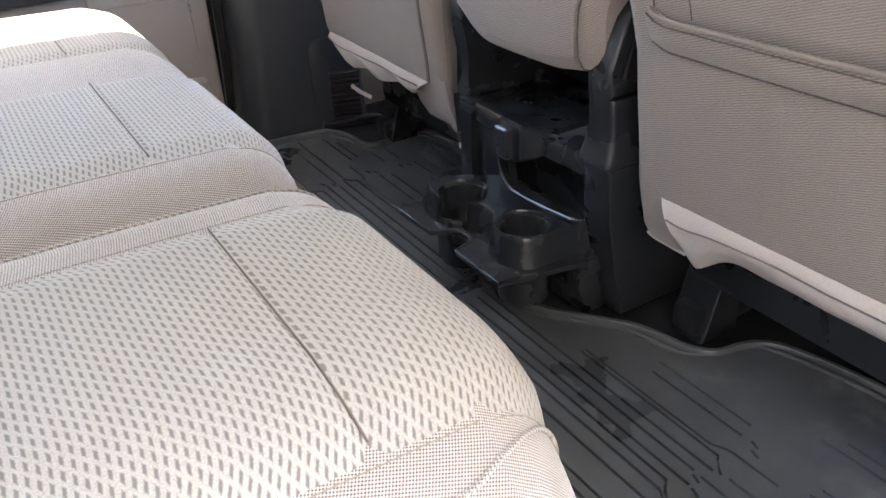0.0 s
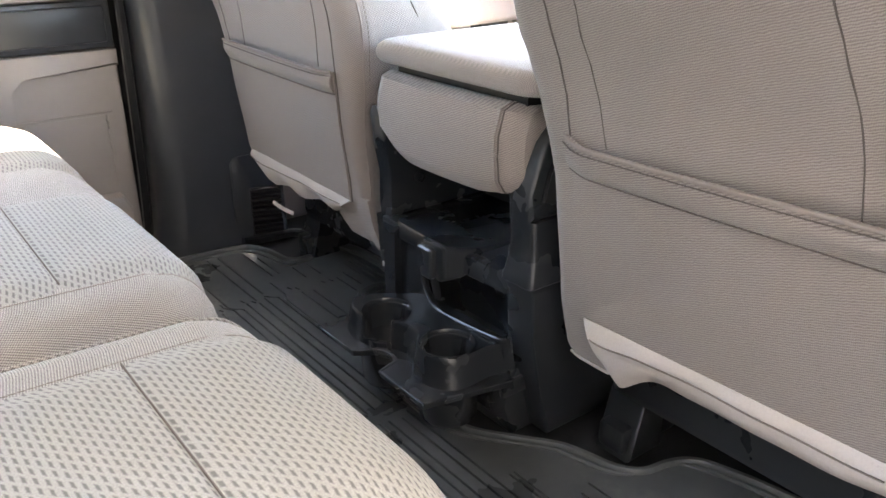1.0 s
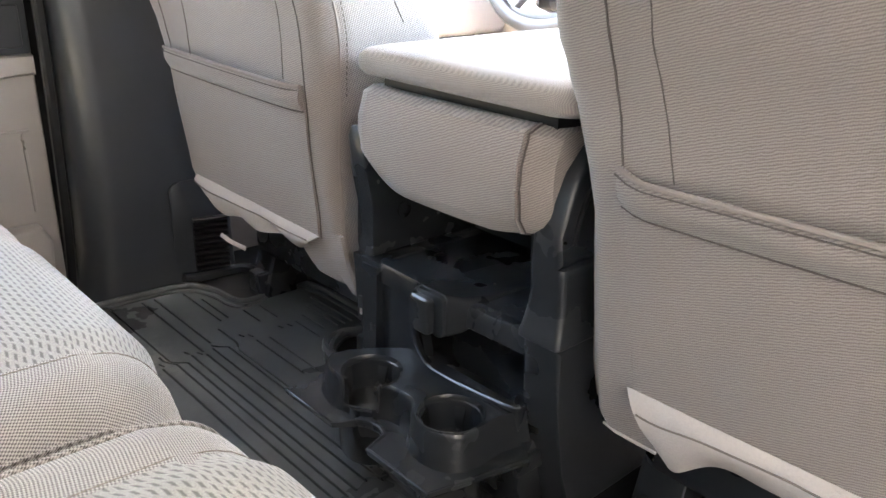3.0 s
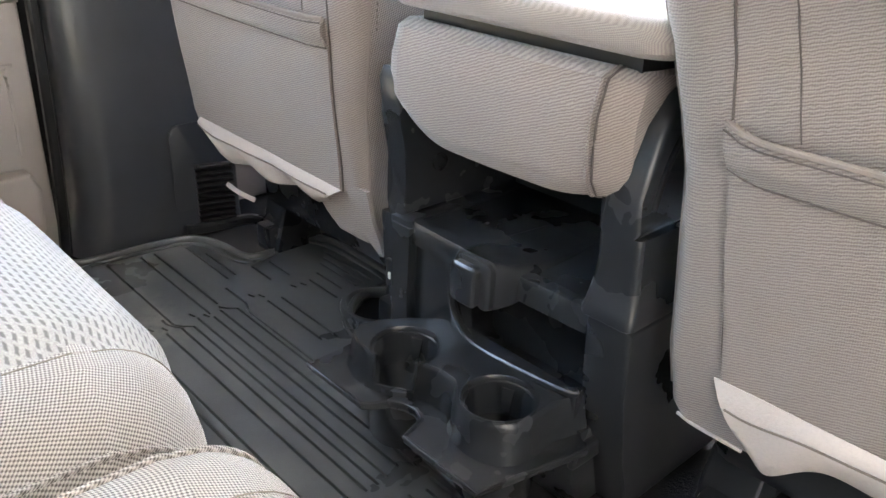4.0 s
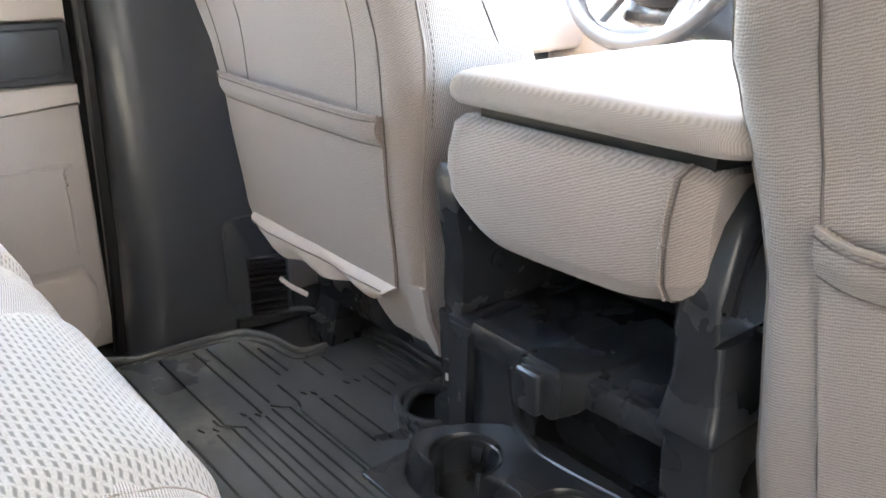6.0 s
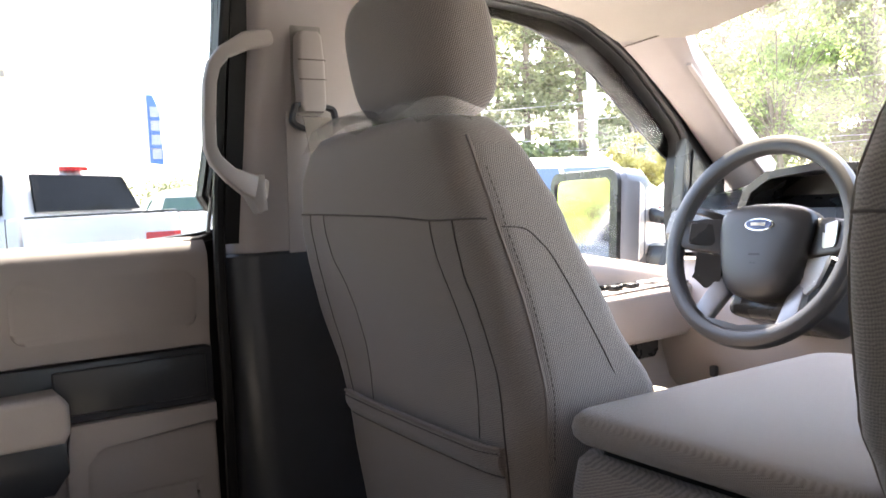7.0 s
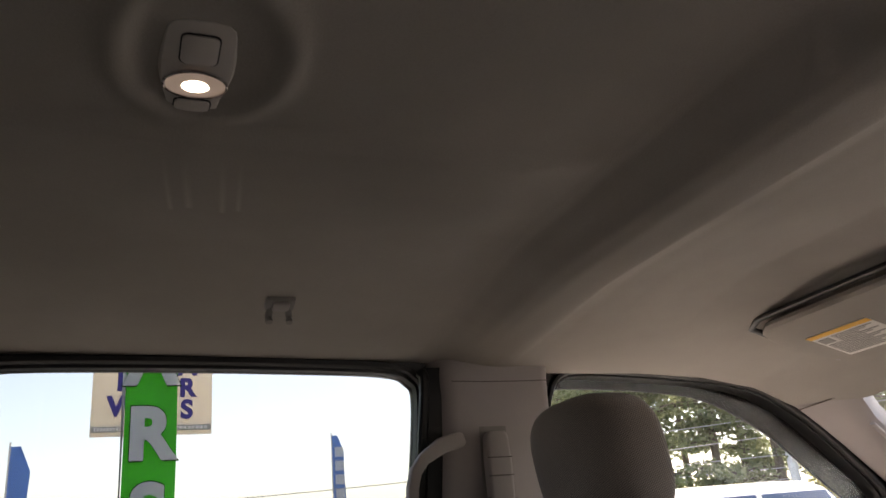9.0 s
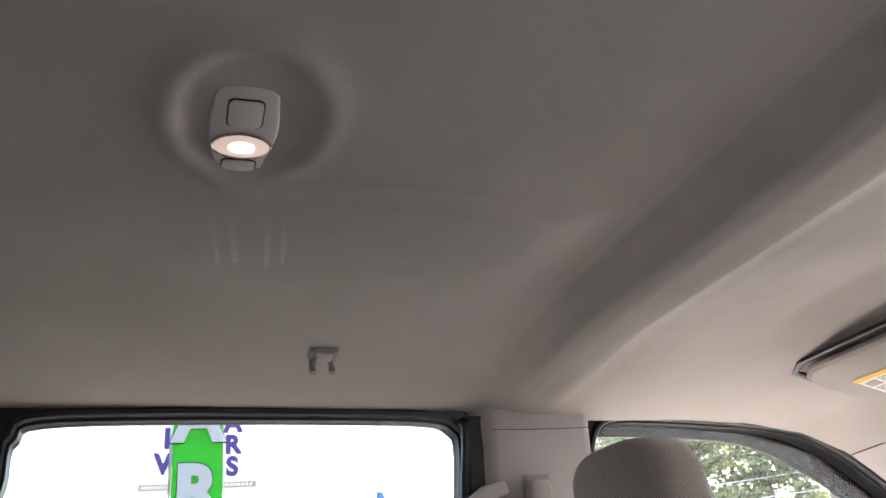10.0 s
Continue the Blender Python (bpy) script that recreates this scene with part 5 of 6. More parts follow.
# storage bin behind the cup holders
lip = smooth_path([(-0.004, 0.048, 0.275), (-0.006, 0.044, 0.235), (-0.008, 0.030, 0.210), (-0.010, 0.0, 0.196), (-0.010, -0.06, 0.198), (-0.008, -0.13, 0.204), (-0.002, -0.140, 0.206)])
part("bin_lip", sweep(lip, 0.004, 0.004, 8), M_BLACK, mid, "rounded bin edge")
part("bin_front", loft([[(p.x, p.y, p.z), (p.x + 0.004, p.y, 0.10), (p.x + 0.010, p.y, 0.10), (p.x + 0.008, p.y, p.z)] for p in lip[4:]]), M_BLACK, mid)
part("inner_wall", prism([(0.118, 0.275), (0.050, 0.275), (0.045, 0.235), (0.030, 0.208), (0.02, 0.10), (0.118, 0.10)], "x", 0.004, 0.018, 0.003), M_BLACK, mid)
part("bin_back", prism([(0.060, 0.290), (0.075, 0.290), (0.085, 0.10), (0.070, 0.10)], "y", -0.139, 0.119), M_BLACK, mid, "smooth black back of the bin")
part("bin_floor", box(0.01, 0.20, -0.14, 0.12, 0.095, 0.105), M_BLACK, mid)
part("foot", prism([(0.0, 0.16), (-0.01, 0.10), (0.01, 0.05), (0.22, 0.05), (0.22, 0.16)], "y", -0.15, 0.15, 0.01), M_BLACK, mid)

# fold-down cup holder tray
tray = part("cup_tray", prism([(-0.139, 0.138), (-0.139, 0.036), (-0.128, 0.028), (-0.112, 0.022), (-0.103, 0.008), (-0.100, -0.008), (-0.106, -0.024), (-0.124, -0.030), (-0.139, -0.034), (-0.139, -0.138), (-0.010, -0.166), (0.012, -0.13), (0.012, 0.13), (-0.04, 0.142)], "z", 0.147, 0.155, 0.002), M_BLACK, mid, "black fold-down cup holder tray")


TOP = 0.198
CUP_A, CUP_B, CUP_R = (-0.072, 0.044), (-0.062, -0.089), 0.0385
SLOT_A, SLOT_B = radians(172), radians(247)
# outline of the moulded block round both cups, from the slot's right lip round to its left lip
block = [(-0.084, 0.012), (-0.078, 0.003), (-0.074, -0.012), (-0.074, -0.036), (-0.080, -0.046), (-0.093, -0.060), (-0.100, -0.076), (-0.1015, -0.092), (-0.099, -0.108), (-0.092, -0.121), (-0.080, -0.129), (-0.060, -0.131), (-0.024, -0.128), (0.008, -0.140), (0.010, -0.10), (0.010, 0.02), (-0.002, 0.062), (-0.028, 0.086), (-0.060, 0.106), (-0.085, 0.112), (-0.098, 0.104), (-0.106, 0.085), (-0.109, 0.062), (-0.106, 0.050)]


def round_cup(c, a0, a1, n, r=CUP_R):
    return [(c[0] + r * math.cos(t), c[1] + r * math.sin(t)) for t in span(a0, a1, n)]


notch = round_cup(CUP_A, SLOT_A, SLOT_B - 2 * math.pi, 44)
hole = round_cup(CUP_B, 0, 2 * math.pi * 47 / 48, 48)


def outset(poly, d):
    out, n = [], len(poly)
    for i in range(n):
        t = (Vector(poly[min(i + 1, n - 1)]) - Vector(poly[max(i - 1, 0)])).normalized()
        out.append((poly[i][0] - t.y * d, poly[i][1] + t.x * d))
    return out


cups = part("cup_block", loft([[(x, y, z) for x, y in outset(block, d)] for d, z in ((-0.0085, 0.154), (-0.0070, 0.158), (-0.0015, TOP - 0.006), (-0.0006, TOP - 0.002), (0.0012, TOP))], closed=False), M_BLACK, tray, "moulded black block with two cup holders")
part("cup_top", wall(outset(block, 0.0010) + notch, "z", TOP - 0.003, TOP - 0.0002, [hole]), M_BLACK, cups)
for c, cut in ((CUP_A, True), (CUP_B, False)):
    ang = span(0, 2 * math.pi * 71 / 72, 72)
    def cup_row(r, z):
        return [(c[0] + r * math.cos(t), c[1] + r * math.sin(t), min(z, 0.1635) if cut and SLOT_A < t < SLOT_B else z) for t in ang]
    part("cup_holder", loft([cup_row(r, z) for r, z in ((0.0400, TOP - 0.001), (0.0398, TOP + 0.0012), (0.0385, TOP + 0.0016), (0.0374, TOP), (0.0368, TOP - 0.004), (0.0350, TOP - 0.005), (0.0340, TOP - 0.009), (0.0325, 0.125), (0.0305, 0.096), (0.0285, 0.093), (0.002, 0.092))], caps=False), M_BLACK, tray, "black cup holder with raised rim")
    part("cup_well", disc_ring((*c, 0), (0, 0, 1), [(0.002, 0.085), (0.037, 0.085), (0.041, 0.092), (0.0435, 0.148), (0.0435, 0.150)], 32), M_BLACK, tray, "cup well below the tray")
    for a in (0.45, 2.5):
        part("spring_finger", loft([[(c[0] + r * math.cos(a + w), c[1] + r * math.sin(a + w), z) for r, w in ((q, -h), (q, h), (q + 0.003, h), (q + 0.003, -h))] for z, q, h in ((TOP - 0.010, 0.0325, 0.20), (TOP - 0.022, 0.0285, 0.20), (TOP - 0.030, 0.0280, 0.16), (TOP - 0.046, 0.0320, 0.12))]), M_BLACK, tray)
part("slot_floor", prism([(-0.1135, 0.049), (-0.091, 0.008)] + round_cup(CUP_A, SLOT_B, SLOT_A, 12, 0.037), "z", 0.152, 0.1630, 0.001), M_BLACK, tray)
for q0, q1 in (((-0.1065, 0.0500), notch[0]), ((-0.0840, 0.0115), notch[-1])):
    side = Vector((q1[1] - q0[1], q0[0] - q1[0])).normalized() * 0.0012
    part("slot_cheek", loft([[(q0[0] * k + side.x - 0.004 * (k - 1), q0[1] + side.y, z), (q1[0] + side.x, q1[1] + side.y, z), (q1[0] - side.x, q1[1] - side.y, z), (q0[0] * k - side.x, q0[1] - side.y, z)] for z, k in ((0.155, 1.07), (TOP - 0.002, 1.0), (TOP + 0.001, 0.995))]), M_BLACK, tray)
part("slot_lip", sweep([(-0.1075, 0.0500, TOP + 0.0005), (-0.1120, 0.0500, 0.170), (-0.1115, 0.0460, 0.1640), (-0.1010, 0.0270, 0.1636), (-0.0915, 0.0110, 0.1640), (-0.0905, 0.0090, 0.170), (-0.0855, 0.0110, TOP + 0.0005)], 0.0014, 0.0014, 8, up=(1, 0, 0)), M_BLACK, tray, "raised edge round the slot")
part("tray_lip", sweep([(-0.139, 0.136, 0.1555), (-0.139, 0.036, 0.1555), (-0.128, 0.028, 0.1555), (-0.112, 0.022, 0.1555), (-0.103, 0.008, 0.1555), (-0.100, -0.008, 0.1555), (-0.106, -0.024, 0.1555), (-0.124, -0.030, 0.1555), (-0.139, -0.034, 0.1555), (-0.139, -0.138, 0.1555), (-0.012, -0.165, 0.1555)], 0.0022, 0.0018, 8), M_BLACK, tray, "raised tray edge")
part("hinge_arm", box(-0.02, 0.03, -0.158, -0.148, 0.125, 0.149, 0.004), M_BLACK, tray)

# ---- rubber floor mat ----
mat_edge = [(-0.40, 0.738), (-0.18, 0.738), (-0.02, 0.725), (0.012, 0.705), (0.030, 0.66), (0.037, 0.605), (0.055, 0.585), (0.10, 0.588), (0.137, 0.612), (0.17, 0.60), (0.19, 0.54), (0.19, 0.40), (0.17, 0.375), (0.12, 0.372), (0.075, 0.345), (0.050, 0.305), (0.045, 0.262), (0.03, 0.22), (-0.005, 0.19), (-0.03, 0.15), (-0.045, 0.05), (-0.05, -0.06), (-0.035, -0.115), (0.0, -0.165), (0.037, -0.214), (0.05, -0.25), (0.062, -0.295), (0.085, -0.322), (0.12, -0.330), (0.150, -0.345), (0.170, -0.38), (0.193, -0.493), (0.20, -0.72), (0.17, -0.745), (-0.40, -0.75)]
mat = thing("floor_mat", "black rubber floor mat with grooves and a raised edge", "floor mat")
part("sheet", prism(mat_edge, "z", 0.040, 0.0462), M_RUBBER, mat)
part("raised_edge", sweep(smooth_path([(x, y, 0.055) for x, y in mat_edge], 4, True), 0.006, 0.008, 8, True), M_RUBBER, mat, "raised rubber rim")
part("inner_rim", sweep(smooth_path([(x + 0.018 * (-1 if x > -0.1 else 0.3), y * 0.975, 0.0555) for x, y in mat_edge[1:34]], 4), 0.0025, 0.0045, 6), M_RUBBER, mat)


def groove(pts, w=0.0019):
    """Outline of one groove along a line on the mat."""
    P = [Vector((*q, 0)) for q in pts]
    lft, rgt = [], []
    for i, q in enumerate(P):
        t = (P[min(i + 1, len(P) - 1)] - P[max(i - 1, 0)]).normalized()
        e = Vector((-t.y, t.x, 0)) * w
        lft.append(tuple((q + e)[:2]))
        rgt.append(tuple((q - e)[:2]))
    return lft + rgt[::-1]


def jogged(x0, x1, y0, yj, y1):
    return [(x0, y0), (x0, yj), (x0 + (x1 - x0) * 0.6, yj + 0.010), (x1, yj + 0.022), (x1, y1)]


lines = [[(x, 0.012 + 0.006 * (i % 3)), (x, 0.452 + 0.012 * (i % 2))] for i, x in enumerate((-0.306, -0.290, -0.262, -0.246, -0.224, -0.209, -0.171, -0.117, -0.0965, -0.080))]
lines += [jogged(-0.132, -0.153, 0.015, 0.445, 0.708), jogged(-0.148, -0.160, 0.015, 0.452, 0.490), jogged(-0.0575, -0.078, 0.215, 0.452, 0.470), jogged(-0.050, -0.040, 0.215, 0.435, 0.520)]
lines += [[(x, a), (x, b)] for x, a, b in ((-0.213, 0.49, 0.70), (-0.238, 0.50, 0.70), (-0.0975, 0.462, 0.702), (-0.0745, 0.482, 0.702), (-0.022, 0.545, 0.690), (-0.006, 0.549, 0.65), (0.012, 0.292, 0.440), (-0.010, 0.300, 0.445), (0.062, 0.495, 0.558), (0.078, 0.385, 0.462), (0.101, 0.405, 0.475), (0.125, 0.400, 0.500), (0.140, 0.400, 0.515), (0.155, 0.40, 0.53), (0.030, 0.500, 0.560))]
lines += [[(x, y), (x + 0.004, y - 0.013)] for x, y in ((-0.122, 0.482), (-0.106, 0.468), (-0.024, 0.480), (-0.012, 0.470), (0.044, 0.466), (0.060, 0.462), (-0.187, 0.480), (-0.17, 0.470))]
cuts = [groove(l) for l in lines] + [groove([(x, -y) for x, y in l]) for l in lines if max(q[0] for q in l) < 0.03]
cuts += [groove([(x, -0.70), (x, -0.50 - 0.02 * i)]) for i, x in enumerate((0.06, 0.078, 0.10, 0.12, 0.14, 0.16))]
part("tread", wall([(x - 0.004 if x > -0.3 else x, y * 0.99) for x, y in mat_edge], "z", 0.0462, 0.0556, cuts), M_RUBBER, mat, "grooved tread of the mat")
part("moulded_ring", sweep([(0.105 + 0.050 * math.cos(a), 0.318 + 0.055 * math.sin(a), 0.057) for a in span(0, 2 * math.pi * 31 / 32, 32)], 0.006, 0.010, 8, True), M_RUBBER, mat, "moulded ring at the console foot")

# ---- steering wheel ----
wheel = thing("steering_wheel", "black steering wheel with airbag pad and switches", "steering wheel")
WM = Matrix.Translation((0.700, 0.437, 0.700)) @ Matrix(((0, 0.34, -0.94, 0), (-1, 0, 0, 0), (0, 0.94, 0.34, 0), (0, 0, 0, 1)))


def set_in(bm):
    """Place a part on the column; the hub lies sunk behind the rim, and the spokes rise to it."""
    for v in bm.verts:
        v.co.z -= 0.036 * (1 - smooth01((math.hypot(v.co.x, v.co.y) - 0.105) / 0.065))
    return moved(bm, WM)


rim = [(0.183 * math.cos(a), 0.183 * math.sin(a), 0.0) for a in span(0, 2 * math.pi * 63 / 64, 64)]
part("rim", set_in(sweep(rim, 0.0165, 0.0150, 12, True)), M_STEER, wheel, "black leather-grained rim")


def wplate(poly, z0, z1, r=0.003):
    return set_in(prism(poly, "z", z0, z1, r, 3))


padp = [(-0.094, 0.052), (-0.072, 0.068), (-0.035, 0.074), (0.0, 0.075), (0.035, 0.074), (0.072, 0.068), (0.094, 0.052), (0.094, 0.015), (0.080, -0.040), (0.062, -0.082), (0.035, -0.100), (0.0, -0.104), (-0.035, -0.100), (-0.062, -0.082), (-0.080, -0.040), (-0.094, 0.015)]
part("airbag_pad", set_in(loft([[(p.x * k, p.y * k, z) for p in smooth_path([(x, y, 0) for x, y in padp], 3, True)] for k, z in ((0.95, -0.03), (1.0, -0.01), (1.0, 0.014), (0.985, 0.022), (0.94, 0.028), (0.82, 0.033), (0.6, 0.036), (0.25, 0.037))])), M_STEER, wheel, "dark grey airbag pad")
part("badge", set_in(loft([[(0.030 * k * math.cos(a), 0.030 + 0.0125 * k * math.sin(a), z) for a in span(0, 2 * math.pi * 31 / 32, 32)] for k, z in ((1, 0.032), (1, 0.0380), (0.94, 0.0392), (0.5, 0.0394))])), M_CHROME, wheel, "oval chrome badge")
part("badge_field", set_in(loft([[(0.0268 * k * math.cos(a), 0.030 + 0.0100 * k * math.sin(a), z) for a in span(0, 2 * math.pi * 31 / 32, 32)] for k, z in ((1, 0.0388), (0.97, 0.0412), (0.4, 0.0416))])), shiny("badge_blue", (0.035, 0.05, 0.13), 0.25), wheel, "dark blue oval")
part("badge_bar", set_in(box(-0.015, 0.015, 0.0275, 0.0325, 0.0412, 0.0422, 0.0003)), M_WHITE, wheel)
part("pad_mark", set_in(merged(box(-0.012, 0.012, -0.0270, -0.0235, 0.0355, 0.0372), box(-0.006, -0.001, -0.042, -0.039, 0.0345, 0.0366), box(0.001, 0.006, -0.042, -0.039, 0.0345, 0.0366))), M_SEAL, wheel)
for s in (-1, 1):
    # the right-hand switches are silver to paint the sun's glare on them
    M_SW = M_BLACK if s < 0 else M_SILVER
    part("side_spoke", wplate([(s * 0.080, 0.050), (s * 0.130, 0.046), (s * 0.176, 0.036), (s * 0.178, -0.010), (s * 0.150, -0.020), (s * 0.084, -0.018)], -0.012, 0.008, 0.005), M_STEER, wheel, "dark side spoke")
    part("lower_spoke", wplate([(s * 0.084, -0.062), (s * 0.098, -0.080), (s * 0.112, -0.150), (s * 0.090, -0.172), (s * 0.070, -0.158), (s * 0.060, -0.094)], -0.010, 0.008, 0.004), M_SPOKE, wheel, "satin silver lower spoke")
    sw = part("switch_pod", wplate(rrect(s * 0.124, 0.014, 0.029, 0.022, 0.005), 0.006, 0.0100, 0.0012), M_SW, wheel, "switch pod, sun glare painted in silver on the right one")
    part("switch_rim", set_in(sweep([(x, y, 0.0098) for x, y in rrect(s * 0.124, 0.014, 0.0275, 0.0205, 0.005)], 0.0006, 0.0006, 6, True)), M_SILVER, sw, "thin bright outline")
    part("button", wplate(rrect(s * 0.124, 0.014, 0.009, 0.0085, 0.002), 0.0095, 0.0122, 0.0008), M_SW, sw)
    for bx, bz, w, h in ((0.019, 0, 0.007, 0.011), (-0.019, 0, 0.007, 0.011), (0, 0.0145, 0.010, 0.0045), (0, -0.0145, 0.010, 0.0045)):
        bt = part("button", wplate(rrect(s * 0.124 + bx, 0.014 + bz, w, h, 0.002), 0.0095, 0.0112, 0.0006), M_SW, sw)
        part("mark", wplate(rrect(s * 0.124 + bx, 0.014 + bz, 0.0018, 0.0010, 0.0004), 0.0110, 0.0115, 0.0001), M_WHITE, bt)
    pod = part("switch_pod", wplate([(s * 0.086, -0.024), (s * 0.138, -0.020), (s * 0.128, -0.074), (s * 0.106, -0.090), (s * 0.086, -0.080)], -0.004, 0.0070, 0.002), M_SW, wheel, "lower switch pod, sun glare painted in silver on the right one")
    for i in range(3):
        for k in range(2):
            cx, cz = s * (0.0995 + 0.0235 * k - 0.0025 * i), -0.0315 - 0.0178 * i
            bt = part("button", wplate(rrect(cx, cz, 0.0108, 0.0080, 0.0012), 0.0066, 0.0088, 0.0006), M_SW, pod)
            part("mark", wplate(rrect(cx, cz, 0.0030, 0.0010, 0.0004), 0.0086, 0.0091, 0.0001), M_WHITE, bt)
part("bottom_spoke", wplate([(-0.112, -0.140), (-0.080, -0.152), (0.0, -0.157), (0.080, -0.152), (0.112, -0.140), (0.094, -0.172), (0.0, -0.190), (-0.094, -0.172)], -0.010, 0.008, 0.004), M_STEER, wheel, "bottom spoke bridge")
part("hub_shroud", set_in(loft([[(x * k, y * k - 0.045, z) for x, y in rrect(0, 0, 0.085, 0.085, 0.03)] for k, z in ((0.85, -0.03), (1, -0.05), (1, -0.20))])), M_BLACK, wheel, "black column shroud")
part("stalk", set_in(sweep(smooth_path([(-0.06, 0.03, -0.055), (-0.13, 0.06, -0.05), (-0.19, 0.075, -0.045)]), 0.008, 0.007, 8)), M_BLACK, wheel, "indicator stalk")
part("gear_lever", set_in(sweep(smooth_path([(0.06, 0.0, -0.06), (0.15, -0.03, -0.05), (0.22, -0.055, -0.03)]), 0.009, 0.009, 8)), M_CHROME, wheel, "gear lever")
part("gear_knob", set_in(disc_ring((0.235, -0.06, -0.025), (0.9, -0.25, 0.1), [(0.002, -0.02), (0.016, -0.016), (0.02, 0.0), (0.016, 0.016), (0.002, 0.02)], 16)), M_CHROME, wheel)

# ---- the car park outside ----
GZ = -0.66
m, nt, p, co = base("worn_asphalt", (0.075, 0.074, 0.072), 0.9)
c = mixc(nt, noise_of(nt, co, 0.6, 6.0), (0.130, 0.129, 0.127), (0.215, 0.211, 0.204))
c = mixc(nt, mth(nt, "MULTIPLY", ramp(nt, noise_of(nt, co, 60.0, 3.0), 0.5, 0.7), 0.4), c, (0.20, 0.197, 0.19))
nt.links.new(c, p.inputs["Base Color"])
bump(nt, noise_of(nt, co, 90.0, 3.0), 0.5, 0.01, p)
M_ASPH = m
tagged(part("ground", sheet(lambda u, v: (u, v, GZ), span(-320, 320, 9), span(-320, 320, 9), 0.05), M_ASPH, flat=True), "worn grey asphalt of the car park", "ground", kind="structure")

M_PAINT_S = shiny("silver_paint", (0.76, 0.755, 0.75), 0.3, 0.10, 0.5, 1.0)
M_PAINT_W = shiny("white_paint", (0.78, 0.78, 0.77), 0.25, 0.0, 0.5, 1.0)
M_PAINT_K = shiny("black_paint", (0.02, 0.02, 0.022), 0.2, 0.0, 0.5, 1.0)
M_DGLASS = shiny("dark_car_glass", (0.008, 0.009, 0.010), 0.04, 0.0, 0.10)
M_GGLASS = shiny("green_car_glass", (0.10, 0.17, 0.15), 0.05, 0.0, 0.5)
M_BGLASS = shiny("blue_car_glass", (0.07, 0.10, 0.16), 0.06, 0.0, 0.5)
M_RED = shiny("red_lamp", (0.55, 0.02, 0.02), 0.15)
M_TYRE = plastic("tyre", (0.02, 0.02, 0.02), 0.8, 80, 0.4)


def wheels(car, xs, half, r, M):
    for x in xs:
        for s in (-1, 1):
            w = part("wheel", moved(disc_ring((x, s * (half - 0.20), r), (0, s, 0), [(0.05, 0.18), (r * 0.55, 0.17), (r * 0.62, 0.20), (r * 0.95, 0.21), (r, 0.17), (r, 0.0), (r * 0.9, -0.03), (0.05, -0.03)], 28), M), M_TYRE, car, "black tyre")
            part("rim", moved(disc_ring((x, s * (half - 0.20), r), (0, s, 0), [(0.03, 0.20), (r * 0.2, 0.20), (r * 0.5, 0.185), (r * 0.6, 0.205), (r * 0.6, 0.10), (0.03, 0.10)], 24), M), M_SILVER, w)


def quad_pane(pts, n, off=0.012):
    P = [Vector(q) for q in pts]
    n = Vector(n)
    return loft([[q + n * off * k for q in P] for k in (0.2, 1.0)])


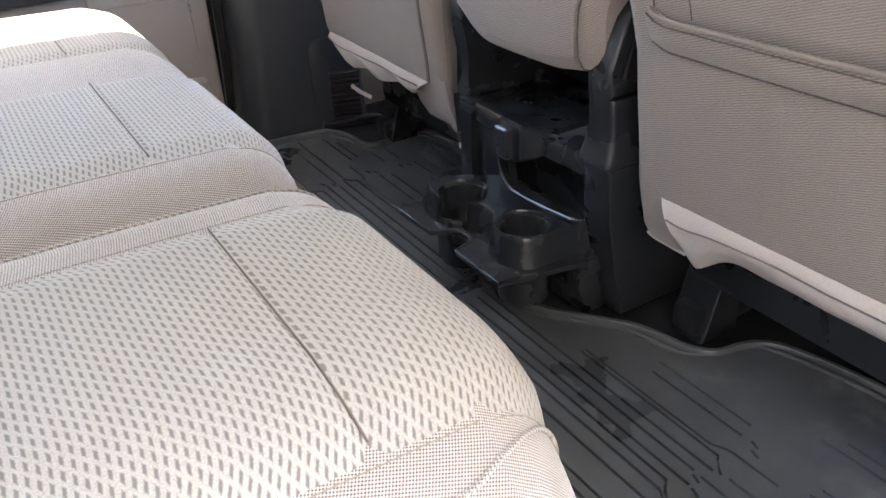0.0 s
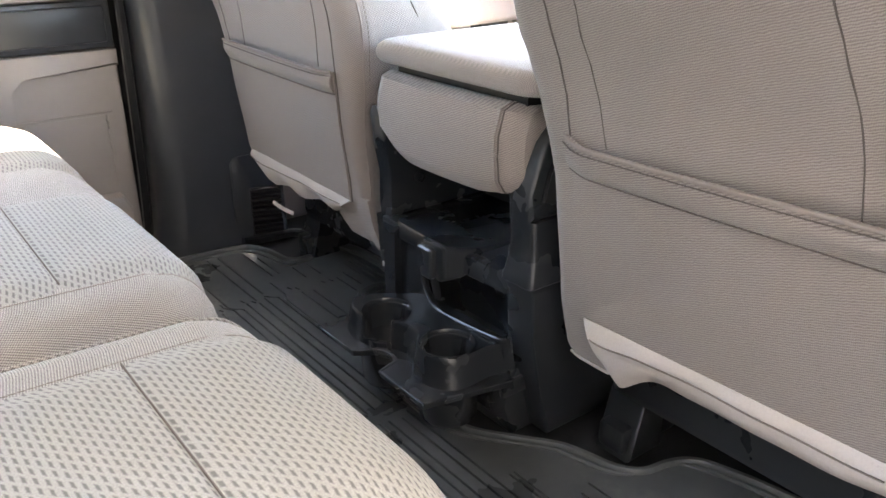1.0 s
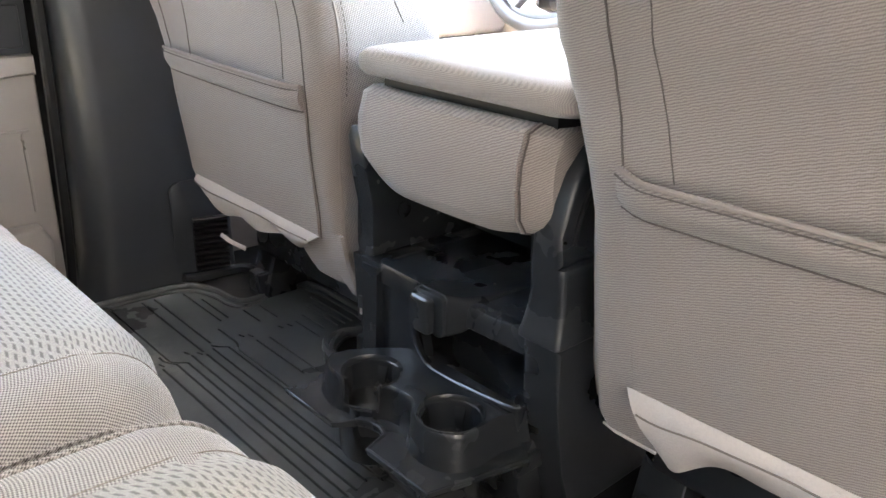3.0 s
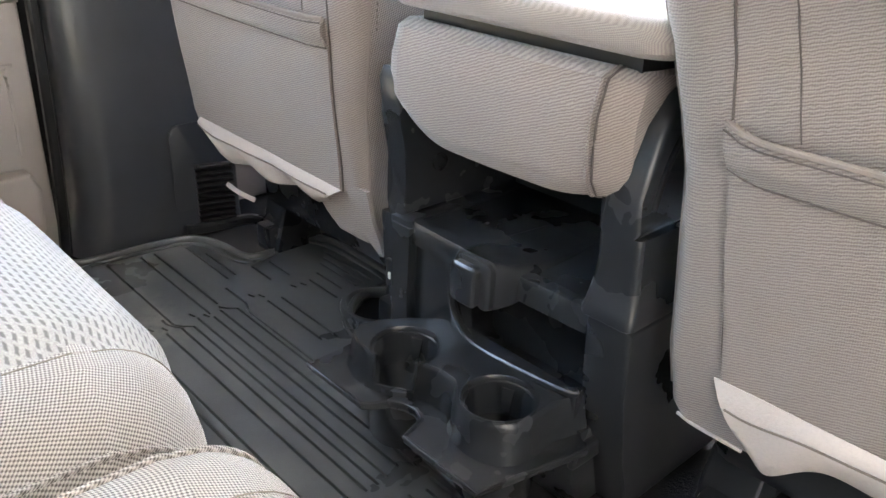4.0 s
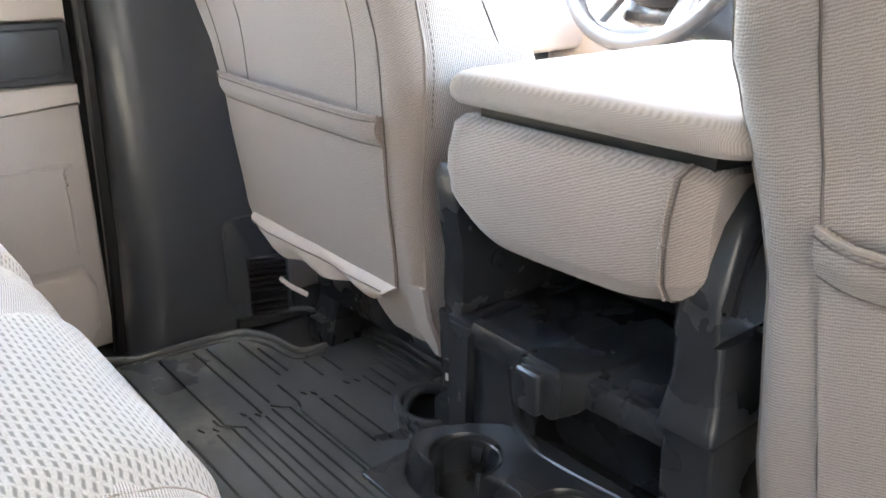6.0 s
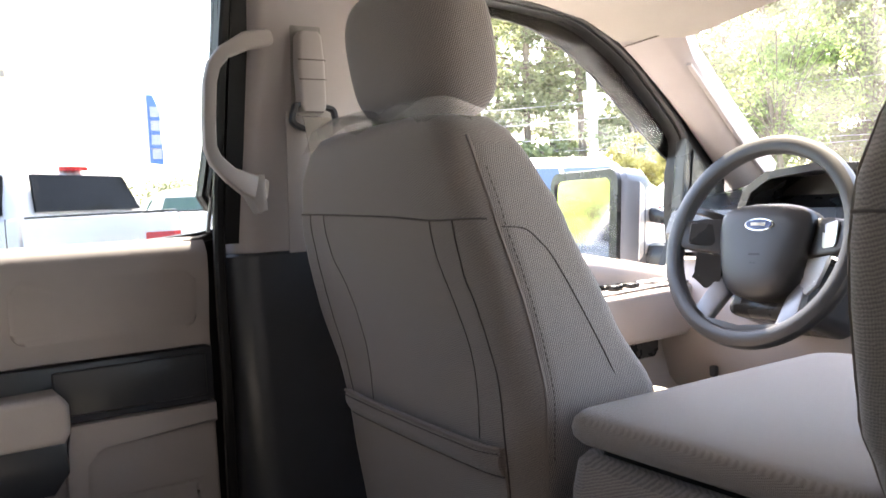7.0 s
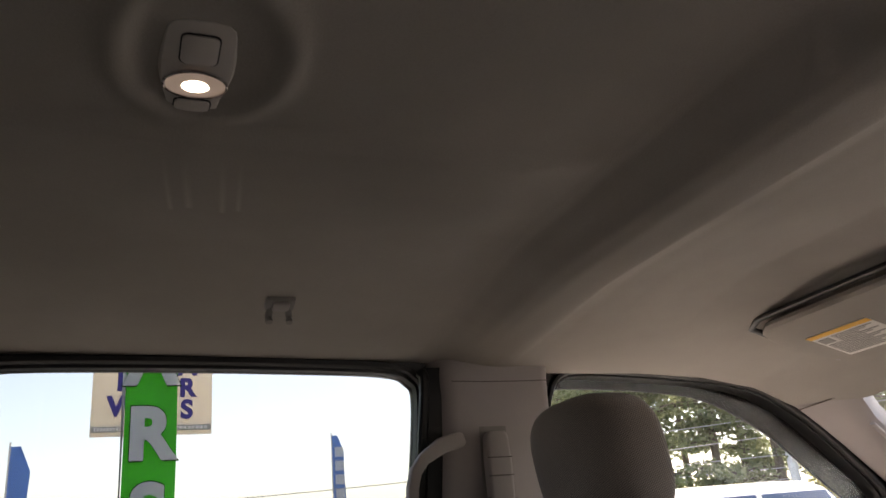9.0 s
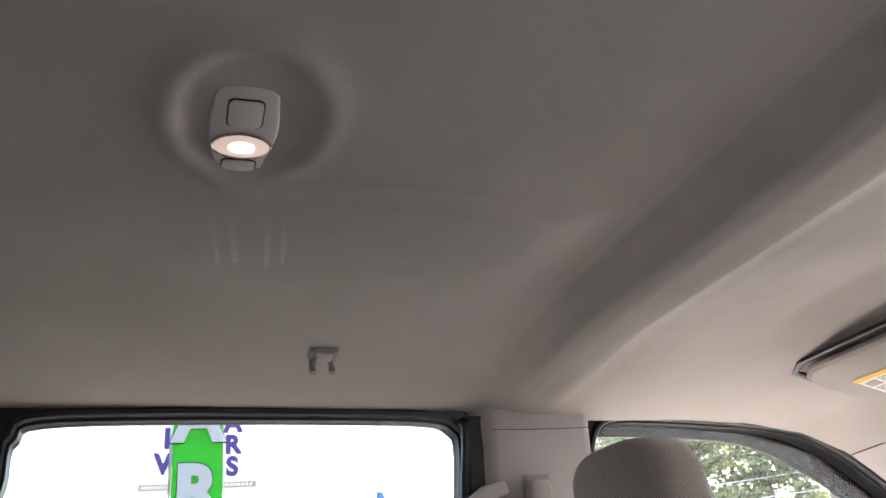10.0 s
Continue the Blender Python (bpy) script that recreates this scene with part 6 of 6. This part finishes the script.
def pickup(paint, M, label):
    car = thing("pickup_truck", label, "truck", group="parked vehicles")
    h = 0.98
    arch = lambda cx: [(cx + 0.47 * math.cos(a), 0.42 + 0.47 * math.sin(a)) for a in span(0, math.pi, 12)]
    front = [(2.85, 0.45), (2.92, 0.70), (2.88, 1.08), (2.70, 1.20), (1.55, 1.28), (1.25, 1.42), (-0.93, 1.42), (-0.93, 0.42), (1.38, 0.42)] + arch(1.85)[::-1] + [(2.35, 0.42)]
    part("front_body", moved(prism(front, "y", -h, h, 0.05, 3), M), paint, car, "painted cab and bonnet body")
    bed = [(-0.97, 0.42), (-0.97, 1.41), (-2.52, 1.41), (-2.56, 1.30), (-2.56, 0.55), (-2.29, 0.50)] + arch(-1.80)[::-1] + [(-1.33, 0.42)]
    for s in (-1, 1):
        part("bed_side", moved(prism(bed, "y", s * h, s * (h - 0.13), 0.03, 3), M), paint, car, "painted bed side")
        part("bed_rail", moved(box(-2.52, -0.98, s * h - 0.02, s * (h - 0.14), 1.405, 1.432, 0.01), M), M_BLACK, car)
        part("tail_lamp", moved(box(-2.575, -2.28, s * (h - 0.10), s * (h + 0.008), 0.98, 1.25, 0.02), M), M_RED, car, "red tail lamp")
        part("door_handle", moved(box(-0.62, -0.40, s * h, s * (h + 0.03), 1.10, 1.15, 0.01), M), M_CHROME, car)
        part("door_line", moved(box(-0.80, -0.79, s * (h - 0.01), s * (h + 0.002), 0.5, 1.42), M), M_SEAL, car)
    part("tailgate", moved(box(-2.56, -2.49, -h + 0.12, h - 0.12, 0.60, 1.40, 0.02), M), paint, car, "tailgate")
    part("bed_floor", moved(box(-2.52, -0.96, -h + 0.1, h - 0.1, 0.6, 0.66), M), M_BLACK, car)
    part("rear_bumper", moved(box(-2.66, -2.54, -h + 0.03, h - 0.03, 0.45, 0.62, 0.03), M), M_CHROME, car)
    gh = [[(x, y, z) for x, y in rrect((a + b) / 2, 0, (b - a) / 2, w, 0.12)] for z, a, b, w in ((1.40, -0.93, 1.42, 0.95), (1.55, -0.88, 1.15, 0.91), (1.86, -0.74, 0.62, 0.76), (1.92, -0.66, 0.50, 0.70), (1.945, -0.50, 0.35, 0.55))]
    part("cab_roof", moved(loft(gh), M), paint, car, "cab roof")
    def side(z):
        return 0.955 - (z - 1.42) * 0.43
    for s in (-1, 1):
        part("side_window", moved(quad_pane([(-0.74, s * side(1.45), 1.45), (0.15, s * side(1.45), 1.45), (0.15, s * side(1.83), 1.83), (-0.62, s * side(1.83), 1.83)], (0, s, 0.3), 0.03), M), M_DGLASS, car, "dark rear side window")
        part("side_window", moved(quad_pane([(0.22, s * side(1.45), 1.45), (1.22, s * side(1.45), 1.45), (0.62, s * side(1.83), 1.83), (0.22, s * side(1.83), 1.83)], (0, s, 0.3), 0.03), M), M_GGLASS, car, "front side window")
    part("rear_window", moved(quad_pane([(-0.925, -0.76, 1.47), (-0.925, 0.76, 1.47), (-0.79, 0.66, 1.83), (-0.79, -0.66, 1.83)], (-1, 0, 0.3), 0.03), M), M_DGLASS, car, "dark rear window")
    part("windscreen", moved(quad_pane([(1.36, -0.85, 1.46), (1.36, 0.85, 1.46), (0.68, 0.68, 1.84), (0.68, -0.68, 1.84)], (1, 0, 0.6), 0.03), M), M_DGLASS, car)
    part("brake_lamp", moved(box(-0.80, -0.70, -0.16, 0.16, 1.885, 1.93, 0.01), M), M_RED, car, "red high brake lamp")
    wheels(car, (1.85, -1.80), 1.0, 0.40, M)
    return car


def suv(paint, glass, M, label, scale=1.0):
    car = thing("car", label, "car", group="parked vehicles")
    h = 0.92
    arch = lambda cx: [(cx + 0.40 * math.cos(a), 0.34 + 0.40 * math.sin(a)) for a in span(0, math.pi, 12)]
    body = [(2.30, 0.35), (2.38, 0.60), (2.30, 0.92), (1.25, 1.08), (-2.25, 1.10), (-2.36, 0.80), (-2.30, 0.35), (-1.86, 0.32)] + arch(-1.42)[::-1] + [(-0.98, 0.30), (0.98, 0.30)] + arch(1.42)[::-1] + [(1.86, 0.32)]
    part("body", moved(prism(body, "y", -h, h, 0.07, 3), M), paint, car, "painted body")
    gh = [[(x, y, z) for x, y in rrect((a + b) / 2, 0, (b - a) / 2, w, 0.15)] for z, a, b, w in ((1.07, -2.24, 1.30, 0.88), (1.25, -2.18, 0.98, 0.84), (1.58, -1.95, 0.30, 0.70), (1.66, -1.80, 0.10, 0.62), (1.69, -1.5, -0.2, 0.45))]
    part("roof", moved(loft(gh), M), paint, car, "roof")
    def side(z):
        return 0.885 - (z - 1.07) * 0.36
    for s in (-1, 1):
        for a, b, c, d in ((-2.0, -1.05, -1.85, -1.05), (-0.97, -0.10, -0.97, -0.10), (-0.02, 1.0, -0.02, 0.32)):
            part("side_window", moved(quad_pane([(a, s * side(1.13), 1.13), (b, s * side(1.13), 1.13), (d, s * side(1.54), 1.54), (c, s * side(1.54), 1.54)], (0, s, 0.3), 0.03), M), glass, car, "tinted side window")
        part("head_lamp", moved(box(2.14, 2.36, s * 0.55, s * 0.86, 0.70, 0.88, 0.03), M), M_WHITE, car)
        part("tail_lamp", moved(box(-2.38, -2.22, s * 0.66, s * 0.90, 0.78, 1.04, 0.03), M), M_RED, car)
    part("windscreen", moved(quad_pane([(1.26, -0.80, 1.12), (1.26, 0.80, 1.12), (0.36, 0.64, 1.57), (0.36, -0.64, 1.57)], (0.6, 0, 0.8), 0.03), M), glass, car, "windscreen")
    part("rear_window", moved(quad_pane([(-2.21, -0.72, 1.14), (-2.21, 0.72, 1.14), (-1.98, 0.60, 1.54), (-1.98, -0.60, 1.54)], (-1, 0, 0.4), 0.03), M), glass, car)
    wheels(car, (1.42, -1.42), 0.94, 0.34, M)
    return car


pickup(M_PAINT_S, pose(0.37, 9.83, GZ, 0, 0, 131) @ Matrix.Scale(1.07, 4), "silver crew cab pickup with dark windows and red tail lamps")
pickup(M_PAINT_K, pose(-2.70, 6.87, GZ, 0, 0, 131), "black pickup with its tailgate towards the cab")
suv(M_PAINT_W, M_GGLASS, pose(4.75, 12.6, GZ, 0, 0, 352) @ Matrix.Scale(1.13, 4), "white car with green-tinted windows behind the silver pickup")
suv(M_PAINT_W, M_BGLASS, pose(5.9, 9.2, GZ, 0, 0, 174) @ Matrix.Scale(1.2, 4), "tall white car with blue-tinted windows beside the truck")
suv(M_PAINT_W, M_GGLASS, pose(14.6, 12.4, GZ, 0, 0, 215), "white car parked beyond the door mirror")
suv(M_PAINT_S, M_DGLASS, pose(11.0, 8.4, GZ, 0, 0, 225), "silver car parked ahead of the truck")

# unseen dark wall beside the truck, added to hold daylight out of the doorway
tagged(part("light_block_wall", box(-9.0, 0.15, -1.60, -1.40, GZ, 2.7), plastic("light_block_dark", (0.045, 0.045, 0.05), 0.7, 30, 0.2)), "plain dark unseen wall added to block light at the right doorway", "wall", kind="structure")

# door mirror
mir = thing("door_mirror", "large grey tow mirror with a pale cap on the front door", "mirror")
MM = pose(1.00, 1.172, 0.705, 0, 4, -10)
part("housing", moved(loft([[(x, y, z) for y, z in rrect(0, 0, w, h, 0.04)] for x, w, h in ((-0.035, 0.164, 0.152), (-0.02, 0.174, 0.160), (0.04, 0.170, 0.158), (0.09, 0.138, 0.132), (0.115, 0.09, 0.09))]), MM), shiny("mirror_housing_grey", (0.13, 0.145, 0.17), 0.35), mir, "dark blue-grey mirror housing")
part("cap", moved(loft([[(x, y, z) for y, z in rrect(0.0, 0.02, w, h, 0.03)] for x, w, h in ((0.02, 0.177, 0.115), (0.10, 0.145, 0.10), (0.13, 0.10, 0.07))]), MM), M_PAINT_S, mir, "light grey cap")
part("bezel", moved(wall(rrect(0.0, 0.0, 0.168, 0.156, 0.038), "x", -0.046, -0.034, [rrect(0.006, 0.0, 0.140, 0.134, 0.022)]), MM), M_BLACK, mir, "thin black bezel")
part("glass", moved(loft([[(x, y, z) for y, z in rrect(0.006, 0.0, 0.140, 0.134, 0.022)] for x in (-0.040, -0.037)]), MM), shiny("mirror_glass", (0.9, 0.9, 0.9), 0.0, 1.0), mir, "mirror glass")
part("arm", sweep(smooth_path([(1.03, 1.06, 0.62), (1.06, 0.97, 0.62), (1.06, 0.90, 0.62)]), 0.035, 0.045, 10), M_BLACK, mir, "black mirror arm")
part("arm", sweep(smooth_path([(1.03, 1.06, 0.75), (1.06, 0.97, 0.73), (1.06, 0.90, 0.71)]), 0.02, 0.02, 10), M_BLACK, mir)

# dealer's sign board
M_BOARD = lit_cloth("sign_banner_cloth", (0.86, 0.80, 0.70))
M_NAVY = plastic("navy_print", (0.045, 0.03, 0.22), 0.6, 60, 0.05, 0.03)
M_GREYB = plastic("grey_print_panel", (0.45, 0.45, 0.46), 0.6, 60, 0.05, 0.03)


def letter(ch, x, y, z, size, material, parent, deep=0.01, name="letter"):
    cu = bpy.data.curves.new("letter", "FONT")
    cu.body, cu.size, cu.align_x, cu.extrude, cu.offset = ch, size, "CENTER", deep, size * 0.045
    tmp = bpy.data.objects.new("letter", cu)
    scene.collection.objects.link(tmp)
    me = bpy.data.meshes.new_from_object(tmp.evaluated_get(bpy.context.evaluated_depsgraph_get()))
    bpy.data.objects.remove(tmp)
    me.transform(pose(x, y, z, 90, 0, 0))
    me.materials.clear()
    me.materials.append(material)
    ob = new(name, me)
    ob.parent = parent
    return ob


sign = thing("sign_board", "cream sign board reading NEW CARS in navy letters", "sign")
for x0, x1 in ((-1.19, -0.31), (-0.15, 0.74)):
    part("banner", box(x0, x1, 14.0, 14.04, 3.06, 5.45, 0.01), M_BOARD, sign, "cream banner")
part("header_panel", box(-0.06, 0.72, 13.97, 14.0, 4.83, 5.35), M_GREYB, sign, "grey header panel")
for k in range(6):
    part("header_bar", box(0.02 + 0.105 * k, 0.105 + 0.105 * k, 13.955, 13.97, 4.93, 5.04), M_SEAL, sign)
for i, ch in enumerate("CARS"):
    letter(ch, 0.32, 13.985, 4.455 - 0.372 * i, 0.43, M_NAVY, sign)
for i, ch in enumerate("NEW"):
    letter(ch, -0.70, 13.985, 4.26 - 0.43 * i, 0.46, M_NAVY, sign)
for x0, x1 in ((-1.17, -0.55), (-0.10, 0.72)):
    part("number_bar", box(x0, x1, 13.97, 14.0, 3.13, 3.22), M_INK, sign, "dark strip with pale marks")
    for k in range(11):
        x = x0 + 0.04 + (x1 - x0 - 0.08) * k / 11
        part("mark", box(x, x + (x1 - x0) * 0.055, 13.96, 13.97, 3.15, 3.20), M_WHITE, sign)
for x in (-0.23,):
    part("post", box(x - 0.05, x + 0.05, 14.05, 14.15, GZ, 5.6), M_SILVER, sign, "steel post")

# feather flags
def flag_cloth(x0, x1, y, z0, z1, seed, wave):
    def fn(s, t):
        z = z0 + (z1 - z0) * t
        w = (x1 - x0) * (1 - max(0, t - 0.75) / 0.25 * 0.6) * (1 - 0.12 * (1 - t))
        return (x0 + w * s + 0.02 * math.sin(5 * t + seed) * s, y + wave * math.sin(7 * t + 3 * s + seed) * s, z - 0.06 * s * (1 - t))
    return sheet(fn, span(0, 1, 10), span(0, 1, 40), 0.004)


M_GREEN = lit_cloth("green_flag_cloth", (0.06, 0.50, 0.07))
M_BLUE = lit_cloth("blue_flag_cloth", (0.20, 0.35, 0.64))
M_DKGREEN = soft_cloth("dark_outline_cloth", (0.01, 0.05, 0.01), 40)
M_WCLOTH = lit_cloth("white_flag_cloth", (0.85, 0.85, 0.83))
fl1 = thing("feather_flag", "green feather flag with large white letters on a pole", "flag")
part("cloth", flag_cloth(-0.66, -0.05, 9.5, 0.82, 4.7, 0.4, 0.04), M_GREEN, fl1, "green cloth")
part("pole", sweep([(-0.68, 9.5, GZ), (-0.68, 9.5, 3.0), (-0.67, 9.5, 4.75)], 0.018, 0.018, 8), M_WHITE, fl1, "white pole")
part("base", box(-0.85, -0.51, 9.33, 9.67, GZ, GZ + 0.04, 0.01), M_BLACK, fl1)
for i, ch in enumerate("CARS"):
    letter(ch, -0.375, 9.430, 3.845 - 0.86 * i, 0.84, M_DKGREEN, fl1, 0.004)
    letter(ch, -0.375, 9.420, 3.86 - 0.86 * i, 0.80, M_WCLOTH, fl1, 0.004)
fl2 = thing("feather_flag", "blue feather flag with white bars on a pole", "flag")
part("cloth", flag_cloth(5.45, 5.85, 25.0, 2.45, 4.5, 1.4, 0.03), M_BLUE, fl2, "blue cloth")
part("pole", sweep([(5.42, 25.0, GZ), (5.43, 25.0, 4.6)], 0.02, 0.02, 8), M_WHITE, fl2, "white pole")
for i in range(4):
    part("white_bar", box(5.51, 5.78, 24.93, 24.96, 2.58 + 0.42 * i, 2.88 + 0.42 * i), M_WCLOTH, fl2)
fl3 = thing("feather_flag", "blue feather flag on a pole further off", "flag")
part("cloth", flag_cloth(-3.0, -2.55, 20.0, 1.6, 3.8, 2.4, 0.03), M_BLUE, fl3, "blue cloth")
part("pole", sweep([(-3.02, 20.0, GZ), (-3.02, 20.0, 3.9)], 0.02, 0.02, 8), M_WHITE, fl3, "white pole")

fl4 = thing("feather_flag", "red and orange banner on a short pole beside the trees", "flag")
part("cloth", flag_cloth(-4.95, -4.45, 16.2, -0.15, 0.75, 3.1, 0.03), soft_cloth("red_flag_cloth", (0.62, 0.05, 0.03), 40), fl4, "red cloth")
part("band", flag_cloth(-4.95, -4.45, 16.19, 0.75, 1.05, 3.1, 0.03), soft_cloth("orange_flag_cloth", (0.80, 0.32, 0.03), 40), fl4, "orange band")
part("pole", sweep([(-4.97, 16.2, GZ), (-4.97, 16.2, 1.1)], 0.02, 0.02, 8), M_WHITE, fl4, "white pole")

# poles and wires
M_POLE = plastic("pale_pole", (0.72, 0.71, 0.69), 0.6, 20, 0.1)
M_WIRE = shiny("wire", (0.45, 0.45, 0.45), 0.5)
pole = thing("light_pole", "white street lighting pole", "pole")
part("shaft", sweep([(22.6, 24.0, GZ), (22.6, 24.0, 9.0)], 0.16, 0.16, 12), M_POLE, pole)
for i, (za, zb, y) in enumerate(((4.5, 6.4, 24.5), (3.4, 4.0, 24.6), (3.0, 3.3, 24.7), (2.3, 3.6, 24.9))):
    tagged(part("wire", sweep([(x, y + (22.0 - x) * 0.9 + 1.5, za + (zb - za) * (x - 12) / 40 - 0.5 * math.sin(math.pi * (x - 12) / 40)) for x in span(12, 48, 20)], 0.018, 0.018, 5), M_WIRE), "thin grey overhead power wire", "wire", "overhead wires")
tagged(part("wire", sweep([(x, 22.0, 2.35 + 0.045 * (x + 8) - 0.3 * math.sin(math.pi * (x + 8) / 30)) for x in span(-8, 22, 20)], 0.014, 0.014, 5), M_WIRE), "thin grey overhead power wire", "wire", "overhead wires")

# trees
M_BARK = soft_cloth("bark", (0.17, 0.14, 0.11), 6, 0.8)
M_FIR = leafy("fir_needles", (0.18, 0.215, 0.11), (0.31, 0.345, 0.185))
M_LEAF = leafy("bright_leaves", (0.22, 0.33, 0.09), (0.42, 0.52, 0.20))
M_LEAF2 = leafy("yellow_leaves", (0.42, 0.38, 0.12), (0.62, 0.55, 0.24))


def clumps(bm, c, r, n, size, rnd):
    for _ in range(n):
        while True:
            d = Vector((rnd.uniform(-1, 1), rnd.uniform(-1, 1), rnd.uniform(-1, 1)))
            if d.length < 1:
                break
        q = c + Vector((d.x * r[0], d.y * r[1], d.z * r[2]))
        a, b = Vector((rnd.gauss(0, 1), rnd.gauss(0, 1), rnd.gauss(0, 0.7))).normalized(), Vector((rnd.gauss(0, 1), rnd.gauss(0, 1), rnd.gauss(0, 0.7))).normalized()
        s = size * rnd.uniform(0.5, 1.3)
        v = [bm.verts.new(q + a * s), bm.verts.new(q + b * s * 0.7), bm.verts.new(q - a * s * 0.8), bm.verts.new(q - b * s * 0.7)]
        bm.faces.new(v)


def fir(x, y, h, seed):
    rnd = random.Random(seed)
    t = thing("fir_tree", "tall dark conifer with bare lower trunk", "tree", group="roadside conifers")
    top = Vector((x + rnd.uniform(-0.6, 0.6), y + rnd.uniform(-0.6, 0.6), GZ + h))
    part("trunk", sweep([Vector((x, y, GZ)).lerp(top, k) for k in span(0, 1, 8)], 0.20, 0.20, 8, taper=lambda k: 1 - 0.9 * k), M_BARK, t, "bare brown trunk")
    bm, limbs = bmesh.new(), []
    for i in range(80):
        k = rnd.uniform(0.12, 0.98)
        base_p = Vector((x, y, GZ)).lerp(top, k)
        a = rnd.uniform(0, 2 * math.pi)
        l = (1 - k) * 0.24 * h * rnd.uniform(0.5, 1.2) + 0.6
        if k < 0.4:
            l *= rnd.uniform(0.25, 0.8)
        tip = base_p + Vector((math.cos(a) * l, math.sin(a) * l, -0.22 * l + 0.3))
        limbs.append(sweep([base_p, base_p.lerp(tip, 0.5) + Vector((0, 0, 0.12)), tip], 0.045, 0.045, 4))
        for j in range(5):
            clumps(bm, base_p.lerp(tip, 0.25 + 0.19 * j), (0.60, 0.60, 0.36), 26, 0.15, rnd)
    part("limbs", merged(*limbs), M_BARK, t)
    part("crown", bm, M_FIR, t, "drooping needle sprays with gaps", flat=True)


def broadleaf(x, y, h, w, seed, mat, label):
    rnd = random.Random(seed)
    t = thing("broadleaf_tree", label, "tree", group="roadside broadleaf trees")
    part("trunk", sweep(smooth_path([(x, y, GZ), (x + 0.1, y, GZ + h * 0.25), (x, y + 0.1, GZ + h * 0.5)]), 0.16, 0.16, 8, taper=lambda k: 1 - 0.5 * k), M_BARK, t, "brown trunk")
    bm, limbs = bmesh.new(), []
    for i in range(46):
        d = Vector((rnd.gauss(0, 1), rnd.gauss(0, 1), rnd.gauss(0, 1))).normalized()
        q = Vector((x, y, GZ + h * 0.56)) + Vector((d.x * w, d.y * w, d.z * h * 0.42)) * rnd.uniform(0.45, 1.0)
        limbs.append(sweep(smooth_path([(x, y, GZ + h * 0.3), Vector((x, y, GZ + h * 0.45)).lerp(q, 0.5), q], 3), 0.022, 0.022, 4))
        clumps(bm, q, (w * 0.30, w * 0.30, h * 0.10), 170, 0.085, rnd)
    part("limbs", merged(*limbs), M_BARK, t)
    part("crown", bm, mat, t, "loose crown of small leaves", flat=True)


rt = random.Random(3)
for i in range(26):
    f = i / 25
    d = 34 + 9 * rt.random()
    a = radians(62 - 54 * f + rt.uniform(-1, 1))
    fir(d * math.cos(a), d * math.sin(a), rt.uniform(13, 20), 100 + i)
for i, (x, y, h, w) in enumerate(((27.5, 19.0, 8.5, 3.0), (32.0, 18.0, 9.5, 3.4), (35.0, 24.0, 7.5, 2.6), (36.0, 12.0, 9.0, 3.2), (30.0, 14.0, 6.0, 2.4))):
    broadleaf(x, y, h, w, 300 + i, M_LEAF, "broadleaf tree in fresh bright green")
for i, (x, y, h, w) in enumerate(((20.9, 20.2, 3.5, 1.2), (22.9, 19.8, 3.3, 1.2))):
    broadleaf(x, y, h, w, 340 + i, M_LEAF2, "low tree in yellowish spring leaf")
for i, (x, y, h, w) in enumerate(((-8.2, 22.0, 6.5, 2.4), (-10.6, 24.5, 7.5, 2.6), (-13.0, 22.5, 7.0, 2.5), (-12.0, 28.0, 9.0, 2.8))):
    broadleaf(x, y, h, w, 360 + i, M_LEAF, "broadleaf tree in fresh bright green")
for i, (x, y, h) in enumerate(((-11.0, 26.0, 14.0), (-13.5, 29.0, 16.0), (-9.9, 32.0, 15.0), (-16.0, 27.0, 15.0), (-12.0, 34.0, 17.0))):
    fir(x, y, h, 380 + i)
bm = bmesh.new()
rnd = random.Random(8)
for i in range(300):
    x = -70 + 110 * i / 299
    clumps(bm, Vector((x, 95 - abs(x) * 0.2 + rnd.uniform(-2, 2), GZ + (1.6 if i % 2 else rnd.uniform(1.8, 4.4)))), (1.5, 1.2, 1.3 + (0.6 if i % 2 else 1.8 * rnd.random())), 240, 0.22, rnd)
tagged(part("far_woods", bm, leafy("far_leaves", (0.16, 0.20, 0.12), (0.27, 0.31, 0.19)), flat=True), "distant line of mixed woods", "woods", kind="stuff")
